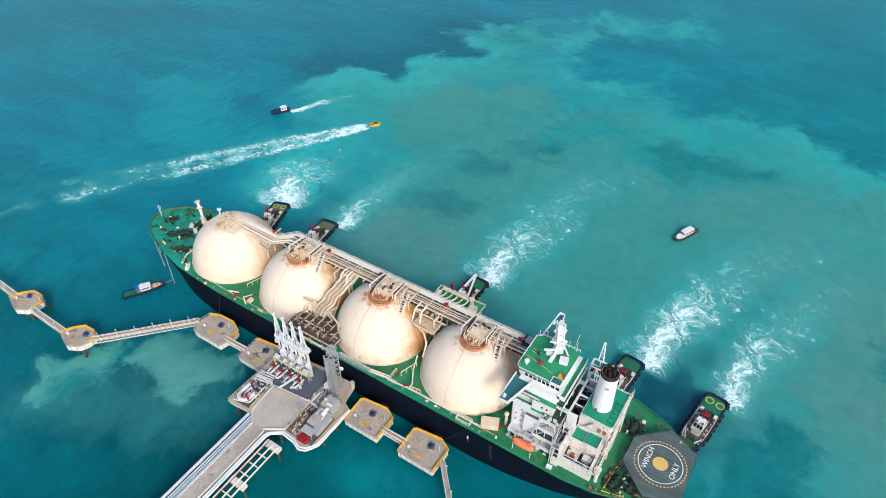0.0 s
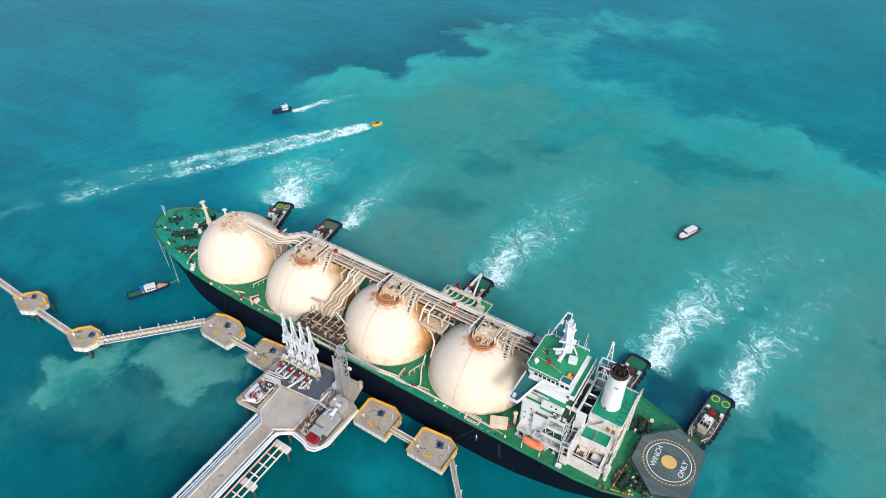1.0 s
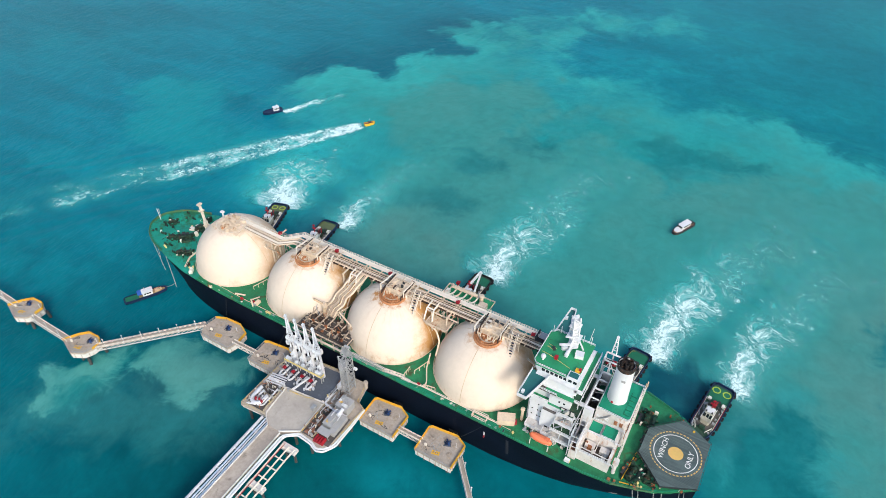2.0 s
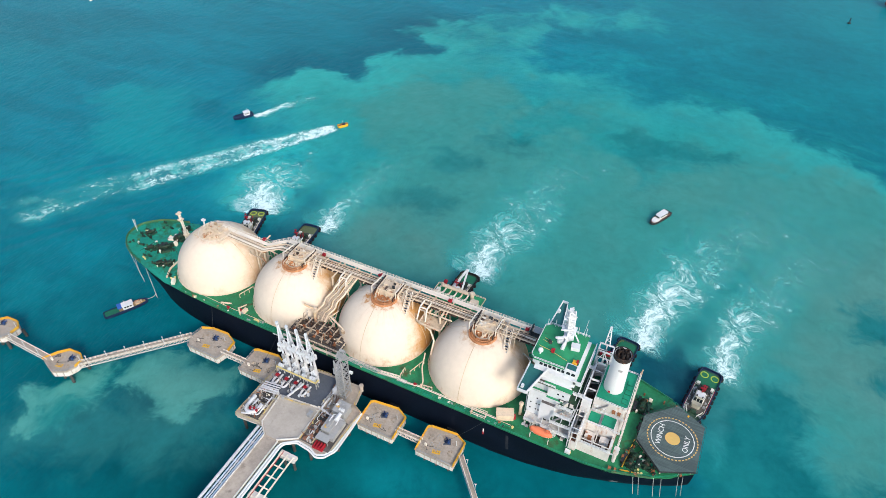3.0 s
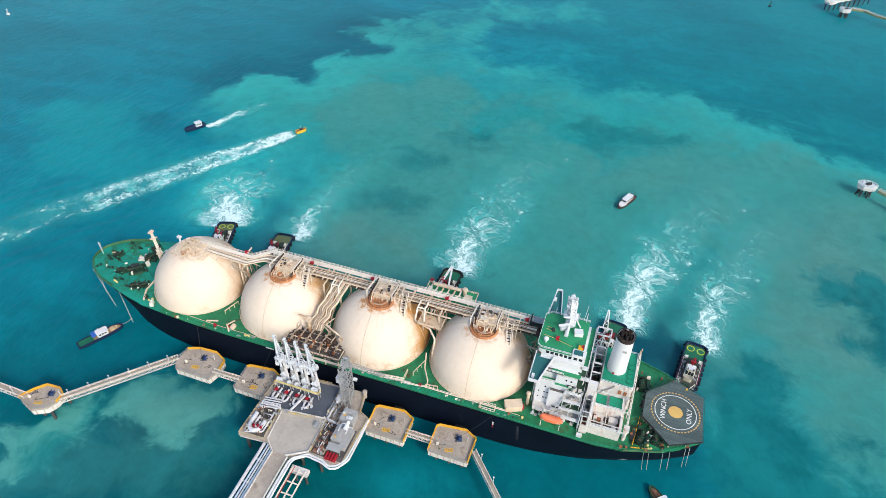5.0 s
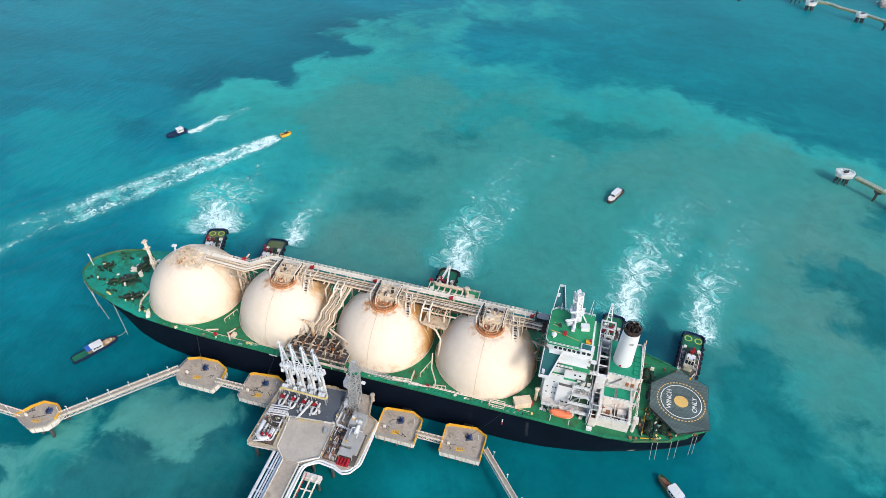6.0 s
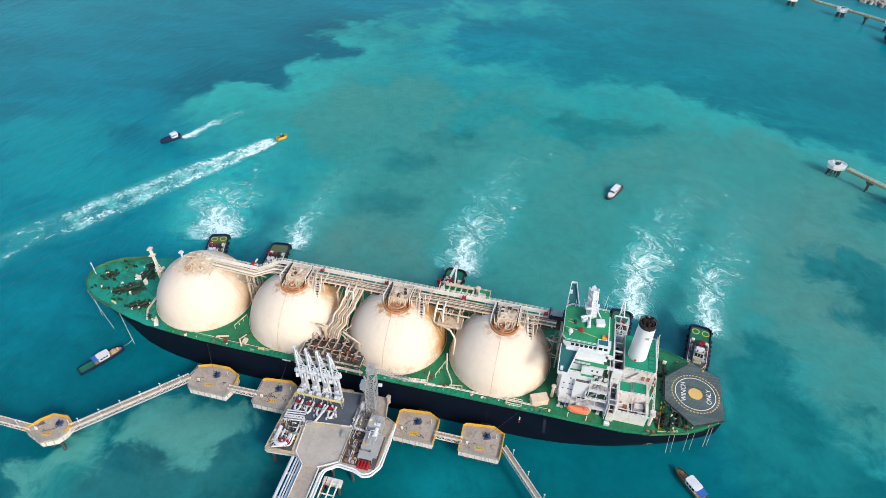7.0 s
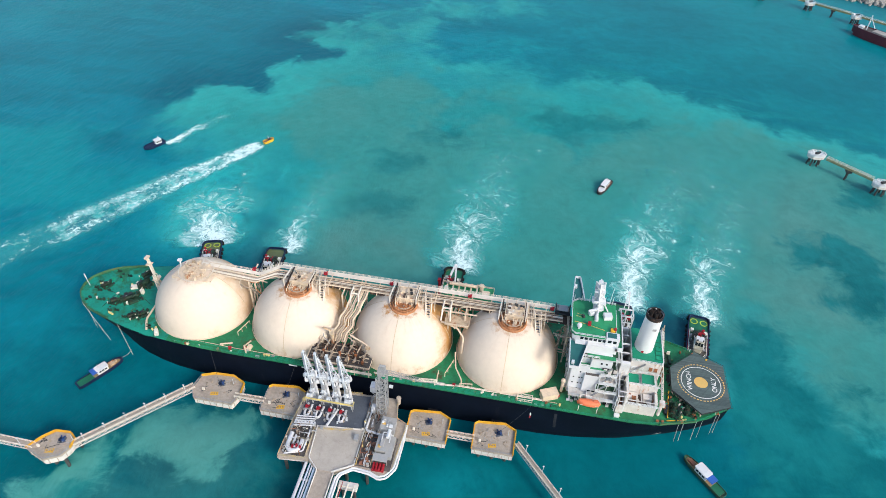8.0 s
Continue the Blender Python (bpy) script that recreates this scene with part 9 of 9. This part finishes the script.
def far_bridge(a, b, bents=1):
    mid = ((a[0] + b[0]) / 2, (a[1] + b[1]) / 2, 0)
    w = thing("far_footbridge", mid, "olive-brown footbridge carried on piled bents", "footbridge", "far footbridges")
    part("deck_plate", Shape().beam((*a, 8.1), (*b, 8.1), 1.5, 0.4), M_BRIDGE, w)
    dx, dy = b[0] - a[0], b[1] - a[1]
    l = math.hypot(dx, dy)
    s = (-dy / l * 0.9, dx / l * 0.9)
    part("handrail", Shape().rail([(a[0] + s[0], a[1] + s[1], 8.3), (b[0] + s[0], b[1] + s[1], 8.3)], step=3, r=0.1).rail([(a[0] - s[0], a[1] - s[1], 8.3), (b[0] - s[0], b[1] - s[1], 8.3)], step=3, r=0.1), M_WALK, w)
    part("girder", Shape().beam((a[0] + s[0], a[1] + s[1], 7.4), (b[0] + s[0], b[1] + s[1], 7.6), 0.3, 0.7).beam((a[0] - s[0], a[1] - s[1], 7.4), (b[0] - s[0], b[1] - s[1], 7.4), 0.3, 0.7), M_BRIDGE, w)
    for k in range(bents):
        f = (k + 1) / (bents + 1)
        x, y = a[0] + dx * f, a[1] + dy * f
        part("bent", Shape().block(x, y, 5.4, 3.2, 3.2, 1.6).tube([(x - 1, y - 1.4, -6), (x - 0.6, y - 0.6, 5.5)], 0.5, 8).tube([(x + 1, y + 1.4, -6), (x + 0.6, y + 0.6, 5.5)], 0.5, 8), M_DARK, w)


far_dolphin(229.8, 219.4, 4.7)
far_bridge((235, 215), (258, 196), 1)
far_dolphin(262.2, 192.7, 4.7)
far_bridge((266.6, 189), (330, 140), 3)
for x, y in ((251.6, 531.5), (294, 515.5), (330.5, 490.1)):
    far_dolphin(x, y, 4.3)
far_bridge((256.5, 534), (268, 533), 0)
far_bridge((268, 533), (276, 525), 0)
far_bridge((276, 525), (290, 517.5), 0)
far_bridge((298, 512.5), (327, 492.5), 1)
far_bridge((334, 487.5), (420, 425), 3)
jt = thing("far_jetty", (258, 563, 0), "pale concrete jetty head on close piles", "jetty")
part("jetty_slab", Shape().beam((239, 546, 7.6), (285, 588, 7.6), 5, 1.2), M_CONCRETE_PALE, jt)
part("jetty_head", Shape().block(240, 547, 6.4, 9, 7, 1.9, 40), M_CONCRETE_PALE, jt)
for k in range(9):
    x, y = 238.5 + 5.0 * k, 545.5 + 4.6 * k
    part("pile", Shape().tube([(x + 1.5, y - 1.5, -5), (x + 1.5, y - 1.5, 7.2)], 0.5, 8).tube([(x - 1.5, y + 1.5, -5), (x - 1.5, y + 1.5, 7.2)], 0.5, 8), M_PILE, jt)


def moored_ship(at, heading, label, length=70, beam=13, hull_m=M_SHIP_RED, crane=True):
    root = thing("cargo_ship", (0, 0, 0), label, "ship")
    ol = boat_outline(length, beam, 0.8)
    part("hull", Shape().prism(scaled(ol, 0.94), -2, 2.5).prism(ol, 2.5, 7.0), hull_m, root)
    part("deck", Shape().prism(scaled(ol, 0.95), 6.9, 7.1), M_GRATE, root)
    g = Shape()
    for a, b in zip(ol, ol[1:] + ol[:1]):
        g.beam((*a, 7.5), (*b, 7.5), 0.3, 1.1)
    part("bulwark", g, hull_m, root)
    part("bridge_house", Shape().block(-length * 0.33, 0, 7, 12, beam * 0.8, 7, 0, 0.6).block(-length * 0.31, 0, 14, 7, beam * 0.7, 3, 0, 0.6), M_WHITE, root)
    part("hatch", Shape().block(length * 0.05, 0, 7, length * 0.36, beam * 0.62, 1.6), M_ROCK, root)
    if crane:
        part("fore_mast", Shape().tube([(length * 0.33, 0, 7), (length * 0.33, 0, 20)], 0.5, 8).beam((length * 0.33, 0, 18), (length * 0.22, 3, 11), 0.4).block(length * 0.4, 0, 7, 4, 5, 2), M_WHITE, root)
    root.matrix_basis = pose(at[0], at[1], 0, 0, 0, heading)


moored_ship((346.6, 442.5), 136, "maroon coaster with white masts lying at the far berth")
moored_ship((247, 605), 196, "red-hulled coaster with white rails at the far jetty", 64, 14, M_SHIP_BROWN)
g = Shape()
rr = random.Random(9)
for k in range(290):
    u = rr.random()
    x = 322 + 180 * u + rr.uniform(-3, 3)
    y = 566 - 80 * u + rr.uniform(0, 16)
    s = rr.uniform(1.2, 3.6)
    a = rr.uniform(0, 90)
    g.block(x, y, -1 + 0.12 * (y - 560 + 80 * u), s * 1.3, s, s * 1.1, a, s * 0.3)
solid("rock_armour", g, M_ROCK, "grey rock armour along the far shore", "rocks", kind="stuff")
g = Shape().prism([(330, 578), (520, 492), (900, 600), (700, 1100), (420, 900)], -2, 3.5, 0.02)
solid("shore", g, M_ROCK, "low grey shore behind the rocks", "shore", kind="structure")

# ---- white water ----
def foam(name, start, end, half, label, z=0.06, power=1.5, core=0.34, reach=1.0, sweep=0.4, rails=False):
    a, b = Vector((*start, 0)), Vector((*end, 0))
    l = (b - a).length
    n, m = 30, 10
    verts, faces = [], []
    for j in range(n + 1):
        for i in range(m + 1):
            verts.append((half * 1.3 * (-1 + 2 * i / m), l * j / n, 0.05 * math.sin(1.7 * i + 2.3 * j)))
    for j in range(n):
        for i in range(m):
            faces.append((j * (m + 1) + i, j * (m + 1) + i + 1, (j + 1) * (m + 1) + i + 1, (j + 1) * (m + 1) + i))
    me = bpy.data.meshes.new(name)
    me.from_pydata(verts, [], faces)
    me.materials.append(foam_material(name, l, half, power, core, reach, sweep, rails))
    ob = new(name, me)
    d = (b - a).normalized()
    ob.matrix_basis = Matrix.Translation((a.x, a.y, z)) @ Matrix.Rotation(math.atan2(-d.x, d.y), 4, 'Z')
    tagged(ob, label, "foam", kind="stuff")


W = "white propeller wash thinning out over teal water"
foam("propeller_wash", (-118, 54), (-150, 140), 40, W, power=1.25, core=0.74, reach=0.95)
foam("propeller_wash", (-78, 58), (-74, 136), 24, W, power=1.05, core=0.66, reach=0.9)
foam("propeller_wash", (14, 62), (26, 200), 32, W, power=1.12, core=0.6, reach=0.95)
foam("propeller_wash", (101, 54), (136, 205), 30, W, power=1.12, core=0.8, reach=0.9)
foam("propeller_wash", (138, 52), (164, 185), 27, W, power=0.98, core=0.74, reach=0.9)
F = "scattered foam flecks drifting on teal water"
foam("foam_flecks", (20, 130), (52, 275), 36, F, 0.08, 0.52, 0.01)
foam("foam_flecks", (120, 120), (185, 280), 38, F, 0.09, 0.52, 0.01)
foam("foam_flecks", (152, 110), (205, 250), 32, F, 0.1, 0.5, 0.01)
foam("foam_flecks", (-80, 86), (-58, 210), 26, F, 0.11, 0.5, 0.01)
foam("boat_wake", (-126.5, 161), (-300, -96), 19, "long white wake of the speedboat", 0.1, 1.15, 0.42, 0.95, 0.1, True)
foam("boat_wake", (-192, 144), (-152, 208), 12, "short white wake of the work boat", 0.1, 1.2, 0.8, 0.8, 0.1)

# ---- mooring lines ----
def line(a, b, sag, r=0.09):
    a, b = Vector(a), Vector(b)
    n = 10
    pts = [a.lerp(b, k / n) - Vector((0, 0, sag * 4 * (k / n) * (1 - k / n))) for k in range(n + 1)]
    g = Shape()
    for p, q in zip(pts, pts[1:]):
        g.tube([p, q], r, 5)
    solid("mooring_line", g, M_ROPE if r > 0.08 else M_DARK, "pale mooring rope hanging from the ship", "rope", "mooring lines")


line((-146.6, -5.4, 17.5), (-141.6, -9.6, 0.2), 0.3, 0.12)
line((-142.6, -10.4, 17.5), (-131.6, -15.2, 0.2), 0.3, 0.12)
line((-120.6, -18.9, 17.5), (-117.2, -21.0, 0.2), 0.2, 0.12)
line((-147.4, 1.8, 17.5), (-148.2, 2.5, 22.2), 0.0, 0.16)
line((-119.8, -24.4, 1.9), (-117.2, -20.6, 3.2), 0.8, 0.09)
line((-75, -24.4, 17.6), (-69, -33, 9.2), 0.6, 0.05)
line((-38, -24.4, 17.6), (-40, -33, 9.2), 0.6, 0.05)
line((60, -24.4, 17.6), (49, -33, 9.2), 0.8, 0.05)
for x, y in ((117.5, -20.6), (119.4, -20), (124.5, -18.4), (127, -17.0), (132.5, -14), (134, -13)):
    line((x, y, 17.5), (x + 2.6, y + 3.6, 0.2), 0.2, 0.11)
